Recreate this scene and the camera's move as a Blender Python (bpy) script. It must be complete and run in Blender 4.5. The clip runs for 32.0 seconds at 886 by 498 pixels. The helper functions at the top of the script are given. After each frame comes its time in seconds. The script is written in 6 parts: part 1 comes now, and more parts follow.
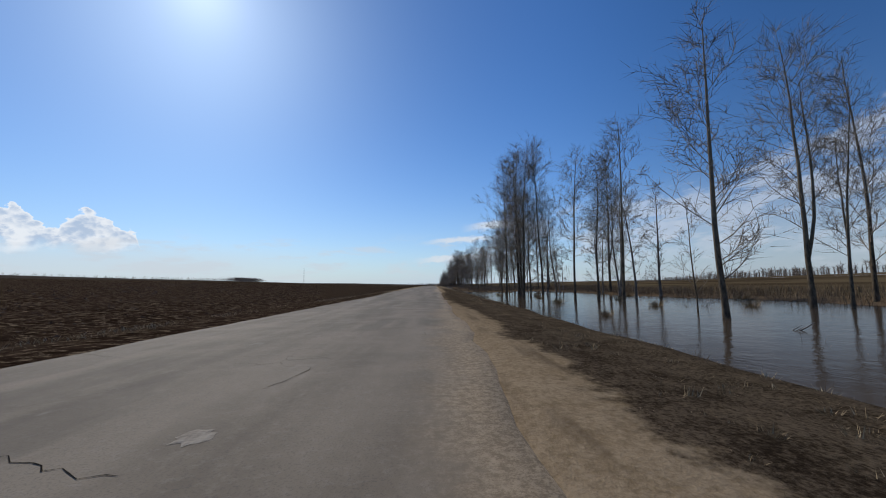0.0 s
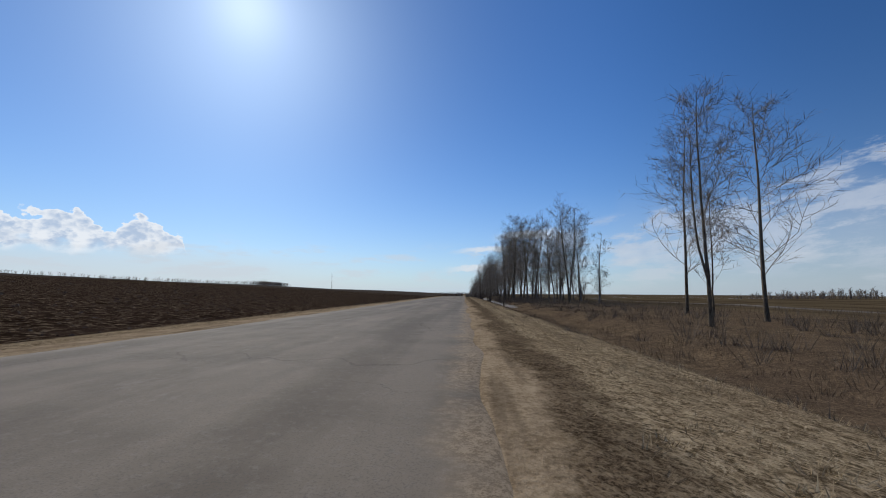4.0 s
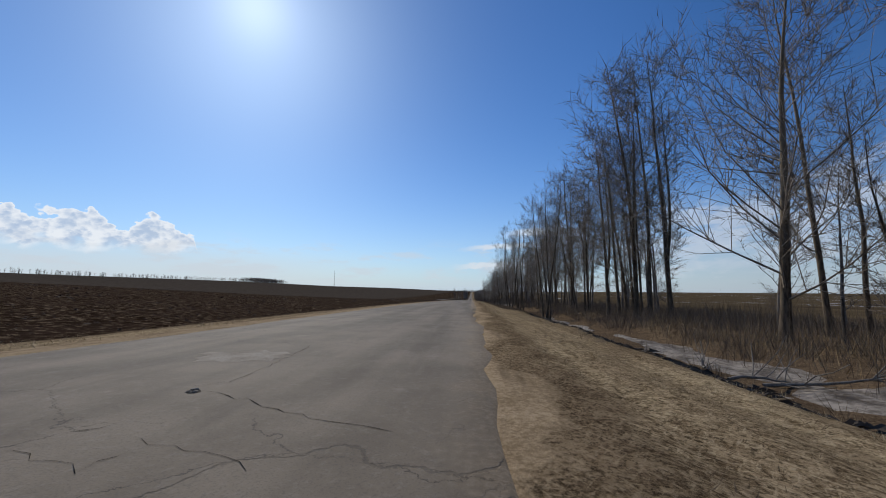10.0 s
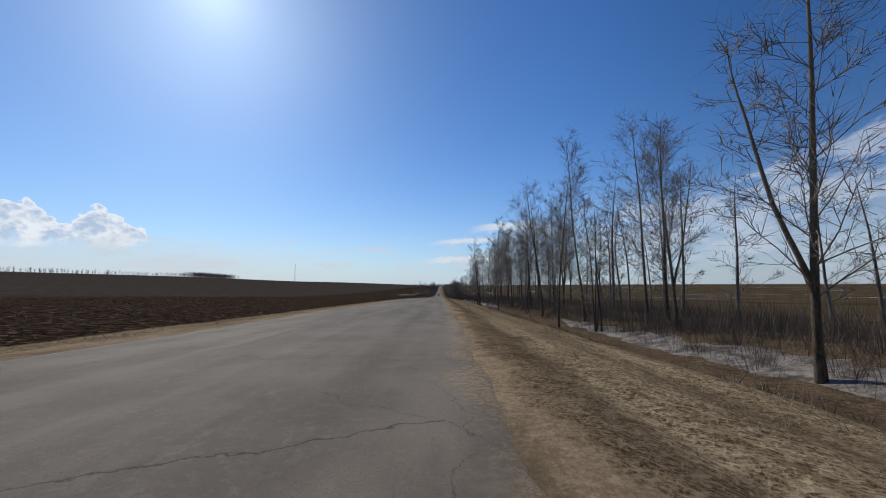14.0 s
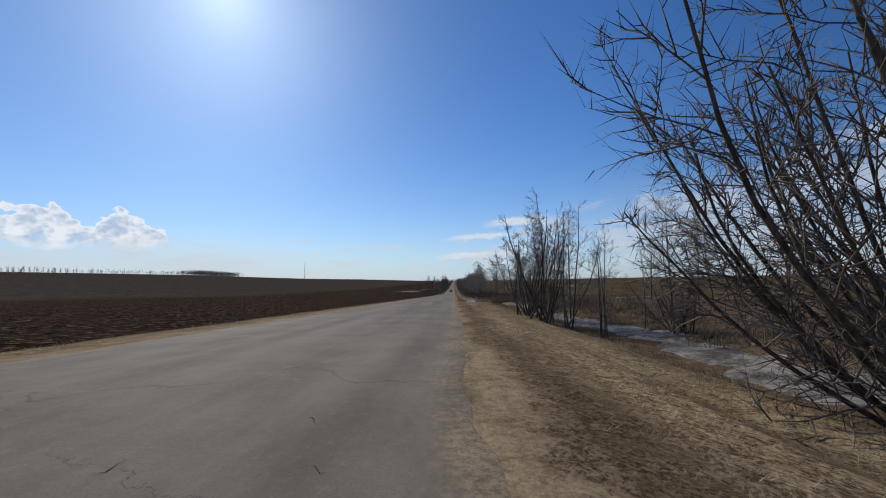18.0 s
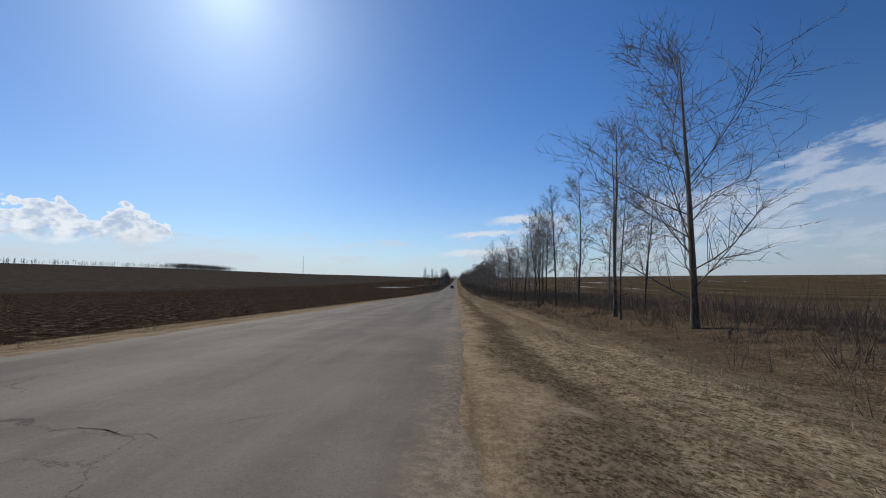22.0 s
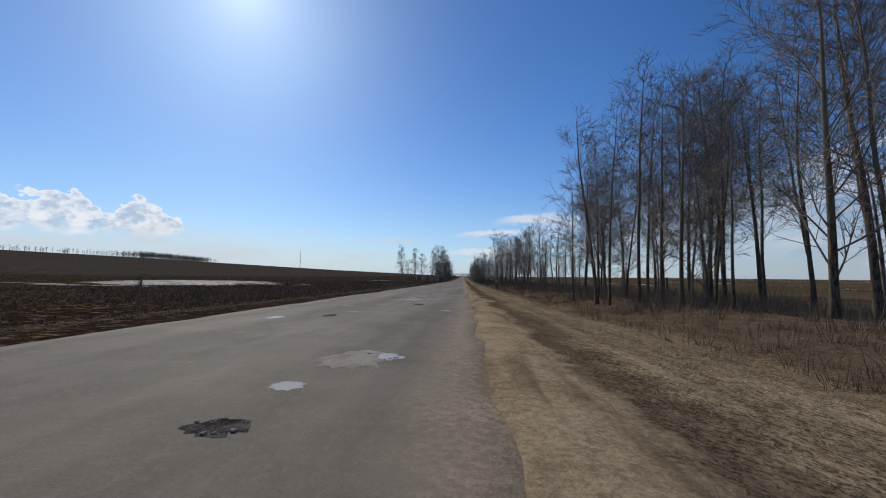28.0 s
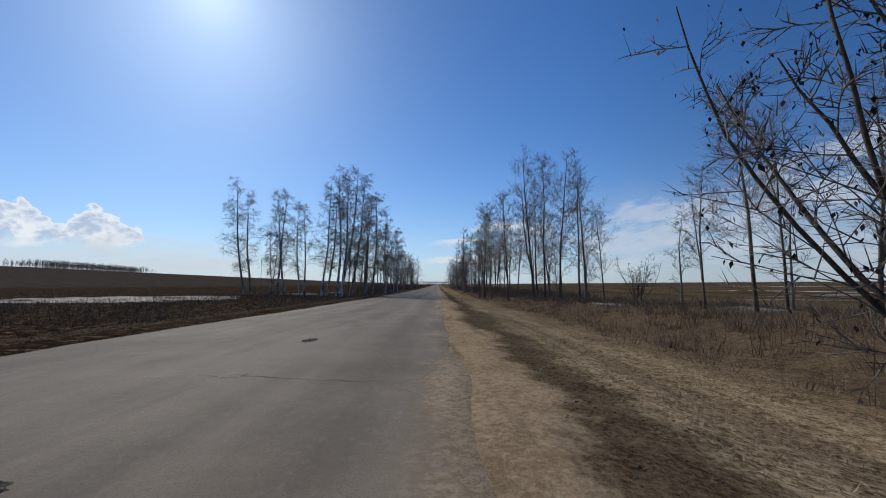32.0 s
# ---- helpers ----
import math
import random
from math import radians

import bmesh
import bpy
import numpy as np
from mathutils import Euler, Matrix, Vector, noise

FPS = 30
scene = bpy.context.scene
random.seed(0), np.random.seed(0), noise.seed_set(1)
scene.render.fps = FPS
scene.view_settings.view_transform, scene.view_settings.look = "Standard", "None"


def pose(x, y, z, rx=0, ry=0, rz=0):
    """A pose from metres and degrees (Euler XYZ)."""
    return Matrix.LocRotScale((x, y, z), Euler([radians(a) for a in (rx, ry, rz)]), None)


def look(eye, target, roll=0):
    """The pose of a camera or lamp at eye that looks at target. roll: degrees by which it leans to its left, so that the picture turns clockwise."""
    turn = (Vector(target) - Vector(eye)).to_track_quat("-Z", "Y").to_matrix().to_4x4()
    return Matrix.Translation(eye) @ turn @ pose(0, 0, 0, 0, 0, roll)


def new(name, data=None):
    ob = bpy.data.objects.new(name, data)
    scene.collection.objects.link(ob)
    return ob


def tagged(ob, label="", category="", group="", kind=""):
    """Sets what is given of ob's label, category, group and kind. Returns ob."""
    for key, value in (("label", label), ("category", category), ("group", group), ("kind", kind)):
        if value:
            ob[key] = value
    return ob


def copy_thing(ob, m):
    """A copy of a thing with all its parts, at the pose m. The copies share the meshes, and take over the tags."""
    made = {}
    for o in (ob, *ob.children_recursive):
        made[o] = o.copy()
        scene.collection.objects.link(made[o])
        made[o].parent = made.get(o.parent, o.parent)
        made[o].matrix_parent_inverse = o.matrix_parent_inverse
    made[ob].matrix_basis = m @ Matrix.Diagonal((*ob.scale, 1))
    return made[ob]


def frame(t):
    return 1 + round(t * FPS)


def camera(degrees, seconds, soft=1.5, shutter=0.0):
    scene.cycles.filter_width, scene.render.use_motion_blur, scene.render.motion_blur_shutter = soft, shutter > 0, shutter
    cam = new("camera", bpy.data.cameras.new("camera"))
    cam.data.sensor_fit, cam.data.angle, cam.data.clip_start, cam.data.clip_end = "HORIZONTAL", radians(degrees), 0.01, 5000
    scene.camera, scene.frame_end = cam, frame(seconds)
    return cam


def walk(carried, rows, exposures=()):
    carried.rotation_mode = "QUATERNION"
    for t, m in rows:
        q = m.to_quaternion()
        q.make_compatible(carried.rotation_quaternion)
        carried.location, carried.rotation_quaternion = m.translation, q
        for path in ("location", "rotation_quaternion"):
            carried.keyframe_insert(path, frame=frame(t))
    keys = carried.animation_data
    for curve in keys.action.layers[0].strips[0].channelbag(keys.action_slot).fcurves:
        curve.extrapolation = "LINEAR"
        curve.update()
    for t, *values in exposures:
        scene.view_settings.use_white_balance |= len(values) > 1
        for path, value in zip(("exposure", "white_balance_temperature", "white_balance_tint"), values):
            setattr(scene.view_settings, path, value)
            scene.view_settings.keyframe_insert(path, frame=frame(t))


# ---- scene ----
# ---------------------------------------------------------------- the lie of the land
# the road runs straight along +y; x grows to the right of it
SLOPES = [(-400, 0.0), (243.9, 0.0), (305.0, -0.013), (352.4, -0.02), (446.3, -0.023), (490.0, -0.031), (668.0, -0.032), (732.5, -0.02), (772.5, -0.008), (968.2, -0.006), (1050, 0.0), (1290, 0.004), (2090, 0.004), (4990, 0.0)]
_py = np.arange(-400.0, 5001.0, 5.0)
_ps = np.interp(_py, [s[0] for s in SLOPES], [s[1] for s in SLOPES])
_pz = np.concatenate([[0.0], np.cumsum((_ps[1:] + _ps[:-1]) * 2.5)])
_pz = _pz - np.interp(0.0, _py, _pz)
ROAD_L, ROAD_R = -7.5, 0.3
EYE = 1.05


def road_z(y):
    return np.interp(y, _py, _pz)


# ---------------------------------------------------------------- camera
cam = camera(98.97, 32.0, soft=1.05)
PATH = [
    (0, 0.0, -0.51, -1.20, 5.29, -1.10),
    (0.5, 15.0, -0.58, 3.42, 5.30, -1.09),
    (1, 30.0, -0.56, 0.94, 5.88, -0.95),
    (1.5, 45.0, -0.19, 0.94, 5.60, -0.36),
    (2, 60.0, 0.18, 1.80, 6.56, 0.30),
    (2.5, 75.0, 0.17, 1.54, 6.90, 0.77),
    (3, 90.0, 0.07, 2.05, 6.72, 0.95),
    (3.5, 104.8, 0.04, 2.73, 6.75, 0.78),
    (5.5, 163.9, -0.05, 3.59, 6.20, -0.36),
    (6, 178.5, -0.07, -1.20, 6.72, -0.50),
    (6.5, 192.5, -0.12, 1.88, 6.00, -0.11),
    (7, 205.8, -0.14, 1.80, 6.47, 0.40),
    (7.5, 218.2, -0.07, 1.54, 6.70, 0.32),
    (8, 230.2, 0.02, 2.05, 6.30, 0.20),
    (8.5, 242.0, 0.09, 6.30, 6.60, 0.48),
    (9, 253.7, 0.12, -0.51, 6.72, 0.75),
    (9.5, 265.2, 0.07, 0.51, 6.35, 0.62),
    (10, 276.9, -0.03, 4.35, 6.30, 0.40),
    (10.5, 289.0, -0.23, 0.43, 6.20, 0.27),
    (11, 301.3, -0.40, -2.05, 6.30, 0.20),
    (11.5, 313.9, -0.41, -0.51, 6.10, 0.34),
    (12, 326.8, -0.39, 4.61, 6.47, 0.40),
    (12.5, 339.8, -0.50, 4.52, 5.60, -0.12),
    (13, 353.3, -0.56, 0.51, 5.46, -0.50),
    (13.5, 367.4, -0.48, -0.26, 5.45, -0.31),
    (15.5, 424.4, 0.01, -0.34, 5.60, 1.05),
    (16, 438.8, 0.09, 2.65, 5.88, 1.10),
    (16.5, 453.5, 0.02, 0.09, 5.75, 0.11),
    (17, 468.4, -0.08, 1.37, 5.46, -1.10),
    (17.5, 482.9, -0.01, 2.39, 4.70, -1.19),
    (18, 497.2, 0.05, 1.62, 4.86, -0.95),
    (18.5, 511.2, -0.06, 1.80, 4.10, -0.81),
    (19, 524.4, -0.15, 2.22, 4.44, -0.50),
    (19.5, 535.7, -0.02, -1.20, 5.10, 0.33),
    (20, 546.6, 0.11, 2.05, 4.78, 0.95),
    (20.5, 558.3, 0.04, 2.73, 4.48, 0.42),
    (21, 571.1, -0.03, 3.08, 4.18, -0.30),
    (21.5, 585.8, 0.06, 2.48, 4.48, -0.45),
    (22, 601.5, 0.16, 2.05, 4.44, -0.40),
    (22.5, 617.8, 0.14, 1.62, 4.40, -0.27),
    (23, 634.5, 0.12, 0.51, 4.18, 0.00),
    (23.5, 651.5, 0.18, 0.51, 4.15, 0.56),
    (24, 668.8, 0.23, 0.09, 4.44, 0.95),
    (24.5, 686.5, 0.22, 0.00, 4.85, 0.90),
    (26.5, 757.6, 0.11, 2.48, 4.95, 0.18),
    (27, 775.5, 0.07, 2.39, 5.20, 0.10),
    (27.5, 793.7, -0.03, 5.63, 4.75, 0.43),
    (28, 811.8, -0.14, 3.08, 4.18, 0.75),
    (28.5, 829.3, -0.15, 2.48, 6.00, 0.33),
    (29, 846.5, -0.14, 2.39, 6.72, -0.10),
    (29.5, 863.5, -0.19, 2.31, 7.20, 0.20),
    (30, 880.5, -0.24, 1.37, 5.71, 0.50),
    (30.5, 897.5, -0.26, 1.45, 5.60, 0.13),
    (31, 914.8, -0.24, 1.62, 5.63, -0.30),
    (31.5, 932.7, -0.15, 1.88, 5.50, -0.31),
    (32, 950.8, -0.03, -0.77, 5.46, -0.20),
]
walk(cam, [(t, pose(x, y, float(road_z(y)) + EYE, 90 + pitch, -roll, yaw)) for t, y, x, yaw, pitch, roll in PATH])

# ---------------------------------------------------------------- sky and sun
SUN_AZ, SUN_EL = -32.8, 35.5   # degrees from straight ahead, to the left; above the horizon
scene.view_settings.exposure = 0.0
world = bpy.data.worlds.new("sky")
scene.world = world
world.use_nodes = True
wt = world.node_tree
wt.nodes.clear()


class Net:
    """Short hand for wiring shader nodes."""

    def __init__(self, tree):
        self.t = tree

    def node(self, kind, **props):
        n = self.t.nodes.new(kind)
        for k, v in props.items():
            setattr(n, k, v)
        return n

    def put(self, socket, v):
        if isinstance(v, bpy.types.NodeSocket):
            self.t.links.new(v, socket)
        elif isinstance(v, (tuple, list)) and len(v) == 3 and socket.type == "RGBA":
            socket.default_value = (*v, 1)
        else:
            socket.default_value = v

    def math(self, op, a, b=0.0, c=0.0, clamp=False):
        n = self.node("ShaderNodeMath", operation=op, use_clamp=clamp)
        for s, v in zip(n.inputs, (a, b, c)):
            self.put(s, v)
        return n.outputs[0]

    def mix(self, f, a, b, blend="MIX"):
        n = self.node("ShaderNodeMix", data_type="RGBA", blend_type=blend)
        self.put(n.inputs[0], f)
        self.put(n.inputs[6], a)
        self.put(n.inputs[7], b)
        return n.outputs[2]

    def step(self, v, lo, hi):
        n = self.node("ShaderNodeMapRange", interpolation_type="SMOOTHSTEP")
        self.put(n.inputs[0], v)
        self.put(n.inputs[1], lo)
        self.put(n.inputs[2], hi)
        return n.outputs[0]

    def noise(self, vec, scale, detail=4.0, rough=0.55, distort=0.0):
        n = self.node("ShaderNodeTexNoise")
        if vec is not None:
            self.put(n.inputs["Vector"], vec)
        n.inputs["Scale"].default_value = scale
        n.inputs["Detail"].default_value = detail
        n.inputs["Roughness"].default_value = rough
        n.inputs["Distortion"].default_value = distort
        return n.outputs["Fac"]

    def xyz(self, vec):
        n = self.node("ShaderNodeSeparateXYZ")
        self.put(n.inputs[0], vec)
        return n.outputs

    def vec(self, x, y, z=0.0):
        n = self.node("ShaderNodeCombineXYZ")
        for s, v in zip(n.inputs, (x, y, z)):
            self.put(s, v)
        return n.outputs[0]

    def curve(self, v, points):
        """A piecewise straight line through (value, result) points, results from 0 to 1."""
        n = self.node("ShaderNodeFloatCurve")
        lo, hi = points[0][0], points[-1][0]
        self.put(n.inputs[1], self.math("DIVIDE", self.math("SUBTRACT", v, lo), hi - lo, clamp=True))
        c = n.mapping.curves[0]
        for i, (a, b) in enumerate(points):
            p = ((a - lo) / (hi - lo), b)
            if i < 1:
                c.points[0].location = p
            elif i == len(points) - 1:
                c.points[len(c.points) - 1].location = p
            else:
                c.points.new(*p)
        for p in c.points:
            p.handle_type = "VECTOR"
        n.mapping.update()
        return n.outputs[0]


w = Net(wt)
direction = w.node("ShaderNodeTexCoord").outputs["Generated"]
dx, dy, dz = w.xyz(direction)
az = w.math("MULTIPLY", w.math("ARCTAN2", dx, dy), 57.2958)
el = w.math("MULTIPLY", w.math("ARCSINE", dz), 57.2958)
sky = w.node("ShaderNodeTexSky", sky_type="NISHITA", sun_disc=False, sun_elevation=radians(SUN_EL), sun_rotation=radians(SUN_AZ),
             altitude=150.0, air_density=1.0, dust_density=0.6, ozone_density=2.5)
deep = w.node("ShaderNodeHueSaturation")
deep.inputs["Saturation"].default_value = 1.2
w.put(deep.inputs["Color"], sky.outputs[0])
sky_col = w.mix(1.0, deep.outputs[0], (0.61, 0.86, 1.15), "MULTIPLY")
# pale haze towards the horizon
haze = w.math("POWER", 2.718, w.math("DIVIDE", w.math("MULTIPLY", w.math("MAXIMUM", el, 0.0), -1.0), 6.5))
sky_col = w.mix(w.math("MULTIPLY", haze, w.math("SUBTRACT", 0.80, w.math("MULTIPLY", w.step(az, 0.0, 30.0), 0.25))), sky_col, (5.6, 6.7, 8.3))
# the bright aureole round the sun
sun_dir = Vector((math.sin(radians(SUN_AZ)) * math.cos(radians(SUN_EL)), math.cos(radians(SUN_AZ)) * math.cos(radians(SUN_EL)), math.sin(radians(SUN_EL))))
dot = w.node("ShaderNodeVectorMath", operation="DOT_PRODUCT")
w.put(dot.inputs[0], direction)
dot.inputs[1].default_value = sun_dir
toward = w.math("MAXIMUM", dot.outputs["Value"], 0.0)
# away from the sun a thin veil of haze lifts the blue
veil = w.math("ADD", 1.0, w.math("MULTIPLY", w.math("SUBTRACT", 1.0, w.math("POWER", toward, 5.0)), w.math("SUBTRACT", 0.24, w.math("MULTIPLY", w.step(az, 15.0, 50.0), 0.30))))
lifted = w.node("ShaderNodeVectorMath", operation="SCALE")
w.put(lifted.inputs[0], sky_col)
w.put(lifted.inputs["Scale"], veil)
sky_col = lifted.outputs[0]
aureole = w.math("ADD", w.math("MULTIPLY", w.math("POWER", toward, 420.0), 2.6),
                 w.math("ADD", w.math("MULTIPLY", w.math("POWER", toward, 60.0), 0.35), w.math("MULTIPLY", w.math("POWER", toward, 14.0), 0.05)))
glow = w.node("ShaderNodeVectorMath", operation="SCALE")
glow.inputs[0].default_value = (1.0, 1.0, 0.98)
w.put(glow.inputs["Scale"], aureole)
sky_col = w.mix(1.0, sky_col, glow.outputs[0], "ADD")
# clouds: a bank of cumulus low on the left, streaks and broken cloud to the right
cv = w.vec(az, w.math("MULTIPLY", el, 1.5), 3.0)
lumps = w.noise(w.vec(az, w.math("MULTIPLY", el, 0.6), 0.0), 0.17, 2.0)
puff = w.noise(cv, 0.55, 7.0, 0.62)
top_left = w.math("MULTIPLY", w.curve(az, [(-180, 0.38), (-70, 0.40), (-52, 0.40), (-49, 0.435), (-47.2, 0.43), (-46.2, 0.365), (-44.6, 0.355), (-43.6, 0.395), (-42.4, 0.45),
                                           (-41, 0.455), (-40, 0.415), (-39, 0.365), (-38, 0.33), (-36.4, 0.0), (180, 0.0)]), 20.0)


def billow(scale, seed):
    """Round lobes, 0 at their middles."""
    v = w.node("ShaderNodeTexVoronoi", feature="SMOOTH_F1")
    wob = w.math("MULTIPLY", w.math("SUBTRACT", puff, 0.5), 1.6)
    w.put(v.inputs["Vector"], w.vec(w.math("ADD", az, wob), w.math("ADD", w.math("MULTIPLY", el, 1.25), wob), seed))
    v.inputs["Scale"].default_value, v.inputs["Smoothness"].default_value = scale, 0.25
    return v.outputs["Distance"]


big, small = billow(0.55, 2.0), billow(1.5, 5.0)
rim = w.math("SUBTRACT", w.math("ADD", top_left, w.math("ADD", w.math("MULTIPLY", w.math("SUBTRACT", 0.45, big), 2.2), w.math("MULTIPLY", w.math("SUBTRACT", 0.45, small), 0.8))), el)
left = w.math("MULTIPLY", w.step(rim, 0.0, 0.22), w.step(w.math("ADD", el, w.math("MULTIPLY", w.math("SUBTRACT", big, 0.45), 1.6)), 4.2, 5.6))
crest = w.math("MAXIMUM", w.math("SUBTRACT", 1.0, w.step(rim, 0.05, 1.0)), w.math("MULTIPLY", w.step(w.math("ADD", w.math("MULTIPLY", small, 0.22), w.math("ADD", w.math("MULTIPLY", puff, 1.0), w.math("MULTIPLY", big, 0.2))), 0.52, 0.86), 0.9))
left_col = w.mix(crest, (5.6, 6.9, 9.0), (11.2, 11.5, 11.9))
# a white veil of rain haze under the cumulus
under = w.math("MULTIPLY", w.math("SUBTRACT", 1.0, w.step(az, -36.0, -8.0)), w.math("SUBTRACT", 1.0, w.step(el, 3.0, 6.5)))
sky_col = w.mix(w.math("MULTIPLY", under, 0.5), sky_col, (7.6, 8.2, 9.2))
sky_col = w.mix(w.math("MULTIPLY", left, 0.92), sky_col, left_col)
low = w.math("MULTIPLY", w.step(w.noise(w.vec(w.math("MULTIPLY", az, 0.25), el, 7.0), 0.55, 5.0, 0.6), 0.48, 0.66),
             w.math("MULTIPLY", w.step(el, 0.4, 2.2), w.math("SUBTRACT", 1.0, w.step(el, 5.0, 8.0))))
sky_col = w.mix(w.math("MULTIPLY", low, 0.5), sky_col, (7.6, 8.2, 9.0))
# the low sky on the right is veiled by thin pale cloud
side = w.math("MULTIPLY", w.math("MULTIPLY", w.step(az, 8.0, 34.0), w.math("SUBTRACT", 1.0, w.step(az, 90.0, 140.0))), w.math("SUBTRACT", 1.0, w.step(w.math("ADD", el, w.math("MULTIPLY", w.math("SUBTRACT", lumps, 0.5), 6.0)), 5.0, 15.0)))
sky_col = w.mix(w.math("MULTIPLY", side, 0.34), sky_col, (6.6, 7.3, 8.4))
for a0, a1, e0, thick in ((3.5, 15.5, 8.6, 0.85), (-2.5, 10.5, 6.6, 0.6), (-4.0, 14.0, 3.9, 0.5)):
    along = w.math("MULTIPLY", w.step(az, a0, a0 + 5.0), w.math("SUBTRACT", 1.0, w.step(az, a1 - 4.0, a1)))
    rise = w.math("ADD", e0, w.math("MULTIPLY", w.math("SUBTRACT", az, (a0 + a1) / 2), 0.05))
    off = w.math("ABSOLUTE", w.math("SUBTRACT", w.math("ADD", el, w.math("MULTIPLY", w.math("SUBTRACT", w.noise(w.vec(w.math("MULTIPLY", az, 0.45), el, e0), 0.9, 5.0, 0.6), 0.5), 1.8)), rise))
    sky_col = w.mix(w.math("MULTIPLY", w.math("MULTIPLY", along, w.math("SUBTRACT", 1.0, w.step(off, thick * 0.3, thick))), 0.75), sky_col, (9.2, 9.6, 10.2))
top_right = w.math("MULTIPLY", w.curve(az, [(-180, 0.0), (-2, 0.0), (4, 0.24), (12, 0.34), (26, 0.44), (38, 0.50), (52, 0.66), (90, 0.7), (150, 0.5), (180, 0.36)]), 27.0)
streak = w.noise(w.vec(w.math("MULTIPLY", az, 0.35), w.math("SUBTRACT", el, w.math("MULTIPLY", az, 0.13)), 11.0), 0.42, 7.0, 0.62)
right = w.math("MULTIPLY", w.step(w.math("ADD", streak, w.math("MULTIPLY", w.step(w.math("SUBTRACT", top_right, el), -1.0, 3.5), 0.12)), 0.54, 0.68),
               w.math("MULTIPLY", w.step(w.math("SUBTRACT", top_right, el), -0.4, 0.9), w.step(el, 0.6, 6.0)))
sky_col = w.mix(w.math("MULTIPLY", right, 0.55), sky_col, w.mix(puff, (5.2, 6.2, 8.0), (8.8, 9.2, 9.8)))
back = w.node("ShaderNodeBackground")
w.put(back.inputs[0], sky_col)
back.inputs[1].default_value = 0.078
w.t.links.new(back.outputs[0], w.node("ShaderNodeOutputWorld").inputs[0])

sun = new("sun", bpy.data.lights.new("sun", "SUN"))
sun.data.energy, sun.data.angle, sun.data.color = 2.7, radians(0.53), (1.0, 0.935, 0.82)
sun.matrix_world = look(sun_dir * 100, (0, 0, 0))


# ---------------------------------------------------------------- materials
def shader(name, rough=0.9):
    m = bpy.data.materials.new(name)
    m.use_nodes = True
    n = Net(m.node_tree)
    b = m.node_tree.nodes["Principled BSDF"]
    b.inputs["Roughness"].default_value = rough
    b.inputs["Specular IOR Level"].default_value = 0.25
    return m, n, b


def bump(n, b, height, strength=0.5, distance=0.02):
    k = n.node("ShaderNodeBump")
    k.inputs["Strength"].default_value = strength
    k.inputs["Distance"].default_value = distance
    n.put(k.inputs["Height"], height)
    n.put(b.inputs["Normal"], k.outputs[0])


def place(n):
    return n.node("ShaderNodeNewGeometry").outputs["Position"]


def plain(name, dark, light, scale, rough=0.9, relief=0.4, size=0.02, metal=0.0, spec=0.25, local=False):
    """Two shades mixed by coarse and fine noise, with relief."""
    m, n, b = shader(name, rough)
    p = n.node("ShaderNodeTexCoord").outputs["Object"] if local else place(n)
    a = n.noise(p, scale, 6.0, 0.6)
    f = n.noise(p, scale * 9, 4.0, 0.6)
    col = n.mix(n.step(n.math("ADD", n.math("MULTIPLY", a, 0.6), n.math("MULTIPLY", f, 0.4)), 0.36, 0.64), dark, light)
    n.put(b.inputs["Base Color"], col)
    b.inputs["Metallic"].default_value = metal
    b.inputs["Specular IOR Level"].default_value = spec
    if relief:
        bump(n, b, f, relief, size)
    return m


def bark(name, dark, light, high, scale=5.0):
    """Rough dark bark at the foot, smoother and paler further up the stem."""
    m, n, b = shader(name, 0.85)
    p = n.node("ShaderNodeTexCoord").outputs["Object"]
    x, y, z = n.xyz(p)
    s = n.noise(n.vec(x, y, n.math("MULTIPLY", z, 0.22)), scale * 3, 6.0, 0.65)
    rnd = n.node("ShaderNodeObjectInfo").outputs["Random"]
    col = n.mix(n.step(s, 0.38, 0.62), dark, light)
    up = n.step(n.math("ADD", z, n.math("MULTIPLY", n.noise(p, 1.3), 3.0)), 2.5, 7.0)
    col = n.mix(n.math("MULTIPLY", up, 0.75), col, high)
    col = n.mix(n.math("MULTIPLY", rnd, 0.35), col, dark)
    n.put(b.inputs["Base Color"], col)
    bump(n, b, s, 0.7, 0.03)
    return m


M_BARK = bark("aspen_bark", (0.050, 0.035, 0.022), (0.17, 0.124, 0.078), (0.25, 0.202, 0.138))
M_DARKBARK = bark("willow_bark", (0.042, 0.031, 0.022), (0.13, 0.098, 0.066), (0.165, 0.132, 0.092))
M_BIRCH = bark("birch_bark", (0.06, 0.055, 0.05), (0.52, 0.50, 0.47), (0.30, 0.27, 0.24), 2.0)
M_TWIG = plain("bare_twigs", (0.13, 0.105, 0.080), (0.34, 0.285, 0.225), 1.5, 0.8, 0.0)
M_SHRUBTWIG = plain("shrub_twigs", (0.075, 0.058, 0.046), (0.22, 0.175, 0.138), 1.5, 0.8, 0.0)
M_FARTWIG = plain("far_twigs", (0.10, 0.08, 0.064), (0.25, 0.205, 0.165), 1.5, 0.85, 0.0)
M_DARKLEAF = plain("withered_leaves", (0.020, 0.014, 0.010), (0.055, 0.038, 0.026), 8.0, 0.8, 0.0)
M_BIRCHTWIG = plain("birch_twigs", (0.11, 0.085, 0.068), (0.24, 0.195, 0.155), 1.5, 0.8, 0.0)


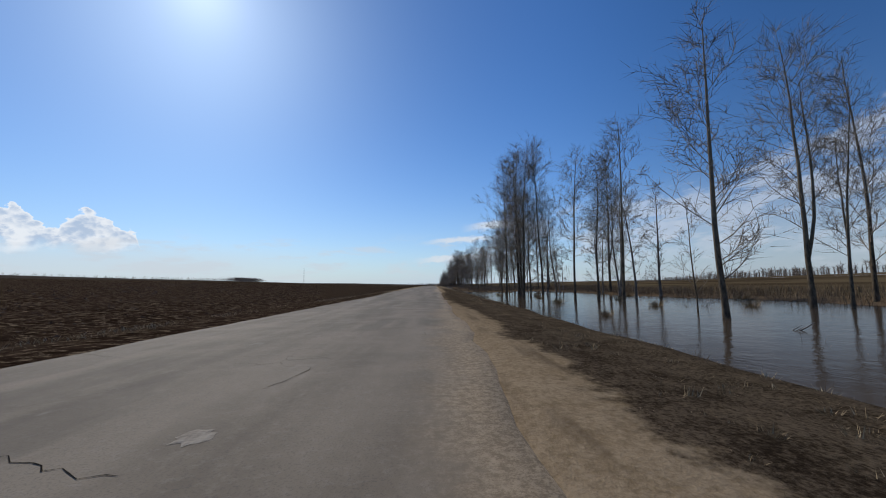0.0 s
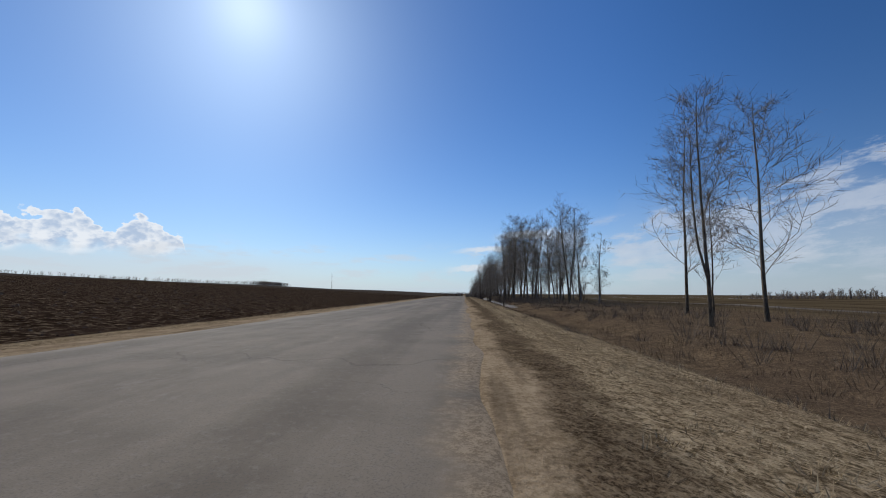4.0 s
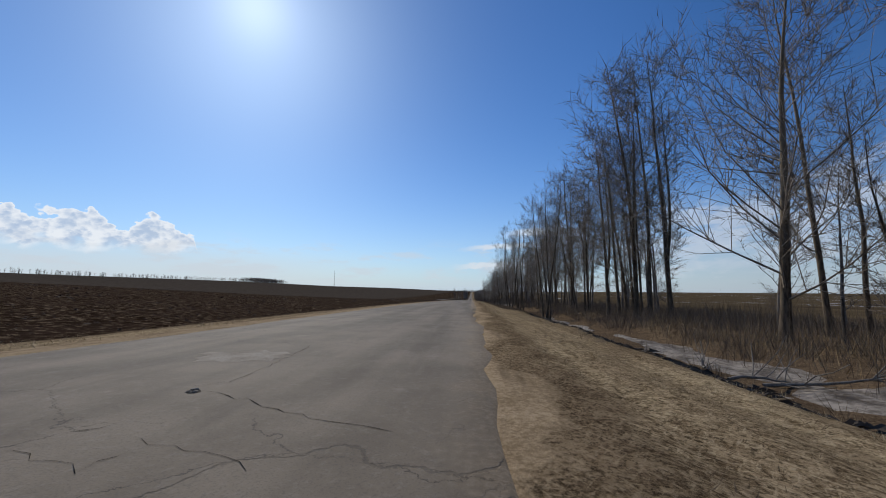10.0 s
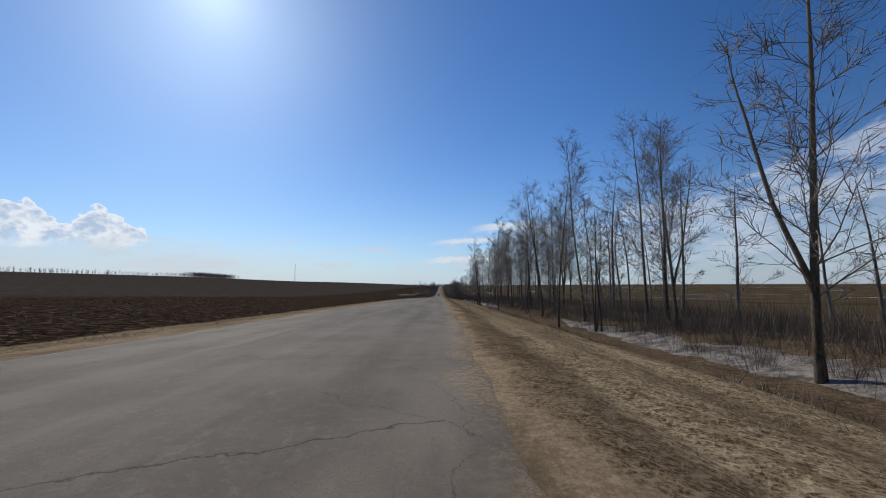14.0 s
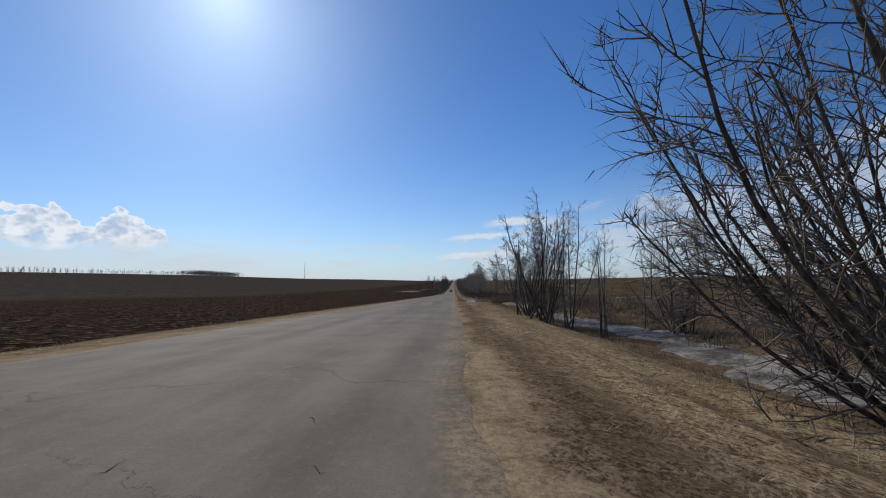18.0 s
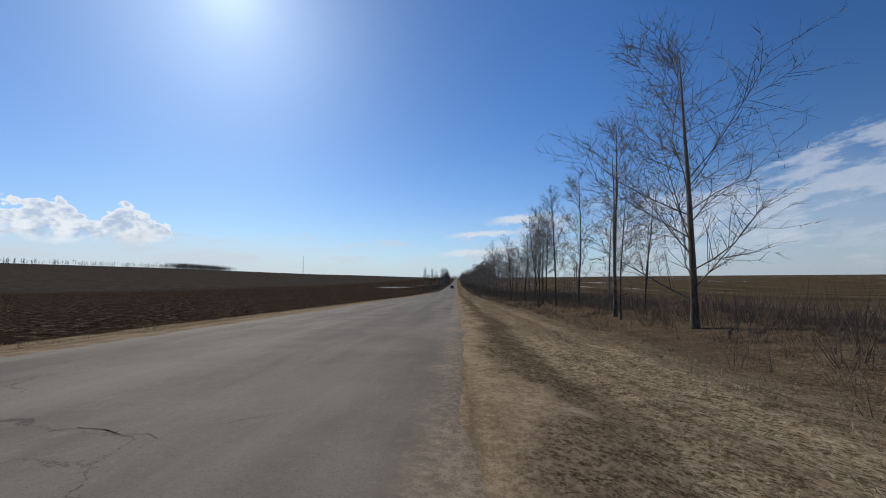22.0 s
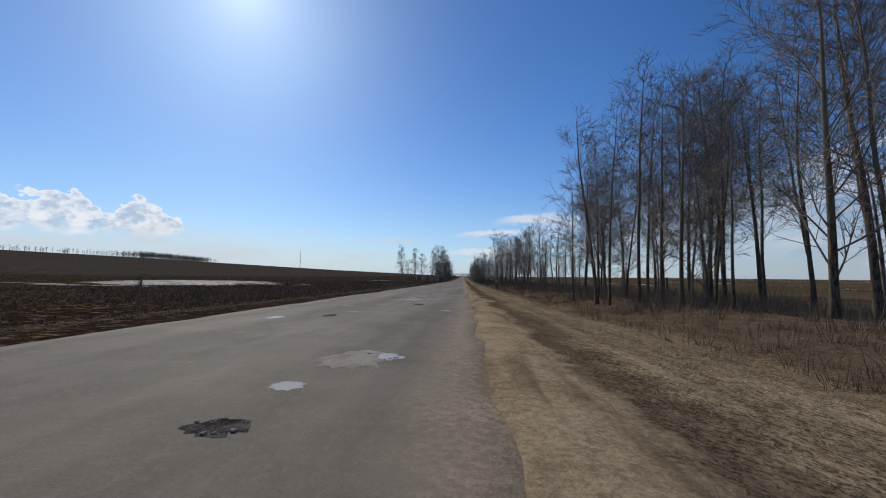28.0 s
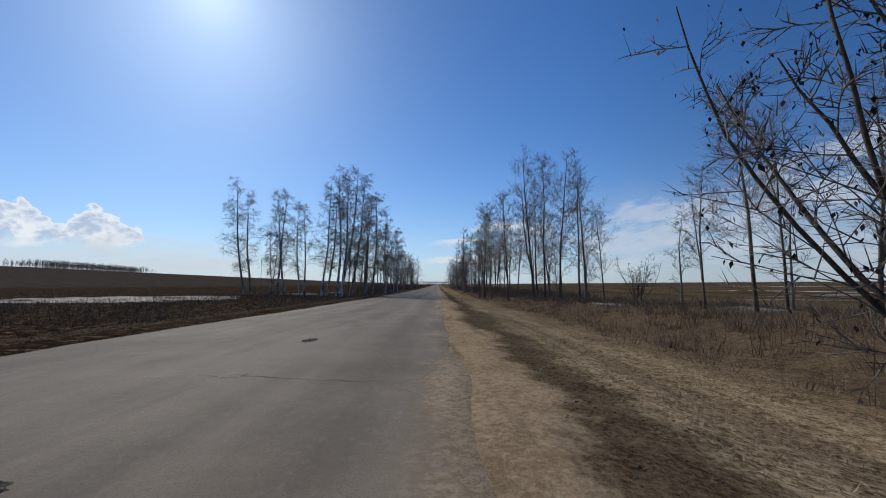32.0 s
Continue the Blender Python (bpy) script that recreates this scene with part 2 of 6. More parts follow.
def ground_material():
    m, n, b = shader("ground_earth", 1.0)
    b.inputs["Specular IOR Level"].default_value = 0.0
    p = place(n)
    x, y, z = n.xyz(p)
    wob = n.math("MULTIPLY", n.math("SUBTRACT", n.noise(p, 0.35, 5.0, 0.6), 0.5), 2.4)
    wobf = n.math("MULTIPLY", n.math("SUBTRACT", n.noise(p, 2.6, 4.0, 0.65), 0.5), 1.1)
    # the sandy shoulder is wider on some stretches
    wider = n.math("SUBTRACT", n.curve(y, [(0, 0.55), (16, 0.5), (28, 0.15), (40, 0.15), (52, 0.5), (98.7, 0.45), (196.9, 0.22), (243.9, 0.2), (333.0, 0.32), (500.7, 0.28), (545.0, 0.12), (565.4, 0.3), (606.4, 0.36), (732.5, 0.38), (765.7, 0.26), (793.0, 0.6), (819.8, 0.66), (852.2, 0.34), (908.9, 0.32), (968.2, 0.48), (1100, 0.45)]), 0.5)
    side = n.step(x, -4.0, 0.0)
    xx = n.math("SUBTRACT", n.math("ADD", n.math("ADD", x, wob), wobf), n.math("MULTIPLY", n.math("MULTIPLY", wider, 2.0), side))
    coarse = n.noise(p, 0.22, 6.0, 0.6)
    mid = n.noise(p, 1.4, 6.0, 0.65)
    fine = n.noise(p, 11.0, 5.0, 0.7)
    grit = n.noise(p, 46.0, 3.0, 0.6)
    speck = n.math("ADD", n.math("MULTIPLY", mid, 0.5), n.math("MULTIPLY", fine, 0.5))
    blades_ = n.noise(n.vec(x, n.math("MULTIPLY", y, 0.85), n.math("MULTIPLY", z, 2.0)), 24.0, 6.0, 0.80)
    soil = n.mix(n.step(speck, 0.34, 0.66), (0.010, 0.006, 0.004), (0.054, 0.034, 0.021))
    litter = n.noise(n.vec(n.math("MULTIPLY", x, 0.6), y, 9.0), 4.2, 6.0, 0.75)
    soil = n.mix(n.math("MULTIPLY", n.step(litter, 0.54, 0.60), 0.75), soil, (0.27, 0.198, 0.122))
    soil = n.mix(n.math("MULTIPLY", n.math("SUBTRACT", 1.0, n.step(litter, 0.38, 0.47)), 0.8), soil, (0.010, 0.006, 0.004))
    soil = n.mix(n.math("MULTIPLY", n.step(coarse, 0.35, 0.7), 0.5), soil, (0.048, 0.031, 0.021))
    # distant field: the paleness of haze is put into a lighter brown soil
    hazed_soil = n.mix(n.step(coarse, 0.35, 0.65), (0.056, 0.044, 0.033), (0.088, 0.071, 0.054))
    sand = n.mix(n.step(n.math("ADD", n.math("MULTIPLY", speck, 0.6), n.math("MULTIPLY", blades_, 0.4)), 0.40, 0.60), (0.23, 0.162, 0.092), (0.46, 0.342, 0.21))
    sand = n.mix(n.math("MULTIPLY", n.step(n.noise(n.vec(x, n.math("MULTIPLY", y, 0.12), 0.0), 2.2, 4.0), 0.5, 0.68), 0.55), sand, (0.105, 0.075, 0.048))
    # trodden mud over the sand where the road's edge has broken away
    muddy = n.math("MULTIPLY", n.curve(y, [(-400, 0.25), (8, 0.25), (22, 0.55), (29, 1.0), (46, 1.0), (58, 0.2), (90, 0.0), (1100, 0.0)]), n.step(x, -0.5, 0.2))
    sand = n.mix(n.math("MULTIPLY", muddy, n.step(n.math("ADD", n.math("MULTIPLY", mid, 0.5), n.math("MULTIPLY", blades_, 0.5)), 0.36, 0.56)), sand, (0.070, 0.052, 0.037))

    def straws(angle, seed):
        c, s = math.cos(radians(angle)), math.sin(radians(angle))
        u = n.math("ADD", n.math("MULTIPLY", x, c), n.math("MULTIPLY", y, s))
        v = n.math("SUBTRACT", n.math("MULTIPLY", y, c), n.math("MULTIPLY", x, s))
        return n.noise(n.vec(u, n.math("MULTIPLY", v, 0.2), seed), 24.0, 4.0, 0.66)

    st1, st2, st3 = straws(28, 1.0), straws(-37, 4.0), straws(82, 8.0)
    light_straw = n.math("MAXIMUM", n.step(st1, 0.54, 0.63), n.math("MAXIMUM", n.step(st2, 0.55, 0.64), n.step(st3, 0.56, 0.65)))
    # shade between the straws, put into the colour as near-black gaps
    gap_shade = n.step(n.math("ADD", n.math("MULTIPLY", blades_, 0.5), n.math("MULTIPLY", n.math("MINIMUM", st1, n.math("MINIMUM", st2, st3)), 0.5)), 0.47, 0.39)
    clump = n.noise(n.vec(x, n.math("MULTIPLY", y, 0.7), 12.0), 5.5, 5.0, 0.72)
    straw = n.mix(n.step(n.math("ADD", n.math("MULTIPLY", blades_, 0.5), n.math("MULTIPLY", clump, 0.5)), 0.43, 0.57), (0.12, 0.080, 0.041), (0.42, 0.31, 0.178))
    straw = n.mix(n.math("MULTIPLY", light_straw, 0.66), straw, (0.66, 0.51, 0.31))
    straw = n.mix(n.math("MULTIPLY", gap_shade, 0.72), straw, (0.050, 0.041, 0.022))
    # flattened swathes and worn lines that run along the road
    swathe = n.noise(n.vec(x, n.math("MULTIPLY", y, 0.055), 6.0), 1.5, 6.0, 0.62)
    straw = n.mix(n.math("MULTIPLY", n.step(swathe, 0.52, 0.64), 0.45), straw, (0.135, 0.092, 0.050))
    straw = n.mix(n.math("MULTIPLY", n.step(swathe, 0.46, 0.36), 0.35), straw, (0.50, 0.385, 0.225))
    dirt = n.mix(n.step(n.math("ADD", n.math("MULTIPLY", blades_, 0.6), n.math("MULTIPLY", mid, 0.4)), 0.43, 0.58), (0.085, 0.056, 0.031), (0.26, 0.182, 0.105))
    dirt = n.mix(n.math("MULTIPLY", n.step(clump, 0.53, 0.62), 0.55), dirt, (0.34, 0.25, 0.15))
    dirt = n.mix(n.math("MULTIPLY", light_straw, 0.4), dirt, (0.46, 0.345, 0.205))
    dirt = n.mix(n.math("MULTIPLY", gap_shade, 0.7), dirt, (0.036, 0.024, 0.014))
    tuft = n.step(n.math("ADD", n.math("MULTIPLY", n.noise(n.vec(x, n.math("MULTIPLY", y, 0.3), 2.0), 0.9, 5.0, 0.65), 0.7), n.math("MULTIPLY", fine, 0.3)), 0.43, 0.58)
    lie = n.curve(xx, [(-12.0, 0.2), (-10.8, 0.75), (-8.6, 0.9), (-6.0, 0.0), (1.0, 0.05), (1.6, 0.22), (2.0, 0.9), (4.0, 1.0), (4.5, 0.3), (5.3, 0.15), (14.0, 0.3)])
    grassy = n.math("MULTIPLY", n.math("ADD", n.math("MULTIPLY", tuft, 0.62), n.math("MULTIPLY", lie, 0.55)), n.math("ADD", n.math("MULTIPLY", lie, 0.75), 0.25), clamp=True)
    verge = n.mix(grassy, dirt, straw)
    # bare dark earth along the shoulder of some stretches
    bare = n.curve(y, [(-400, 0.5), (100, 0.5), (130, 0.35), (178, 0.62), (212, 0.6), (230.7, 0.6), (240.4, 1.0), (271.7, 0.9), (282.8, 0.1), (457.4, 0.1), (470.6, 0.7), (487.9, 0.7), (500.7, 0.1), (545.0, 0.2), (552.9, 0.8), (563.7, 0.3), (786.1, 0.2), (813.2, 0.5), (864.8, 0.7), (1100, 0.7)])
    bare = n.math("MULTIPLY", n.math("MULTIPLY", bare, n.step(x, 0.0, 0.4)), n.math("SUBTRACT", 1.0, n.step(xx, 1.75, 2.3)))
    verge = n.mix(n.math("MULTIPLY", bare, 0.9), verge, n.mix(n.step(n.math("ADD", n.math("MULTIPLY", speck, 0.5), n.math("MULTIPLY", blades_, 0.5)), 0.42, 0.60), (0.030, 0.021, 0.013), (0.155, 0.110, 0.068)))
    # two dark wheel ruts
    rutty = n.curve(y, [(-400, 0.0), (95, 0.0), (150, 0.35), (225, 0.35), (265, 0.1), (340, 0.15), (425, 0.5), (450, 1.0), (492, 1.0), (505, 0.2), (590, 0.1), (612, 0.2), (700, 0.2), (760, 0.15), (850, 0.3), (1100, 0.3)])

    def rut(centre, width):
        off = n.math("ABSOLUTE", n.math("SUBTRACT", n.math("ADD", x, n.math("MULTIPLY", wob, 0.16)), centre))
        return n.math("SUBTRACT", 1.0, n.step(n.math("ADD", off, n.math("MULTIPLY", wobf, 0.2)), width * 0.5, width))

    ruts = n.math("MULTIPLY", n.math("MAXIMUM", rut(1.35, 0.42), rut(3.0, 0.40)), n.math("MULTIPLY", rutty, n.step(mid, 0.34, 0.5)))
    verge = n.mix(n.math("MULTIPLY", ruts, 0.85), verge, n.mix(speck, (0.030, 0.021, 0.013), (0.12, 0.084, 0.050)))
    mud = n.math("MULTIPLY", n.math("MULTIPLY", n.step(y, 552.5, 553.7), n.math("SUBTRACT", 1.0, n.step(y, 558.6, 559.9))), n.step(mid, 0.36, 0.5))
    damp = n.math("SUBTRACT", 1.0, n.step(n.math("ADD", y, n.math("MULTIPLY", coarse, 20.0)), 96.4, 134.0))
    verge = n.mix(n.math("MULTIPLY", damp, 0.9), verge, n.mix(n.step(n.math("ADD", n.math("MULTIPLY", speck, 0.5), n.math("MULTIPLY", blades_, 0.5)), 0.42, 0.60), (0.020, 0.014, 0.009), (0.125, 0.092, 0.060)))
    verge = n.mix(n.math("MULTIPLY", mud, 0.9), verge, (0.035, 0.026, 0.019))
    reed = n.mix(n.step(speck, 0.36, 0.66), (0.062, 0.042, 0.026), (0.21, 0.145, 0.085))
    reed = n.mix(n.math("MULTIPLY", light_straw, 0.45), reed, (0.36, 0.262, 0.155))
    reed = n.mix(n.math("MULTIPLY", gap_shade, 0.8), reed, (0.030, 0.020, 0.012))
    reed = n.mix(n.math("MULTIPLY", n.step(coarse, 0.42, 0.62), 0.35), reed, (0.10, 0.068, 0.046))
    meadow = n.mix(n.step(n.noise(n.vec(n.math("MULTIPLY", x, 0.25), n.math("MULTIPLY", y, 0.05), 0.0), 0.5, 6.0, 0.6), 0.35, 0.65), (0.064, 0.045, 0.026), (0.135, 0.098, 0.053))
    snow_far = n.step(n.noise(n.vec(n.math("MULTIPLY", x, 0.5), n.math("MULTIPLY", y, 0.02), 5.0), 0.16, 5.0, 0.6), 0.63, 0.67)
    meadow = n.mix(n.math("MULTIPLY", snow_far, n.step(x, 38.0, 60.0)), meadow, (0.62, 0.62, 0.63))
    col = n.mix(n.step(xx, -150.0, -110.0), hazed_soil, soil)
    col = n.mix(n.math("MULTIPLY", n.step(xx, -10.9, -10.2), n.math("SUBTRACT", 1.0, n.math("MULTIPLY", n.math("MAXIMUM", n.step(y, 693.6, 759.0), n.math("SUBTRACT", 1.0, n.step(y, 50.0, 100.0))), n.math("SUBTRACT", 0.85, n.step(x, -4.0, -3.0))))), col, verge)
    late = n.math("MAXIMUM", n.step(y, 693.6, 759.0), n.math("SUBTRACT", 1.0, n.step(y, 50.0, 100.0)))
    col = n.mix(n.step(xx, -9.0, -8.6), col, n.mix(n.math("MULTIPLY", late, n.math("SUBTRACT", 1.0, n.step(x, -4.0, -3.0))), sand, soil))
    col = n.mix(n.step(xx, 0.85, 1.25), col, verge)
    # where the belt stands close to the road the rough weeds begin sooner
    close = n.curve(y, [(-400, 0.0), (306, 0.0), (320, 1.0), (352, 1.0), (364, 0.2), (410, 0.2), (425, 0.0), (1100, 0.0)])
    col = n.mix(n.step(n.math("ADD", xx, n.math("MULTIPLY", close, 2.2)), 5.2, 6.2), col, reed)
    col = n.mix(n.step(xx, 24.0, 34.0), col, meadow)
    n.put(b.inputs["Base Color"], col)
    near = n.math("SUBTRACT", 1.0, n.math("MULTIPLY", n.step(n.math("ABSOLUTE", x), 30.0, 60.0), 0.7))
    bump(n, b, n.math("MULTIPLY", n.math("ADD", n.math("ADD", n.math("MULTIPLY", mid, 1.0), n.math("MULTIPLY", clump, 1.1)), n.math("ADD", n.math("MULTIPLY", blades_, 0.9), n.math("MULTIPLY", grit, 0.3))), near), 0.55, 0.035)
    return m


def asphalt_material():
    m, n, b = shader("worn_asphalt", 0.82)
    p = place(n)
    x, y, z = n.xyz(p)
    stretched = n.vec(x, n.math("MULTIPLY", y, 0.06), 0.0)
    lanes = n.noise(stretched, 0.9, 4.0, 0.5)
    mid = n.noise(p, 0.8, 6.0, 0.6)
    fine = n.noise(p, 13.0, 5.0, 0.72)
    grit = n.noise(p, 60.0, 3.0, 0.65)
    col = n.mix(n.step(n.math("ADD", n.math("MULTIPLY", lanes, 0.6), n.math("MULTIPLY", mid, 0.4)), 0.36, 0.64), (0.146, 0.116, 0.082), (0.242, 0.196, 0.141))
    col = n.mix(n.math("MULTIPLY", n.step(fine, 0.5, 0.68), 0.28), col, (0.29, 0.25, 0.20))
    col = n.mix(n.math("MULTIPLY", n.step(grit, 0.50, 0.66), 0.38), col, (0.085, 0.076, 0.066))
    # polished wheel tracks, bled bitumen and scuffed pale spots
    blot = n.noise(n.vec(x, n.math("MULTIPLY", y, 0.22), 17.0), 0.55, 6.0, 0.64)
    col = n.mix(n.math("MULTIPLY", n.step(blot, 0.54, 0.66), 0.45), col, (0.105, 0.086, 0.064))
    col = n.mix(n.math("MULTIPLY", n.step(blot, 0.42, 0.32), 0.4), col, (0.285, 0.238, 0.178))
    scuff = n.noise(n.vec(x, n.math("MULTIPLY", y, 0.5), 29.0), 2.3, 5.0, 0.7)
    col = n.mix(n.math("MULTIPLY", n.step(scuff, 0.60, 0.74), 0.35), col, (0.33, 0.285, 0.225))
    # cracks: long wandering ones everywhere, a crazed net in worn stretches
    warp = n.node("ShaderNodeVectorMath", operation="ADD")
    n.put(warp.inputs[0], p)
    wn = n.node("ShaderNodeTexNoise")
    n.put(wn.inputs["Vector"], p)
    wn.inputs["Scale"].default_value, wn.inputs["Detail"].default_value = 1.1, 9.0
    wn.inputs["Roughness"].default_value = 0.62
    n.put(warp.inputs[1], wn.outputs["Color"])

    def net(scale, width, squeeze):
        v = n.node("ShaderNodeTexVoronoi", feature="DISTANCE_TO_EDGE")
        sx, sy, sz = n.xyz(warp.outputs[0])
        n.put(v.inputs["Vector"], n.vec(sx, n.math("MULTIPLY", sy, squeeze), 0.0))
        v.inputs["Scale"].default_value = scale
        return n.math("SUBTRACT", 1.0, n.step(v.outputs["Distance"], width * 0.4, width))

    long_cracks = n.math("MULTIPLY", net(0.24, 0.0015, 1.1), n.step(n.noise(p, 0.22, 3.0), 0.44, 0.6))
    crazed = n.math("MULTIPLY", net(1.6, 0.014, 1.0), n.step(n.noise(n.vec(x, n.math("MULTIPLY", y, 0.25), 4.0), 0.45, 4.0, 0.6), 0.60, 0.70))
    # cracks across the lane, every few metres
    wander = n.math("ADD", n.math("MULTIPLY", n.noise(n.vec(x, n.math("MULTIPLY", y, 0.15), 3.0), 0.5, 2.0), 5.0), n.math("MULTIPLY", n.noise(p, 2.4, 5.0, 0.7), 0.5))
    phase = n.math("DIVIDE", n.math("ADD", y, wander), 5.7)
    gap = n.math("MULTIPLY", n.math("ABSOLUTE", n.math("SUBTRACT", n.math("FRACT", phase), 0.5)), 5.7)
    across = n.math("MULTIPLY", n.math("SUBTRACT", 1.0, n.step(gap, 0.012, 0.030)), n.step(n.noise(n.vec(n.math("MULTIPLY", x, 0.3), y, 8.0), 0.21, 3.0), 0.47, 0.56))
    crack = n.math("MAXIMUM", n.math("MAXIMUM", long_cracks, n.math("MULTIPLY", across, 0.5)), n.math("MULTIPLY", crazed, 0.62))
    col = n.mix(n.math("MULTIPLY", crack, 0.62), col, (0.035, 0.030, 0.026))
    # dust and sand carried over the edges
    edge = n.math("MAXIMUM", n.step(n.math("ADD", x, n.math("MULTIPLY", n.noise(p, 0.7, 5.0, 0.65), 1.5)), 0.40, 1.05),
                  n.math("SUBTRACT", 1.0, n.step(n.math("ADD", x, n.math("MULTIPLY", n.noise(p, 0.7, 5.0, 0.65), 1.2)), -7.2, -6.6)))
    spill = n.curve(y, [(-400, 0.9), (0, 0.9), (16, 0.8), (26, 0.1), (42, 0.1), (52, 1.0), (80, 1.0), (110, 0.15), (779.3, 0.1), (799.7, 0.7), (826.4, 0.8), (845.8, 0.3), (968.2, 0.35), (1100, 0.3)])
    spilt = n.step(n.math("ADD", n.math("ADD", x, n.math("MULTIPLY", n.noise(p, 0.5, 5.0, 0.65), 1.6)), n.math("MULTIPLY", spill, 1.0)), 0.75, 1.7)
    edge = n.math("MAXIMUM", edge, n.math("MULTIPLY", spilt, n.math("MULTIPLY", spill, 0.85)))
    dust = n.mix(n.step(n.math("ADD", n.math("MULTIPLY", fine, 0.6), n.math("MULTIPLY", grit, 0.4)), 0.40, 0.60), (0.225, 0.16, 0.092), (0.45, 0.335, 0.207))
    dusty = n.curve(y, [(-400, 1.0), (150, 1.0), (175, 0.4), (290, 0.4), (310, 0.9), (1100, 0.9)])
    col = n.mix(n.math("MULTIPLY", edge, n.math("MULTIPLY", dusty, 0.96)), col, dust)
    n.put(b.inputs["Base Color"], col)
    b.inputs["Specular IOR Level"].default_value = 0.12
    bump(n, b, n.math("SUBTRACT", n.math("ADD", n.math("MULTIPLY", fine, 0.5), n.math("MULTIPLY", grit, 0.3)), n.math("MULTIPLY", crack, 1.5)), 0.45, 0.02)
    return m


M_GROUND = ground_material()
M_ASPHALT = asphalt_material()


def water_material(name, tint, rough=0.03, ripple=0.5, ior=1.33):
    m, n, b = shader(name, rough)
    p = place(n)
    n.put(b.inputs["Base Color"], n.mix(n.noise(p, 0.7, 4.0), tint, tuple(c * 1.8 for c in tint)))
    b.inputs["Specular IOR Level"].default_value = 0.3
    b.inputs["IOR"].default_value = ior
    bump(n, b, n.math("ADD", n.noise(n.vec(n.xyz(p)[0], n.math("MULTIPLY", n.xyz(p)[1], 0.5), 0.0), 5.0, 4.0), n.math("MULTIPLY", n.noise(p, 0.9, 3.0), 2.0)), ripple, 0.05)
    return m


M_WATER = water_material("meltwater", (0.046, 0.035, 0.025), 0.08, 0.18, 1.07)
M_POOL = water_material("still_puddle", (0.10, 0.090, 0.078), 0.05, 0.12)


def snow_material():
    m, n, b = shader("dirty_old_snow", 0.5)
    p = place(n)
    d = n.noise(p, 1.2, 7.0, 0.68)
    f = n.noise(p, 9.0, 4.0, 0.6)
    col = n.mix(n.step(n.math("ADD", n.math("MULTIPLY", d, 0.7), n.math("MULTIPLY", f, 0.3)), 0.40, 0.60), (0.075, 0.058, 0.041), (0.33, 0.285, 0.232))
    dirt_spots = n.noise(n.vec(n.xyz(p)[0], n.math("MULTIPLY", n.xyz(p)[1], 0.6), 2.0), 4.5, 6.0, 0.72)
    col = n.mix(n.math("MULTIPLY", n.step(dirt_spots, 0.50, 0.60), 0.6), col, (0.070, 0.052, 0.036))
    n.put(b.inputs["Base Color"], col)
    n.put(b.inputs["Roughness"], n.mix(d, (0.6, 0.6, 0.6), (0.95, 0.95, 0.95)))
    bump(n, b, n.math("ADD", d, n.math("MULTIPLY", f, 0.4)), 0.5, 0.04)
    return m


M_SNOW = snow_material()


def blade_material(name, a, b_, c):
    m, n, b = shader(name, 0.85)
    r = n.node("ShaderNodeNewGeometry").outputs["Random Per Island"]
    patch = n.noise(place(n), 0.5, 4.0)
    col = n.mix(r, a, b_)
    n.put(b.inputs["Base Color"], n.mix(n.step(patch, 0.4, 0.62), col, c))
    return m


M_GRASS = blade_material("dry_grass", (0.20, 0.142, 0.078), (0.60, 0.46, 0.27), (0.36, 0.265, 0.15))
M_BRUSH = blade_material("dead_weeds", (0.085, 0.056, 0.033), (0.29, 0.200, 0.118), (0.15, 0.100, 0.058))
M_REED = blade_material("golden_reed", (0.17, 0.11, 0.055), (0.44, 0.32, 0.17), (0.26, 0.175, 0.09))
M_EARTH = blade_material("bank_earth", (0.030, 0.022, 0.016), (0.13, 0.098, 0.068), (0.07, 0.052, 0.037))
M_CLOD = blade_material("soil_clods", (0.016, 0.010, 0.006), (0.080, 0.052, 0.034), (0.036, 0.023, 0.014))


# ---------------------------------------------------------------- building helpers
def part(name, bm, material, parent, label=""):
    """Link a bmesh as one mesh object, under a thing or a part."""
    me = bpy.data.meshes.new(name)
    bm.to_mesh(me)
    bm.free()
    me.materials.append(material)
    ob = new(name, me)
    if parent is not None:
        ob.parent = parent
    return tagged(ob, label)


def sheet(name, verts, faces, material, smooth=False):
    me = bpy.data.meshes.new(name)
    me.from_pydata(np.asarray(verts).tolist(), [], faces if isinstance(faces, list) else faces.tolist())
    me.materials.append(material)
    if smooth:
        me.polygons.foreach_set("use_smooth", np.ones(len(me.polygons), dtype=bool))
    me.update()
    return new(name, me)


def grid_faces(nx, ny):
    i = np.arange(nx - 1)[None, :] + nx * np.arange(ny - 1)[:, None]
    return np.stack([i, i + 1, i + nx + 1, i + nx], -1).reshape(-1, 4)


_lat = np.random.RandomState(7).rand(256, 256)


def wave(x, y, size):
    """Smooth random heights from -0.5 to 0.5, with lumps of about the given size."""
    u, v = np.asarray(x) / size, np.asarray(y) / size
    i, j = np.floor(u).astype(int), np.floor(v).astype(int)
    f, g = u - i, v - j
    f, g = f * f * (3 - 2 * f), g * g * (3 - 2 * g)
    a, b = _lat[i % 256, j % 256], _lat[(i + 1) % 256, j % 256]
    c, d = _lat[i % 256, (j + 1) % 256], _lat[(i + 1) % 256, (j + 1) % 256]
    return (a * (1 - f) + b * f) * (1 - g) + (c * (1 - f) + d * f) * g - 0.5


def smooth(v, lo, hi):
    k = np.clip((v - lo) / (hi - lo), 0, 1)
    return k * k * (3 - 2 * k)


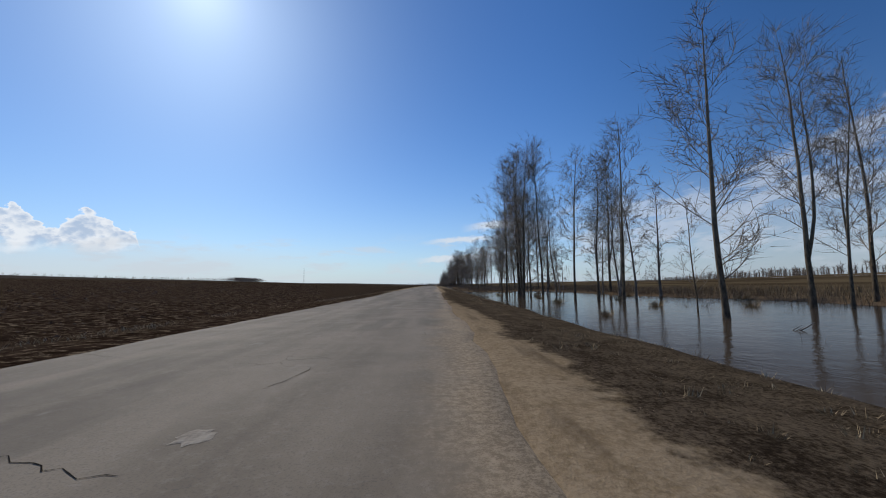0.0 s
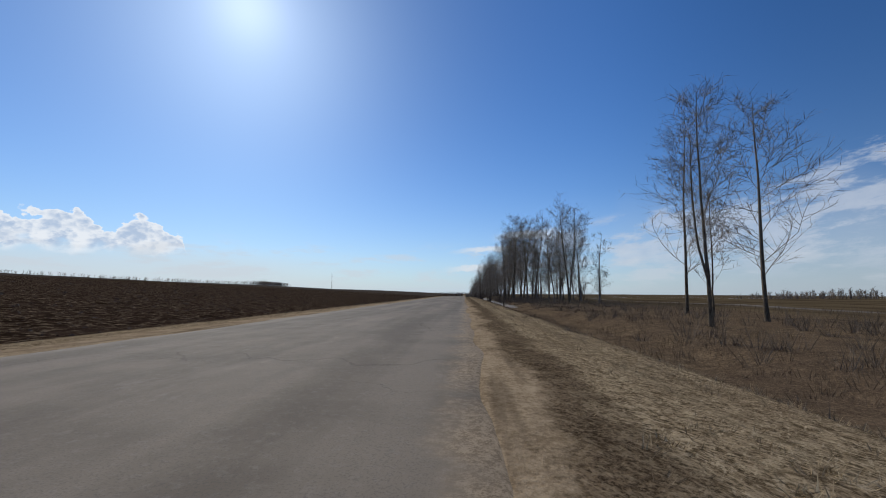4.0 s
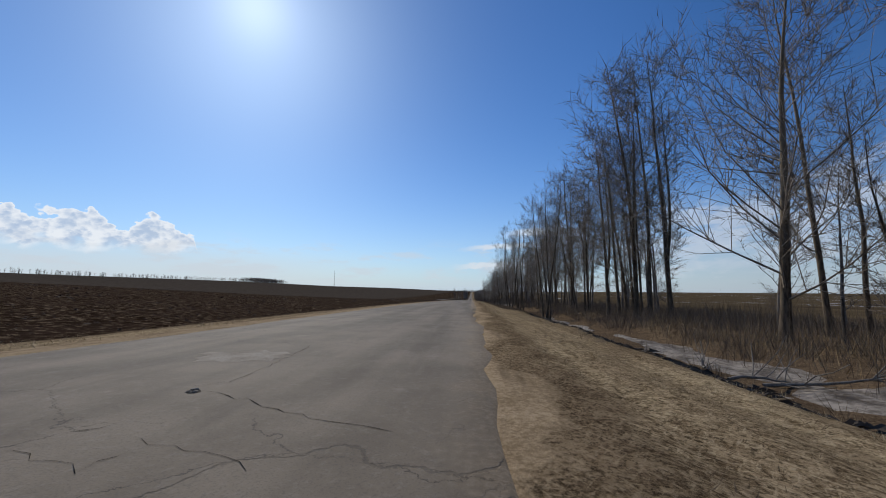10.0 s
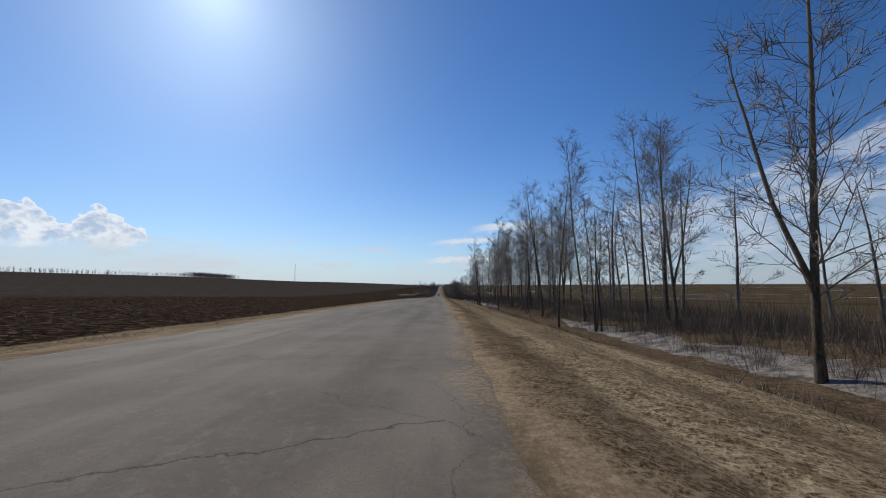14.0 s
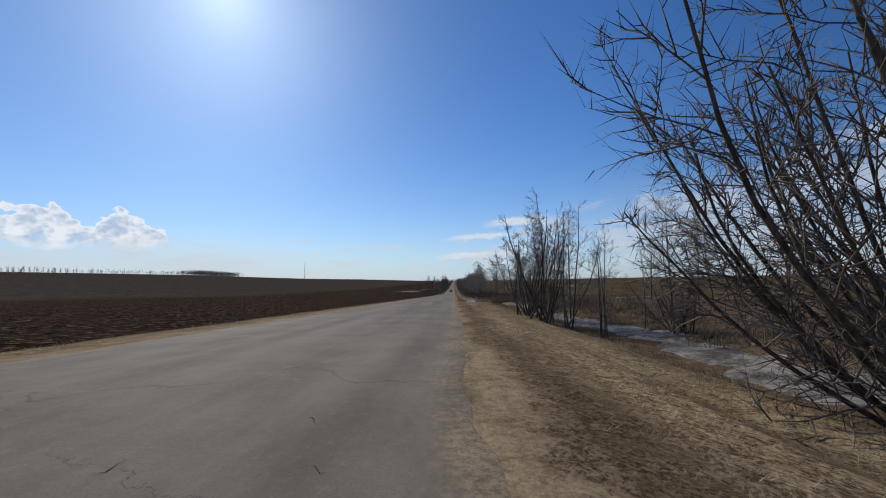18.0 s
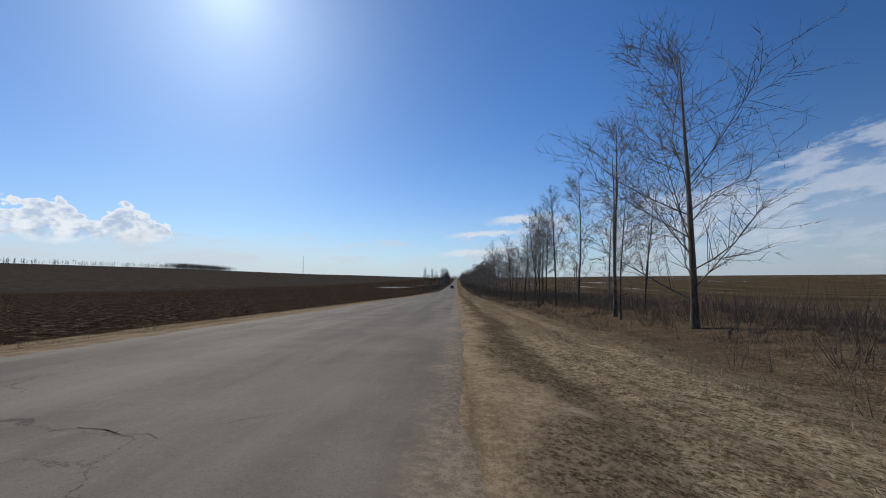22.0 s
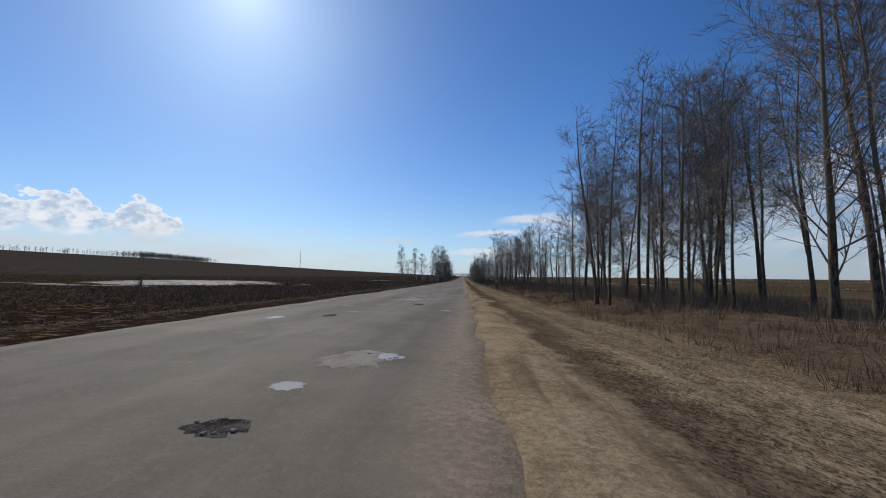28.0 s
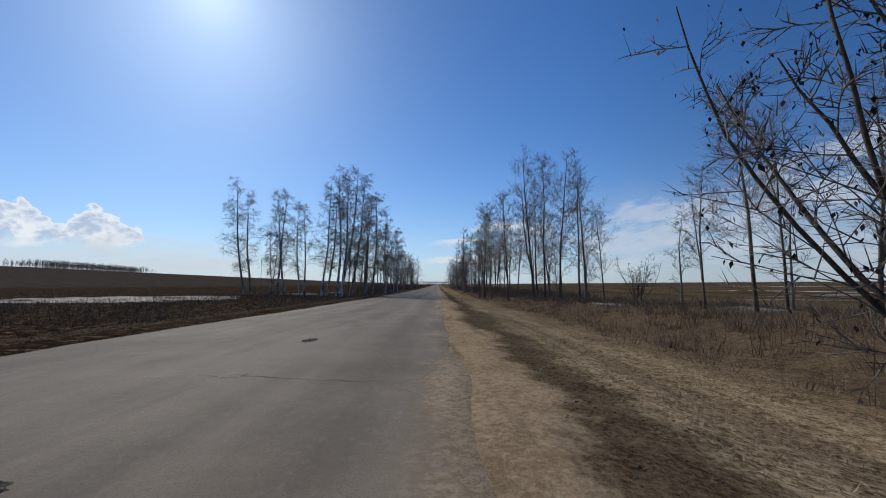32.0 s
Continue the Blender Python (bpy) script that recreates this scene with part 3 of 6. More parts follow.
def between(v, lo, hi, soft):
    return smooth(v, lo - soft, lo + soft) * (1 - smooth(v, hi - soft, hi + soft))


def land(x, y):
    """Height of the bare ground."""
    x, y = np.asarray(x, float), np.asarray(y, float)
    z = road_z(y)
    cross = np.interp(x, [-14, -11.6, -10.6, -9.4, -8.2, -7.6, -7.3, 0.0, 0.25, 0.6, 1.3, 2.6, 4.2, 5.3, 6.0, 7.3, 8.6, 10, 40],
                      [-0.20, -0.22, -0.17, -0.10, -0.06, -0.05, -0.07, -0.07, -0.022, -0.012, -0.055, -0.18, -0.36, -0.74, -0.86, -0.84, -0.55, -0.45, -0.5])
    # along the second half the ditch is shallow and the meadow lies almost level with the road
    shallow = np.interp(x, [2.6, 4.2, 5.3, 6.0, 7.3, 8.6, 10, 40], [0.0, 0.03, 0.27, 0.38, 0.44, 0.38, 0.36, 0.12])
    cross = cross + shallow * smooth(y, 495, 545)
    # the pond beside the first stretch
    pond = between(y, -40, 71.4, 2.5) * between(x, 5.9, np.interp(y, [0, 38, 55, 72], [23, 22, 21, 18]) + 5 * wave(y, x, 9), 1.6)
    cross = cross * (1 - pond) + pond * -1.05
    pool = between(y, 198.9, 216.9, 4) * between(x, 9.5, 15, 1.2)
    cross = cross * (1 - pool) + pool * -0.95
    # puddle in the track that turns off
    pud = between(y, 554.1, 557.4, 1.0) * between(x, 1.9, 3.6, 0.5)
    cross = cross - 0.16 * pud
    track = between(y, 552.1, 562.0, 2.5) * between(x, 3.6, 12, 1.0)
    cross = cross * (1 - track) + track * -0.30
    # the field climbs away on the left
    out = np.maximum(-x - 12, 0)
    early = 0.046 * np.minimum(out, 1000)
    late = 0.006 * np.minimum(out, 110) + 0.052 * np.clip(out - 110, 0, 950)
    k = smooth(y, 305.0, 468.4)
    rise = early * (1 - k) + late * k
    rise = rise * (1 - 0.25 * smooth(y, 1700, 3200))
    far = np.maximum(x - 45, 0)
    hill = 0.022 * np.minimum(far, 500) * (1 - smooth(y, 98.7, 270.0)) + 0.004 * np.minimum(far, 1500)
    bumps = 0.10 * wave(x, y, 1.7) + 0.05 * wave(x + 31, y, 0.6)
    rough_left = smooth(-x, 10.5, 12.5)
    rough_right = smooth(x, 2.0, 6.0)
    verge = smooth(x, 0.8, 2.2) * (1 - smooth(x, 5, 7))
    bumps = bumps * (1.3 * rough_left + 0.9 * rough_right + 0.6 * verge + 0.04)
    bumps = bumps + 0.5 * wave(x, y, 23) * smooth(np.abs(x), 16, 40)
    ruts = -0.07 * np.exp(-((x - 1.75 - 0.25 * wave(0 * x, y, 30)) / 0.22) ** 2) * smooth(wave(0 * x + 9, y, 26), -0.1, 0.15)
    ruts = ruts - 0.06 * np.exp(-((x - 3.1 - 0.3 * wave(0 * x + 3, y, 30)) / 0.25) ** 2) * smooth(wave(0 * x + 19, y, 22), -0.1, 0.15)
    bank = 0.16 * np.exp(-((x - 4.7) / 0.35) ** 2) * smooth(wave(x * 3, y, 1.1), -0.1, 0.4) * between(y, 216.9, 333.0, 15)
    return z + cross + rise + hill + bumps + ruts + bank


# ---------------------------------------------------------------- ground and road
gx = np.concatenate([-np.geomspace(3600, 46, 22), np.linspace(-42, -14, 26), np.arange(-13.5, 12.6, 0.36), np.linspace(13, 40, 26), np.geomspace(44, 3600, 24)])
gy = np.concatenate([[-600, -300, -150, -80, -45], np.arange(-30, 1060, 1.5), np.arange(1060, 1260, 4.0), np.geomspace(1260, 4900, 40)])
GX, GY = np.meshgrid(gx, gy)
GZ = land(GX, GY)
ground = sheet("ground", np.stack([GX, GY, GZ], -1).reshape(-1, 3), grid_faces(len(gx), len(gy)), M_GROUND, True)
tagged(ground, "dark ploughed soil, sandy shoulders and dead grass verges", "ground", kind="structure")

def road_top(x, y):
    k = np.clip((np.asarray(x, float) - ROAD_L) / (ROAD_R - ROAD_L), 0, 1)
    return road_z(y) + 0.012 * wave(x, y, 2.6) + 0.05 * np.sin(np.pi * k) - 0.012


ry = np.concatenate([np.arange(-45, 1060, 0.6), np.arange(1060, 2600, 8.0)])
rx = np.concatenate([[0, 0.012], np.linspace(0.05, 0.95, 19), [0.988, 1]])
right_edge = ROAD_R + 0.34 * wave(ry, ry * 0, 9) + 0.24 * wave(ry + 40, ry * 0, 1.3) + 0.12 * wave(ry + 80, ry * 0, 0.5)
left_edge = ROAD_L + 0.95 * (1 - smooth(ry, 36, 64)) + 0.5 * smooth(ry, 719.4, 772.5) + 0.3 * wave(ry + 7, ry * 0, 8) + 0.2 * wave(ry + 90, ry * 0, 1.1)
RX = left_edge[:, None] + (right_edge - left_edge)[:, None] * rx[None, :]
RY = np.repeat(ry[:, None], len(rx), 1)
RZ = road_top(RX, RY)
RZ[:, 0] -= 0.07
RZ[:, -1] -= 0.07
road = sheet("road", np.stack([RX, RY, RZ], -1).reshape(-1, 3), grid_faces(len(rx), len(ry)), M_ASPHALT, True)
tagged(road, "worn grey asphalt road, cracked and sandy along its edges", "road", kind="structure")


# ---------------------------------------------------------------- standing water and old snow
def strip(name, x0, x1, y0, y1, height, material, ragged=0.6, size=1.5, edge=0.0):
    """A long ragged sheet at a height above the road's level."""
    ys = np.arange(y0, y1 + 0.01, 0.25 if y1 - y0 < 200 else 1.0)
    t = np.linspace(0, 1, 9)
    ends = np.clip(np.minimum(ys - y0, y1 - ys) / min(6.0, (y1 - y0) * 0.4), 0, 1) ** 0.5
    mid = (x0 + x1) / 2 + 0.3 * ragged * wave(ys, ys * 0 + x0, 9)
    l = mid - ((x1 - x0) / 2 + 0.4 * ragged * wave(ys, ys * 0 + 3, 0.45) + ragged * wave(ys, ys * 0 + 5 + x0, size) + ragged * wave(ys, ys * 0 + 9, size * 4)) * ends
    r = mid + ((x1 - x0) / 2 + 0.4 * ragged * wave(ys, ys * 0 + 13, 0.45) + ragged * wave(ys, ys * 0 + 25 + x0, size) + ragged * wave(ys, ys * 0 + 19, size * 4)) * ends
    X = l[:, None] + (r - l)[:, None] * t
    Y = np.repeat(ys[:, None], 9, 1)
    if callable(height):
        Z = height(X, Y) + edge * np.sin(np.pi * t)[None, :]
    else:
        Z = X * 0 + road_z(np.full_like(Y, (y0 + y1) / 2)) + height
    return sheet(name, np.stack([X, Y, Z], -1).reshape(-1, 3), grid_faces(9, len(ys)), material, True)


def snow(x0, x1, y0, y1, label="strip of dirty melting snow lying in the ditch", ragged=0.9):
    ob = strip("snow", x0, x1, y0, y1, lambda x, y: np.maximum(land(x, y), road_z(y) - 5) - 0.105 + 0.07 * wave(x, y, 0.7), M_SNOW, ragged, 1.3, 0.15)
    return tagged(ob, label, "snow", kind="structure")


tagged(strip("water", 4.3, 27, -40, 76.4, -0.60, M_WATER, 0.2), "flooded meadow of dark still meltwater among the trees", "water", kind="structure")
tagged(strip("water", 9.2, 15.4, 197.9, 217.8, -0.66, M_WATER, 0.3), "dark pool of meltwater under the trees", "water", kind="structure")
tagged(strip("water", 1.9, 3.7, 553.9, 557.6, -0.22, M_POOL, 0.5, 0.9), "puddle in the muddy field entrance", "water", kind="structure")
for a, b, c, d in [(5.4, 7.4, 77.6, 90.9), (5.4, 8.4, 171.1, 222.5), (5.5, 9.2, 222.5, 268.3), (5.5, 8.2, 268.3, 296.0), (5.6, 7.2, 297.8, 310.5), (6.4, 9.5, 354.3, 368.3), (6.2, 9.0, 374.3, 407.4), (5.6, 9.2, 433.1, 461.8),
                   (5.4, 8.6, 470.6, 551.3), (5.6, 7.4, 562.0, 584.1), (5.2, 6.6, 592.7, 600.7), (5.4, 7.6, 679.5, 692.3), (5.2, 7.4, 928.0, 951.9)]:
    snow(a, b, c, d)
for a, b, c, d in [(22, 44, 565.4, 568.4), (16, 60, 552.9, 555.4), (30, 70, 954.6, 959.6), (22, 50, 984.7, 988.7), (9, 13, 973.7, 977.7), (14, 19, 968.2, 972.2), (36, 90, 1002.5, 1009.5), (48, 90, 479.3, 485.3), (40, 76, 314.2, 319.2), (30, 80, 278.5, 284.5),
                   (-62, -24, 857.2, 884.9), (-70, -28, 852.2, 855.2), (-22, -14, 922.9, 927.9), (-16, -12.5, 910.1, 912.6), (-50, -17, 981.9, 1006.6), (-34, -16, 1016.2, 1022.2), (-28, -15.5, 1029.9, 1035.9), (-14, -10.6, 893.5, 895.1), (-12.4, -10.1, 892.5, 893.4), (-18, -13.2, 896.5, 898.1), (-16, -12.6, 928.0, 929.6), (-12.6, -10.9, 899.5, 900.6), (-15.5, -12.4, 902.0, 903.2), (-11.8, -10.4, 896.2, 896.9), (-24, -17, 374.3, 375.8), (-13.5, -12.2, 376.3, 378.8)]:
    snow(a, b, c, d, "patch of old snow lying on the field", min(0.9, (d - c) * 0.25))


# ---------------------------------------------------------------- trees
class Wood:
    """Collects tapered tubes into one mesh."""

    def __init__(self):
        self.v, self.f, self.n = [], [], 0

    def tube(self, pts, radii, sides):
        pts = np.asarray(pts, float)
        d = np.gradient(pts, axis=0)
        d /= np.linalg.norm(d, axis=1)[:, None] + 1e-9
        ref = np.array([0.0, 0.0, 1.0]) if abs(d[0][2]) < 0.8 else np.array([1.0, 0.0, 0.0])
        a = np.cross(d, ref)
        a /= np.linalg.norm(a, axis=1)[:, None] + 1e-9
        b = np.cross(d, a)
        ang = np.arange(sides) * 2 * math.pi / sides
        ring = pts[:, None, :] + np.asarray(radii)[:, None, None] * (a[:, None, :] * np.cos(ang)[None, :, None] + b[:, None, :] * np.sin(ang)[None, :, None])
        k = len(pts)
        n = self.n
        self.v.append(ring.reshape(-1, 3))
        for i in range(k - 1):
            for j in range(sides):
                j2 = (j + 1) % sides
                self.f.append((n + i * sides + j, n + i * sides + j2, n + (i + 1) * sides + j2, n + (i + 1) * sides + j))
        self.n += k * sides

    def spike(self, p, q, r):
        """A twig: a thin three-sided cone."""
        p, q = np.asarray(p, float), np.asarray(q, float)
        d = q - p
        a = np.cross(d, (0.3, 0.5, 0.81))
        a *= r / (np.linalg.norm(a) + 1e-9)
        b = np.cross(d, a)
        b *= r / (np.linalg.norm(b) + 1e-9)
        n = self.n
        self.v.append(np.array([p + a, p - a * 0.5 + b * 0.87, p - a * 0.5 - b * 0.87, q]))
        self.f += [(n, n + 1, n + 3), (n + 1, n + 2, n + 3), (n + 2, n, n + 3)]
        self.n += 4

    def bough(self, p, m, q, r):
        """A bent three-sided side branch that ends in a point."""
        p, m, q = (np.asarray(v, float) for v in (p, m, q))
        d = q - p
        a = np.cross(d, (0.3, 0.5, 0.81))
        a /= np.linalg.norm(a) + 1e-9
        b = np.cross(d, a)
        b /= np.linalg.norm(b) + 1e-9
        n = self.n
        ring = lambda c, k: [c + a * k, c - a * k * 0.5 + b * k * 0.87, c - a * k * 0.5 - b * k * 0.87]
        self.v.append(np.array(ring(p, r) + ring(m, r * 0.7) + [q]))
        for i in range(3):
            j = (i + 1) % 3
            self.f += [(n + i, n + j, n + 3 + j, n + 3 + i), (n + 3 + i, n + 3 + j, n + 6)]
        self.n += 7

    def twig(self, p, q, r):
        """The finest twigs: one sliver each."""
        p, q = np.asarray(p, float), np.asarray(q, float)
        a = np.cross(q - p, (math.sin(self.n * 1.7), math.cos(self.n * 1.7), 0.4))
        a *= r / (np.linalg.norm(a) + 1e-9)
        n = self.n
        self.v.append(np.array([p + a, p - a, q]))
        self.f.append((n, n + 1, n + 2))
        self.n += 3

    def mesh(self, name, material):
        me = bpy.data.meshes.new(name)
        me.from_pydata(np.concatenate(self.v).tolist(), [], self.f)
        me.materials.append(material)
        me.polygons.foreach_set("use_smooth", np.ones(len(me.polygons), dtype=bool))
        me.update()
        return me


def branch_line(rng, start, heading, length, segs, wander, lift):
    """A wandering line that bends upwards (lift > 0) or droops (lift < 0)."""
    pts = [np.asarray(start, float)]
    h = np.asarray(heading, float)
    for i in range(segs):
        h = h + rng.normal(0, wander, 3) + np.array([0, 0, lift])
        h /= np.linalg.norm(h)
        pts.append(pts[-1] + h * length / segs)
    return np.array(pts), h


def turned(rng, d, angle):
    """A direction at the given angle (degrees) off d, to a random side."""
    r = rng.normal(0, 1, 3)
    r -= d * np.dot(r, d)
    r /= np.linalg.norm(r) + 1e-9
    return d * math.cos(radians(angle)) + r * math.sin(radians(angle))


def stem_with_crown(rng, trunk, crown, base, heading, H, r0, limbs, reach, low, wander, subs, twigs, lift=0.06, droop=0.0, twig_r=0.0066, spread=44):
    """A stem with limbs, branches and twigs; reach is the longest limb as a share of H, low where the crown begins."""
    pts, _ = branch_line(rng, base, heading, H, 9, wander, 0.14)
    frac = np.linspace(0, 1, len(pts))
    radii = r0 * (1 - frac) ** 0.85 + 0.008
    radii[0] *= 1.4
    trunk.tube(pts, radii, 7)
    for i in range(limbs):
        s = low + (0.985 - low) * ((i + rng.rand() * 0.8) / limbs) ** 0.95
        k = min(int(s * (len(pts) - 1)), len(pts) - 2)
        at = pts[k] + (pts[k + 1] - pts[k]) * (s * (len(pts) - 1) - k)
        axis = pts[k + 1] - pts[k]
        axis /= np.linalg.norm(axis)
        length = H * reach * (0.22 + 0.85 * (1 - s) ** 0.75) * rng.uniform(0.6, 1.15) * (0.6 + 0.4 * min(1, (s - low) / 0.2 + 0.2))
        d = turned(rng, axis, spread + rng.uniform(-14, 14))
        lp, ld = branch_line(rng, at, d, length, 4, 0.13, lift)
        rl = min(max(0.010, r0 * (1 - s) ** 0.8 * 0.36), 0.012 + length * 0.012)
        (trunk if rl > 0.045 else crown).tube(lp, np.linspace(rl, 0.004, 5), 3)
        full = min(1.0, 0.35 + length / (H * reach * 0.75))
        for j in range(int(subs * full + 0.5)):
            q = rng.uniform(0.12, 1.0)
            m = min(int(q * 4), 3)
            sp = lp[m] + (lp[m + 1] - lp[m]) * (q * 4 - m)
            sd = turned(rng, (lp[m + 1] - lp[m]) / (np.linalg.norm(lp[m + 1] - lp[m]) + 1e-9), rng.uniform(28, 64))
            sl = length * rng.uniform(0.28, 0.6) * (1.2 - 0.65 * q) + 0.012 * H
            sd = sd + np.array([0, 0, 1.6 * (lift - droop)])
            sd /= np.linalg.norm(sd)
            bend = sp + sd * sl * 0.5
            sd2 = sd + rng.normal(0, 0.16, 3) + np.array([0, 0, 0.14 - droop * 3])
            sd2 /= np.linalg.norm(sd2)
            tip = bend + sd2 * sl * 0.5
            rs = max(0.0085, rl * 0.42 * (1 - q * 0.5))
            crown.bough(sp, bend, tip, rs)
            for n in range(int(twigs * full + 0.5)):
                u = rng.uniform(0.1, 1.0)
                o = sp + (bend - sp) * u * 2 if u < 0.5 else bend + (tip - bend) * (u * 2 - 1)
                td = turned(rng, sd2, rng.uniform(22, 68))
                td[2] += 0.12 - droop * 5
                crown.twig(o, o + td * rng.uniform(0.22, 0.75) * H / 13, twig_r)
    return pts


def make_tree(kind, seed):
    """One tree, 10 m high (shrubs 5 m, saplings 6 m): an Empty with a trunk and a crown."""
    rng = np.random.RandomState(seed)
    trunk, crown = Wood(), Wood()
    up = np.array([0, 0, 1.0])
    bark_m, twig_m = M_BARK, M_TWIG
    if kind == "A":
        lean = np.array([rng.normal(0, 0.025), rng.normal(0, 0.025), 1.0])
        line = stem_with_crown(rng, trunk, crown, (0, 0, -0.3), lean / np.linalg.norm(lean), 10.3, rng.uniform(0.056, 0.078), 30, rng.uniform(0.27, 0.37), rng.uniform(0.16, 0.32), 0.026, 11, 6, 0.09, 0.0, 0.0062, 47)
        if rng.rand() < 0.4:
            stem_with_crown(rng, trunk, crown, line[2], turned(rng, up, 13), 6.4, 0.045, 11, 0.30, 0.2, 0.05, 7, 6)
    elif kind == "L":
        stem_with_crown(rng, trunk, crown, (0, 0, -0.3), turned(rng, up, 3), 10.2, 0.108, 34, 0.54, 0.12, 0.03, 15, 9, 0.12, 0.0, 0.0062, 50)
    elif kind == "M":
        for i in range(rng.randint(3, 6)):
            d = np.array([-0.03 + rng.normal(0, 0.11), rng.normal(0, 0.11), 1.0])
            stem_with_crown(rng, trunk, crown, (rng.normal(0, 0.22), rng.normal(0, 0.22), -0.3), d / np.linalg.norm(d), rng.uniform(7.2, 10.4), rng.uniform(0.040, 0.064), 15, 0.28, 0.18, 0.04, 7, 6)
        bark_m = M_DARKBARK
    elif kind in "SD":
        for i in range(13):
            d = np.array([rng.normal(-0.08 if kind == "S" else -0.45, 0.40), rng.normal(0, 0.40), 1.0])
            stem_with_crown(rng, trunk, crown, (rng.normal(0, 0.25), rng.normal(0, 0.25), -0.25), d / np.linalg.norm(d), rng.uniform(3.2, 5.6), rng.uniform(0.022, 0.042), 9, 0.34, 0.12, 0.06, 6, 6, 0.02, 0.0, 0.0065)
        bark_m, twig_m = M_DARKBARK, M_SHRUBTWIG
    elif kind == "W":   # arching boughs that reach out over the verge
        for i in range(23):
            d = np.array([rng.normal(-0.8, 0.55), rng.normal(0, 0.5), rng.uniform(0.35, 1.1)])
            stem_with_crown(rng, trunk, crown, (rng.normal(0, 0.3), rng.normal(0, 0.3), -0.2), d / np.linalg.norm(d), rng.uniform(3.6, 5.8), rng.uniform(0.016, 0.034), 13, 0.36, 0.12, 0.06, 6, 6, 0.0, 0.0, 0.0045, 40)
        bark_m, twig_m = M_DARKBARK, M_SHRUBTWIG
    elif kind == "T":
        stem_with_crown(rng, trunk, crown, (0, 0, -0.2), turned(rng, up, rng.uniform(0, 9)), 6.2, 0.036, 15, 0.28, 0.2, 0.05, 6, 6, 0.08, 0.0, 0.006)
    elif kind == "B":
        for i in range(2):
            d = np.array([rng.normal(0, 0.1), rng.normal(0, 0.1), 1.0])
            stem_with_crown(rng, trunk, crown, (rng.normal(0, 0.4), rng.normal(0, 0.4), -0.3), d / np.linalg.norm(d), rng.uniform(8.5, 10.3), 0.10, 20, 0.26, 0.2, 0.04, 9, 16, 0.03, 0.10, 0.0065, 42)
        bark_m, twig_m = M_BIRCH, M_BIRCHTWIG
    elif kind == "F":   # light tree for the far end of the row
        stem_with_crown(rng, trunk, crown, (0, 0, -0.3), turned(rng, up, 4), 10.2, 0.10, 17, 0.28, 0.12, 0.04, 7, 8, 0.07, 0.0, 0.011)
        bark_m = M_DARKBARK
    if kind == "F":
        return trunk, crown
    name, label, cat = TREES[kind]
    root = new(name)
    for nm, wood, mat in (("trunk", trunk, bark_m), ("crown", crown, twig_m)):
        ob = new(nm, wood.mesh(nm, mat))
        ob.parent = root
    if kind == "D":   # a few withered leaves still hang on the twigs
        leaves = Wood()
        tips = [v[-1] for v in crown.v if len(v) == 3]
        for i in range(0, len(tips), 6):
            p = tips[i] + rng.normal(0, 0.02, 3)
            s, a = rng.uniform(0.05, 0.09), rng.uniform(0, 6.283)
            side = np.array([math.cos(a), math.sin(a), 0.0]) * s * 0.28
            end = p + np.array([rng.normal(0, 0.3), rng.normal(0, 0.3), -1.0]) * s
            m = (p + end) / 2
            n = leaves.n
            leaves.v.append(np.array([p, m + side, end, m - side + np.array([0, 0, 0.012])]))
            leaves.f += [(n, n + 1, n + 2), (n, n + 2, n + 3)]
            leaves.n += 4
        ob = new("leaves", leaves.mesh("leaves", M_DARKLEAF))
        ob.parent = root
        tagged(ob, "a few dark withered hanging leaves")
    return tagged(root, label, cat, "trees of the roadside shelter belt")


TREES = {
    "A": ("aspen_tree", "tall slender bare aspen with grey bark and ascending twigs", "tree"),
    "L": ("poplar_tree", "large bare poplar with a thick trunk and spreading crown", "tree"),
    "M": ("willow_tree", "bare leaning willow with several dark stems from one foot", "tree"),
    "S": ("shrub", "dense bare shrub of many dark stems at the verge", "shrub"),
    "T": ("sapling", "thin bare sapling with a few fine branches", "sapling"),
    "B": ("birch_tree", "bare white-barked birch with drooping twigs", "tree"),
    "W": ("shrub", "large spreading bare shrub with dark boughs arching over the ditch", "shrub"),
    "D": ("shrub", "large bare shrub with a few dark withered leaves", "shrub"),
}
BASE_H = {"A": 10.0, "L": 10.0, "M": 10.0, "S": 5.0, "T": 6.0, "B": 10.0, "D": 5.0, "W": 5.0}
COUNT = {"A": 9, "L": 4, "M": 4, "S": 4, "T": 4, "B": 3, "D": 1, "W": 2}
MODELS = {}   # made when first planted
FAR_WOOD = [make_tree("F", 100 * i + 70) for i in range(4)]
USED = set()
tree_rng = random.Random(5)


def plant(kind, x, y, h):
    i = tree_rng.randrange(COUNT[kind])
    if (kind, i) not in MODELS:
        MODELS[kind, i] = make_tree(kind, 100 * i + ord(kind))
    model = MODELS[kind, i]
    s = h / BASE_H[kind]
    wide = s * (tree_rng.uniform(0.9, 1.15) if kind != "A" else tree_rng.uniform(1.0, 1.35))
    turn = tree_rng.uniform(0, 6.283) if kind not in "MWD" else tree_rng.uniform(-0.7, 0.7)
    m = Matrix.Translation((x, y, float(land(x, y)) - 0.05)) @ Matrix.Rotation(turn, 4, "Z") @ Matrix.Diagonal((wide, wide, s, 1))
    if (kind, i) not in USED:
        USED.add((kind, i))
        model.matrix_basis = m
        return model
    keep = model.matrix_basis.copy()
    model.matrix_basis = Matrix.Identity(4)
    ob = copy_thing(model, m)
    model.matrix_basis = keep
    return ob


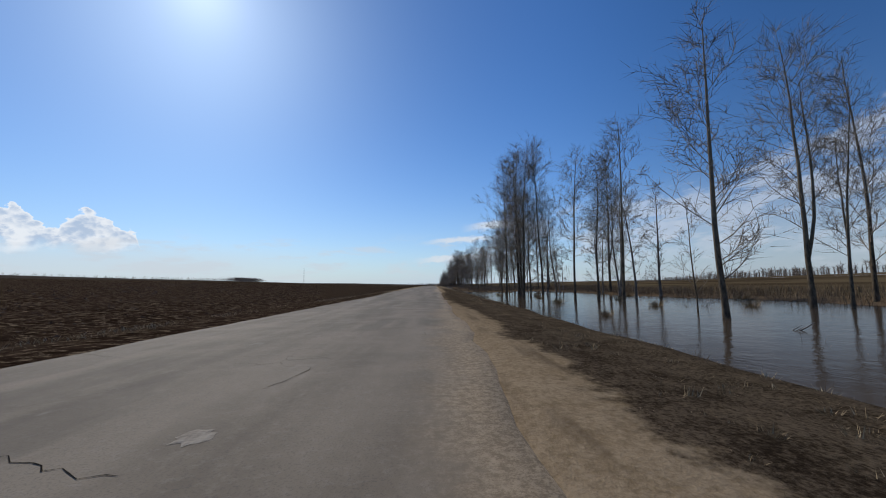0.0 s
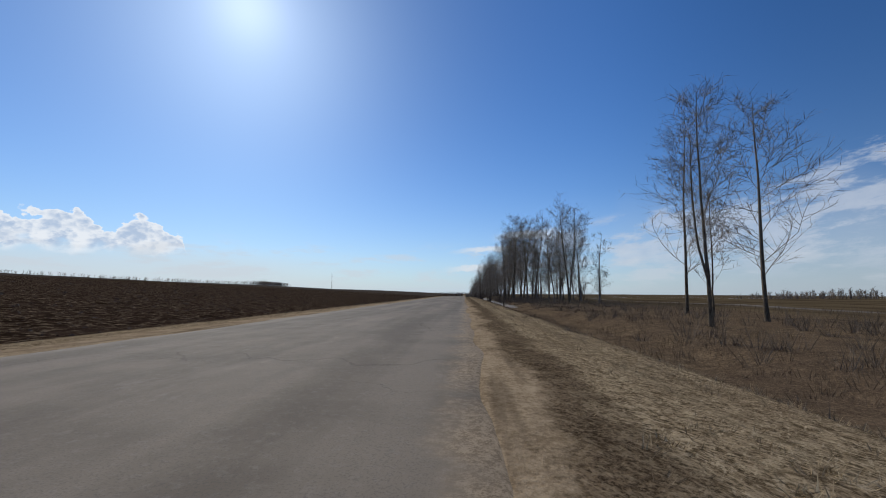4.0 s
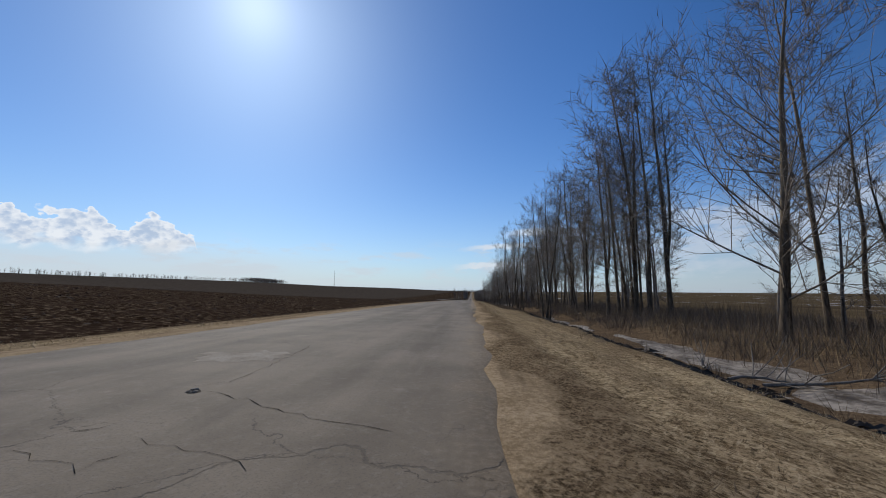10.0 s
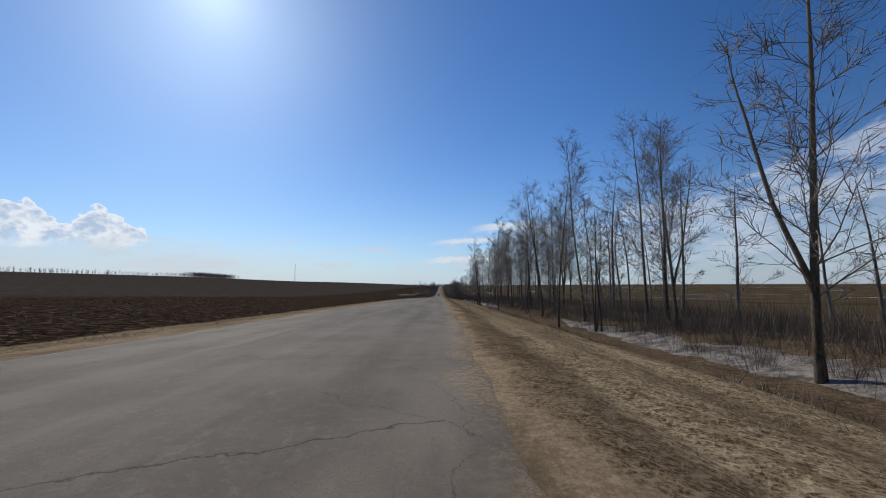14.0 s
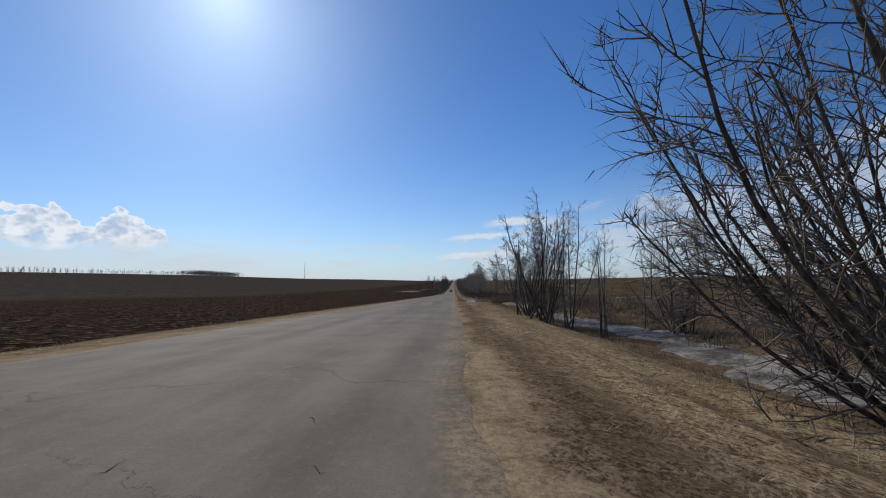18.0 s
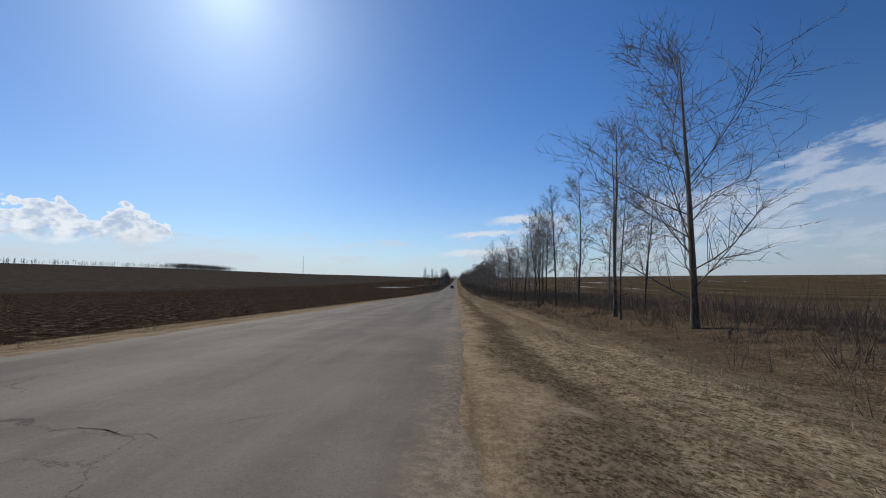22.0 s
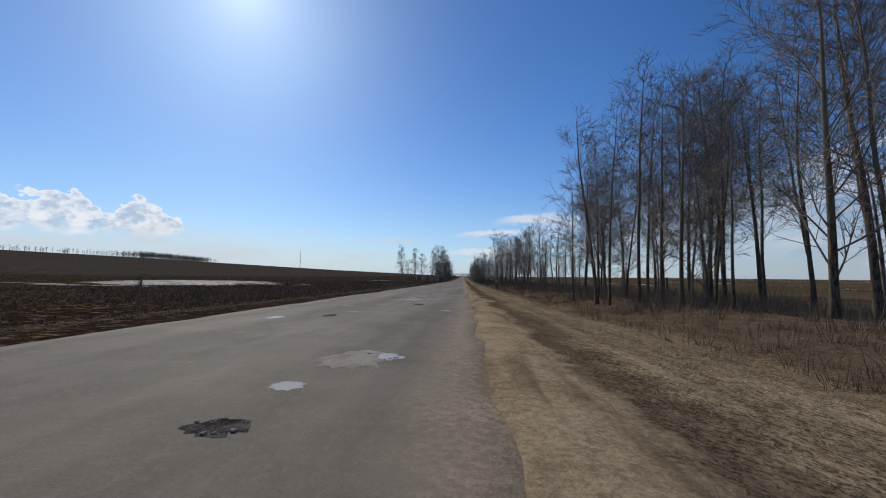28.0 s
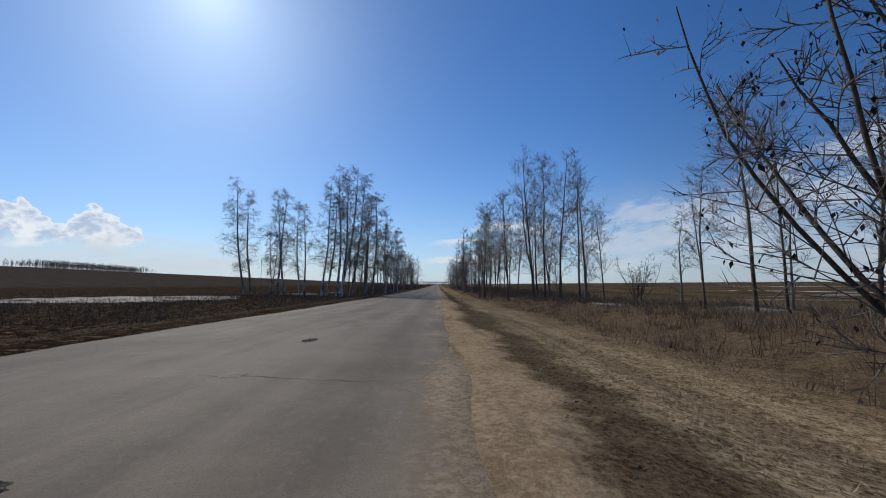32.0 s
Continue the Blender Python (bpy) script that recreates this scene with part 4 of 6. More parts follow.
def copse(name, label, spots):
    """Trees of the background joined into one mass; spots are x, y, height."""
    wood = Wood()
    for x, y, h in spots:
        a, s = tree_rng.uniform(0, 6.283), h / 10
        z = float(land(x, y)) - 0.05
        c, d = math.cos(a) * s * 1.1, math.sin(a) * s * 1.1
        for src in FAR_WOOD[tree_rng.randrange(4)]:
            v = np.concatenate(src.v)
            wood.v.append(np.stack([x + v[:, 0] * c - v[:, 1] * d, y + v[:, 0] * d + v[:, 1] * c, z + v[:, 2] * s], -1))
            wood.f += [tuple(i + wood.n for i in f) for f in src.f]
            wood.n += len(v)
    return tagged(new(name, wood.mesh(name, M_FARTWIG)), label, "trees", kind="stuff")


def grove(start, trees):
    """Trees of one stretch of the belt: kind, metres past the start, metres right of the middle line, height."""
    for kind, dy_, x, h in trees:
        plant(kind, x, start + dy_, h)


grove(0, [("A", 15.8, 11.7, 14.1), ("A", 19.7, 21.5, 12.1), ("T", 19.8, 13.3, 6.4), ("A", 20.2, 19.9, 15.9), ("A", 21.4, 24.8, 15.9), ("A", 30.3, 14.6, 15.1), ("A", 33.2, 13.8, 12.5), ("A", 34.1, 12.1, 13.9)])
grove(40, [("L", 3.7, 9.6, 17.3), ("A", 5.6, 12.5, 18.8), ("A", 6.1, 10.1, 18.2), ("T", 6.7, 14.5, 5.7), ("A", 7.4, 11.4, 13.8), ("A", 7.7, 10.0, 19.0), ("A", 8.0, 8.5, 17.4), ("A", 9.5, 10.8, 12.6), ("A", 10.1, 8.3, 9.2), ("A", 11.1, 23.2, 19.0), ("M", 34.5, 13.8, 10.5), ("A", 30.6, 16.2, 12.8)])
grove(80, [("A", 0.6, 18.5, 19.4), ("T", 0.8, 21.1, 7.4), ("A", 2.7, 16.9, 19.4), ("A", 6.1, 25.5, 19.4), ("A", 7.2, 23.3, 19.4), ("A", 12.6, 18.2, 11.1), ("A", 14.2, 11.7, 13.3), ("T", 14.8, 18.2, 8.3), ("L", 19.4, 10.8, 12.2), ("A", 19.6, 16.9, 15.9), ("A", 25.9, 18.2, 15.9), ("A", 29.6, 18.2, 15.9), ("A", 31.7, 16.3, 14.6), ("T", 36.1, 26.3, 9.0), ("T", 37.9, 18.1, 4.6), ("A", 39.3, 13.9, 11.6)])
grove(120, [("A", 1.6, 16.5, 12.9), ("A", 4.0, 21.0, 15.9), ("A", 7.2, 15.5, 13.7), ("A", 18.0, 30.0, 13.9), ("A", 18.1, 11.5, 11.4), ("A", 18.8, 25.1, 13.7), ("A", 23.4, 18.0, 14.0), ("T", 28.3, 18.0, 9.0), ("A", 31.6, 18.0, 15.4)])
grove(160, [("A", 16.6, 5.9, 8.8), ("L", 21.6, 16.8, 16.3), ("A", 24.8, 22.9, 6.4), ("T", 27.8, 17.2, 9.0), ("A", 28.8, 20.6, 13.3), ("A", 31.1, 18.4, 13.5), ("A", 32.4, 18.0, 13.2), ("A", 34.4, 18.0, 13.5), ("A", 38.6, 17.4, 15.9)])
grove(200, [("M", 0.2, 5.5, 7.9), ("M", 1.7, 5.3, 8.0), ("A", 2.2, 22.5, 19.9), ("T", 4.4, 29.9, 4.8), ("M", 5.2, 7.9, 10.6), ("T", 5.9, 17.9, 6.1), ("A", 7.3, 14.6, 18.4), ("M", 8.2, 9.9, 12.0), ("A", 8.9, 16.4, 19.9), ("A", 9.8, 11.6, 19.9), ("T", 11.4, 4.5, 4.6), ("A", 11.5, 14.2, 19.9), ("T", 11.8, 6.3, 5.3), ("S", 12.3, 27.9, 5.8), ("T", 15.1, 8.9, 6.0), ("T", 16.7, 6.3, 4.6), ("M", 18.4, 4.5, 10.0), ("A", 18.8, 14.4, 16.9), ("A", 20.4, 12.6, 18.2), ("M", 21.3, 4.5, 10.4), ("A", 22.4, 15.3, 19.9), ("A", 25.3, 13.0, 17.4), ("M", 25.9, 7.3, 7.5), ("A", 27.7, 13.9, 19.9)])
grove(200, [("A", 29.2, 24.1, 19.9), ("A", 30.3, 19.6, 19.9), ("A", 30.7, 12.9, 19.6), ("A", 33.2, 12.1, 18.8), ("A", 33.5, 14.8, 19.5), ("A", 35.2, 22.4, 19.9), ("A", 32.4, 14.3, 17.5), ("A", 34.2, 13.5, 17.5)])
grove(240, [("A", -4.1, 17.3, 17.5), ("A", -1.6, 17.9, 17.5), ("A", 26.9, 17.0, 12.1), ("A", 28.6, 13.6, 14.6), ("A", 30.3, 16.0, 12.8), ("A", 30.5, 19.6, 12.8), ("T", 30.7, 24.0, 7.9), ("A", 30.7, 11.8, 11.3), ("A", 31.9, 14.6, 11.4), ("A", 32.3, 13.0, 11.8), ("A", 33.0, 18.0, 12.7), ("T", 33.4, 16.1, 9.0), ("A", 34.4, 12.0, 15.0), ("A", 34.6, 21.7, 12.1), ("A", 38.3, 12.0, 15.6), ("A", 39.0, 14.0, 15.9)])
grove(280, [("S", 1.3, 18.1, 5.1), ("A", 4.2, 11.8, 11.4), ("A", 5.0, 17.7, 15.9), ("A", 6.5, 18.1, 15.9), ("S", 9.5, 13.3, 7.0), ("A", 9.8, 17.5, 15.5), ("L", 10.8, 10.5, 13.5), ("A", 12.5, 13.5, 15.1), ("A", 12.7, 15.1, 10.1), ("A", 26.1, 14.5, 21.0), ("A", 26.3, 13.1, 21.0), ("T", 26.3, 14.2, 11.2), ("A", 27.5, 11.4, 15.5), ("M", 28.2, 6.0, 11.5), ("A", 29.1, 13.4, 21.0), ("T", 29.2, 13.8, 15.2), ("A", 29.3, 11.2, 15.3), ("M", 32.8, 10.1, 11.8), ("A", 32.9, 10.7, 11.7), ("L", 34.6, 14.7, 14.7), ("A", 34.7, 15.4, 14.3), ("A", 38.8, 16.8, 9.8), ("T", 39.8, 14.9, 7.2)])
grove(320, [("M", 3.9, 5.7, 12.0), ("A", 4.4, 14.2, 11.9), ("A", 5.6, 14.3, 17.1), ("M", 6.0, 4.8, 10.9), ("A", 7.2, 10.7, 15.9), ("A", 8.9, 8.9, 14.1), ("A", 11.2, 14.1, 19.4), ("A", 12.6, 14.1, 19.4), ("A", 22.6, 14.4, 14.6), ("L", 23.0, 15.5, 15.9), ("T", 24.2, 11.1, 4.8), ("M", 27.5, 14.8, 16.3), ("A", 28.2, 14.7, 14.9), ("A", 32.4, 14.6, 19.8), ("A", 36.6, 15.9, 17.1), ("T", 36.8, 13.8, 9.0), ("A", 37.0, 9.0, 13.0), ("A", 37.1, 16.3, 14.6), ("A", 38.2, 15.6, 14.1), ("A", 38.8, 8.6, 12.7)])
grove(360, [("S", 0.8, 6.4, 2.5), ("A", 2.1, 15.2, 11.4), ("S", 3.3, 5.0, 2.7), ("T", 3.3, 15.2, 9.6), ("A", 4.8, 8.7, 11.3), ("A", 5.8, 15.6, 15.9), ("A", 5.8, 13.4, 12.7), ("A", 6.5, 12.5, 12.9), ("T", 7.5, 14.7, 4.5), ("A", 8.3, 14.8, 13.2), ("M", 8.5, 7.7, 1.7), ("A", 10.4, 7.7, 7.7), ("M", 10.7, 14.7, 14.2), ("A", 12.7, 14.6, 16.8), ("M", 14.6, 4.9, 5.9), ("A", 15.5, 15.3, 10.5), ("M", 17.1, 7.4, 11.6), ("A", 17.1, 10.1, 11.9), ("A", 17.2, 13.6, 13.6), ("T", 17.8, 15.2, 9.1), ("A", 18.1, 5.9, 8.4), ("A", 19.8, 14.6, 15.9), ("A", 20.2, 5.9, 8.0), ("A", 20.7, 7.4, 11.7)])
grove(360, [("A", 29.6, 7.5, 9.5), ("A", 39.2, 10.5, 9.3)])
grove(400, [("M", 0.2, 7.2, 7.9), ("A", 1.7, 11.6, 10.8), ("A", 3.2, 6.3, 8.4), ("A", 3.4, 11.5, 11.7), ("A", 4.5, 8.3, 11.0), ("A", 11.6, 7.7, 10.6), ("T", 21.0, 11.0, 9.0), ("A", 21.2, 12.5, 9.8), ("M", 22.3, 9.0, 9.2), ("A", 24.5, 12.4, 12.5), ("A", 25.3, 6.3, 8.2), ("A", 26.5, 8.1, 9.0), ("T", 31.4, 5.6, 4.4), ("A", 38.5, 5.5, 9.5), ("A", 39.1, 6.8, 9.1)])
grove(440, [("M", 0.0, 5.4, 8.6), ("A", 0.7, 18.7, 13.9), ("T", 3.5, 18.4, 9.0), ("A", 3.9, 21.0, 13.7), ("A", 5.1, 13.3, 12.3), ("A", 5.3, 18.6, 11.7), ("T", 13.9, 7.8, 6.3), ("A", 17.0, 11.7, 16.1), ("A", 17.5, 16.6, 17.2), ("A", 18.6, 16.8, 15.0), ("A", 18.8, 12.0, 11.9), ("A", 19.5, 16.3, 13.8), ("T", 19.8, 8.3, 3.6), ("T", 20.9, 16.3, 8.5), ("T", 21.2, 16.3, 5.9), ("T", 22.4, 16.3, 8.7), ("A", 27.2, 29.0, 13.6), ("A", 30.3, 8.1, 9.0), ("A", 30.6, 15.3, 13.1), ("A", 32.9, 8.1, 10.2), ("T", 35.1, 4.5, 5.2), ("A", 36.2, 16.5, 11.7), ("S", 38.1, 4.7, 4.4)])
grove(480, [("A", 0.9, 12.7, 11.7), ("A", 1.4, 10.8, 12.3), ("M", 1.9, 7.1, 9.1), ("A", 1.9, 8.8, 8.9), ("A", 2.9, 13.9, 8.5), ("A", 3.0, 15.9, 17.9), ("A", 3.1, 8.0, 7.7), ("A", 4.5, 5.8, 6.4), ("A", 4.6, 14.3, 9.4), ("A", 6.5, 13.7, 7.6), ("A", 7.8, 15.0, 8.6), ("M", 7.9, 8.7, 8.0), ("S", 12.2, 4.6, 5.6), ("S", 13.5, 6.0, 4.4), ("W", 21.6, 6.6, 6.6), ("T", 27.9, 8.7, 3.0), ("T", 28.7, 10.2, 3.0), ("S", 31.4, 8.3, 2.8), ("M", 32.3, 5.8, 4.5), ("T", 33.5, 8.0, 3.8), ("M", 34.8, 5.2, 5.7), ("S", 36.7, 4.6, 6.0), ("T", 37.8, 15.0, 4.3), ("A", 38.5, 12.0, 6.4)])
grove(480, [("A", 39.4, 14.0, 6.4)])
grove(520, [("S", 0.3, 4.5, 6.0), ("T", 0.3, 7.0, 6.7), ("A", 1.1, 16.0, 6.4), ("T", 1.8, 19.0, 4.6), ("T", 2.1, 6.0, 8.2), ("A", 14.7, 8.8, 8.5), ("L", 27.4, 9.1, 6.7), ("A", 33.0, 28.5, 8.8)])
grove(560, [("L", 1.8, 11.3, 6.6), ("T", 3.8, 9.7, 4.0), ("A", 4.5, 11.6, 6.6), ("A", 4.6, 7.6, 7.9), ("A", 6.5, 7.4, 6.6), ("A", 6.9, 9.2, 6.1), ("A", 9.1, 8.1, 6.9), ("T", 12.9, 8.1, 4.5), ("S", 18.4, 7.7, 3.1), ("M", 25.2, 15.4, 8.2), ("A", 30.5, 7.0, 6.0), ("A", 35.3, 6.6, 6.7)])
grove(600, [("T", 1.4, 7.0, 4.0), ("L", 14.6, 8.1, 10.1), ("A", 19.4, 7.7, 6.0), ("A", 20.8, 8.0, 9.7), ("A", 22.7, 10.4, 6.6), ("A", 31.5, 9.6, 11.1), ("A", 32.7, 8.2, 9.6), ("A", 34.1, 7.1, 7.9), ("A", 37.5, 8.2, 8.3)])
grove(640, [("T", 5.8, 8.1, 6.5), ("A", 6.1, 10.5, 9.2), ("A", 7.6, 10.1, 10.9), ("A", 10.7, 8.8, 8.4), ("A", 12.1, 7.4, 8.2), ("A", 18.3, 8.1, 7.2), ("L", 23.4, 12.7, 10.5), ("A", 26.8, 6.9, 6.0), ("T", 29.1, 8.1, 4.8), ("A", 39.6, 11.3, 6.2)])
grove(680, [("L", 1.9, 8.8, 10.5), ("A", 2.3, 11.9, 7.7), ("A", 4.6, 8.4, 8.2), ("M", 4.8, 5.2, 4.8), ("T", 5.4, 13.1, 3.6), ("A", 8.0, 8.6, 8.4), ("A", 11.1, 8.4, 8.9), ("A", 12.6, 8.2, 9.4), ("A", 19.5, 15.5, 11.7), ("T", 20.3, 8.2, 8.6), ("A", 21.2, 14.4, 12.5), ("T", 26.3, 12.6, 7.2), ("A", 28.9, 15.8, 9.7), ("A", 30.1, 9.4, 9.1), ("A", 31.0, 13.5, 11.8)])
grove(720, [("L", 5.6, 14.2, 12.5), ("A", 6.4, 10.9, 8.7), ("A", 7.4, 9.0, 8.4), ("A", 11.2, 7.9, 9.0), ("A", 26.9, 14.7, 12.5), ("A", 27.4, 12.2, 11.5), ("A", 27.7, 10.3, 8.8), ("A", 28.9, 8.4, 8.5)])
grove(760, [("L", 7.7, 11.1, 11.8), ("T", 12.2, 13.8, 5.0), ("M", 13.5, 5.1, 5.1), ("T", 15.8, 9.6, 5.9), ("T", 26.4, 11.3, 4.6), ("L", 29.2, 9.8, 10.0), ("A", 28.3, 11.7, 7.0), ("T", 32.6, 15.3, 4.5), ("A", 35.8, 8.5, 8.7), ("A", 37.6, 10.6, 8.3)])
grove(800, [("A", 3.8, 9.9, 9.4), ("A", 9.3, 15.1, 15.5), ("L", 25.2, 12.2, 13.2), ("A", 24.0, 12.9, 11.8), ("A", 30.5, 12.6, 10.0), ("A", 32.3, 12.9, 11.8), ("A", 33.5, 8.0, 11.3), ("A", 34.2, 12.3, 13.8), ("A", 34.8, 10.2, 14.5), ("A", 35.1, 7.9, 11.4), ("A", 35.8, 15.7, 15.5), ("A", 37.6, 16.9, 15.5), ("A", 38.7, 14.9, 13.8), ("A", 39.0, 16.9, 15.5), ("A", 39.0, 11.2, 10.8), ("A", 39.2, 12.7, 14.1)])
grove(840, [("T", 0.0, 7.9, 8.6), ("A", 0.3, 21.4, 15.5), ("A", 0.9, 10.0, 11.6), ("L", 8.4, 20.9, 16.6), ("A", 16.3, 18.2, 15.5), ("A", 16.6, 21.8, 15.5), ("A", 17.6, 16.6, 14.5), ("A", 18.1, 14.3, 14.9), ("L", 26.0, 19.6, 14.4), ("A", 22.6, 17.9, 14.1), ("T", 30.6, 11.9, 6.9), ("M", 31.9, 5.1, 5.9), ("A", 32.4, 14.9, 7.6), ("T", 34.9, 11.9, 6.0), ("A", 38.8, 10.9, 7.5), ("A", 39.5, 8.9, 9.0)])
grove(880, [("A", 14.9, 14.3, 13.1), ("A", 14.9, 11.9, 10.3), ("A", 17.0, 13.4, 12.2), ("A", 19.0, 17.4, 15.5), ("A", 20.1, 11.9, 10.9), ("A", 22.3, 8.9, 12.2), ("T", 23.3, 14.7, 7.3), ("A", 25.4, 14.6, 10.3), ("A", 29.9, 13.4, 11.0), ("A", 31.3, 8.9, 13.6), ("A", 32.5, 13.4, 12.4), ("A", 33.9, 9.7, 13.3), ("A", 34.1, 11.0, 12.9), ("A", 34.4, 12.4, 13.0), ("M", 38.7, 6.5, 6.5)])
grove(920, [("S", 4.9, 10.5, 5.7), ("A", 12.8, 12.4, 12.5), ("A", 14.2, 13.8, 6.9), ("L", 15.4, 20.6, 17.0), ("T", 16.5, 19.1, 4.5), ("A", 23.4, 15.7, 10.9), ("A", 23.6, 14.3, 12.4), ("T", 28.8, 13.8, 7.5), ("A", 29.1, 11.0, 7.5), ("D", 34.7, 7.5, 7.1)])
grove(960, [("A", 5.2, 16.9, 9.7), ("A", 7.8, 14.3, 11.0), ("A", 11.0, 14.2, 8.0), ("A", 12.1, 19.7, 11.7), ("A", 23.2, 14.2, 8.1), ("A", 25.6, 13.0, 11.9), ("A", 26.6, 11.5, 13.6), ("A", 27.2, 9.2, 14.1), ("S", 28.5, 20.0, 4.4)])
grove(800, [("A", 29.8, 15.6, 13.2), ("A", 25.8, 14.3, 13.0), ("A", 36.5, 18.4, 14.5), ("A", 38.2, 13.2, 13.5), ("A", 41.5, 18.8, 15.0)])
# the far end of the belt, on both sides of the road
far_rng = random.Random(11)
END = 950.8   # where the walk stops
for i in range(14):
    plant("A", 8.5 + far_rng.uniform(-2.5, 5.5), END + 34 + i * 3.2 + far_rng.uniform(-2, 2), far_rng.uniform(9, 13))
for x, dy_, h in ((-33, 65, 19), (-31, 71, 12), (-25, 62, 18), (-20.5, 60, 15), (-16.5, 57, 17), (-13.8, 53, 18.5), (-12.8, 56, 18), (-12.2, 62, 17), (-11, 74, 16), (-10.6, 88, 15)):
    plant("B", x, END + dy_, h)
copse("distant_trees", "dense bare trees at the distant end of the shelter belt",
      [(8.0 + far_rng.uniform(-2.5, 6.5), END + 70 + i * 3.2 + far_rng.uniform(-2, 2), far_rng.uniform(10, 15)) for i in range(62)])
copse("distant_trees", "dense bare trees behind the birches across the road",
      [(-11.8 + far_rng.uniform(-5.0, 2.2), END + 60 + i * 3.2, far_rng.uniform(10, 15)) for i in range(44)])
# a thinner second row behind the dense stretches of the belt
for y0, y1, n in ((180.8, 228.0, 16), (276.8, 347.5, 20), (354.3, 479.3, 34), (655.3, 719.4, 12), (821.1, 941.2, 46), (957.3, 1029.9, 9), (34, 72, 14)):
    copse("background_trees", "thin bare trees in the second row of the belt",
          [(far_rng.uniform(13.5, 23), y0 + (y1 - y0) * (i + far_rng.random()) / n, far_rng.uniform(6.5, 12.5)) for i in range(n)])


# ---------------------------------------------------------------- far tree lines on the left ridge
def far_line(name, label, x0, y0, x1, y1, count, h, width, seed):
    rng = np.random.RandomState(seed)
    wood = Wood()
    for i in range(count):
        t = rng.rand()
        x, y = x0 + (x1 - x0) * t + rng.normal(0, width), y0 + (y1 - y0) * t + rng.normal(0, width)
        z = float(land(x, y))
        hh = h * rng.uniform(0.6, 1.1)
        wood.tube([(x, y, z - 1), (x, y, z + hh * 0.5), (x, y, z + hh)], [0.3, 0.2, 0.06], 3)
        for j in range(18):
            a = rng.rand() * 6.28
            s = rng.uniform(0.25, 0.9)
            o = np.array([x, y, z + hh * s])
            wood.spike(o, o + np.array([math.cos(a) * 0.22, math.sin(a) * 0.22, rng.uniform(0.1, 0.3)]) * hh, 0.13)
    ob = new(name, wood.mesh(name, M_SHRUBTWIG))
    return tagged(ob, label, "tree line", kind="stuff")


far_line("distant_tree_line", "thin row of bare trees along the far ridge", -700, 250, -1010, 1900, 420, 14, 5, 3)
far_line("distant_wood", "dark block of woodland on the far ridge", -985, 1890, -1090, 2350, 900, 20, 22, 4)
far_line("distant_tree_line", "faint far row of bare trees beyond the meadow", 260, 150, 330, 560, 420, 9, 16, 8)
far_line("distant_wood", "low dark woodland on the horizon ahead", -160, 2900, 260, 3000, 500, 16, 40, 6)


# ---------------------------------------------------------------- damage to the road
M_CRACK = plain("crack_dirt", (0.018, 0.015, 0.012), (0.045, 0.038, 0.031), 6.0, 1.0, 0.6, 0.02, spec=0.0)
M_PATCH = plain("worn_patch", (0.23, 0.192, 0.146), (0.40, 0.345, 0.27), 3.0, 0.9, 0.6, 0.02, spec=0.05)
M_POTHOLE = plain("pothole_rubble", (0.040, 0.034, 0.028), (0.26, 0.225, 0.185), 9.0, 1.0, 1.0, 0.05, spec=0.0)
M_PUDDLE = water_material("puddle_water", (0.33, 0.295, 0.25), 0.25, 0.3, 1.15)
dmg = random.Random(3)


def crack(*points):
    """A jagged crack through the given places on the road, with crumbled edges."""
    vs, fs = [], []
    line = []
    for (x0, y0), (x1, y1) in zip(points, points[1:]):
        n = max(3, int(math.hypot(x1 - x0, y1 - y0) / 0.14))
        n = min(n, 40)
        line += [(x0 + (x1 - x0) * i / n + dmg.uniform(-0.035, 0.035), y0 + (y1 - y0) * i / n + dmg.uniform(-0.05, 0.05)) for i in range(n)]
    line.append(points[-1])
    span = math.hypot(line[-1][0] - line[0][0], line[-1][1] - line[0][1]) + 1e-6
    nx, ny = -(line[-1][1] - line[0][1]) / span, (line[-1][0] - line[0][0]) / span
    for i, (x, y) in enumerate(line):
        w = 0.0015 + 0.0045 * dmg.random() ** 2 * (1 if 0 < i < len(line) - 1 else 0)
        for s in (-1, 1):
            vs.append((x + nx * w * s, y + ny * w * s, float(road_top(x, y)) + 0.004))
        if i:
            fs.append((2 * i - 2, 2 * i - 1, 2 * i + 1, 2 * i))
    ob = sheet("crack", np.array(vs), fs, M_CRACK)
    ob.parent = road


def blob(x, y, w, l, n, rough, z):
    return [(x + math.cos(a) * w / 2 * k, y + math.sin(a) * l / 2 * k, z) for a, k in ((6.2832 * i / n, 1 + dmg.uniform(-rough, rough)) for i in range(n))]


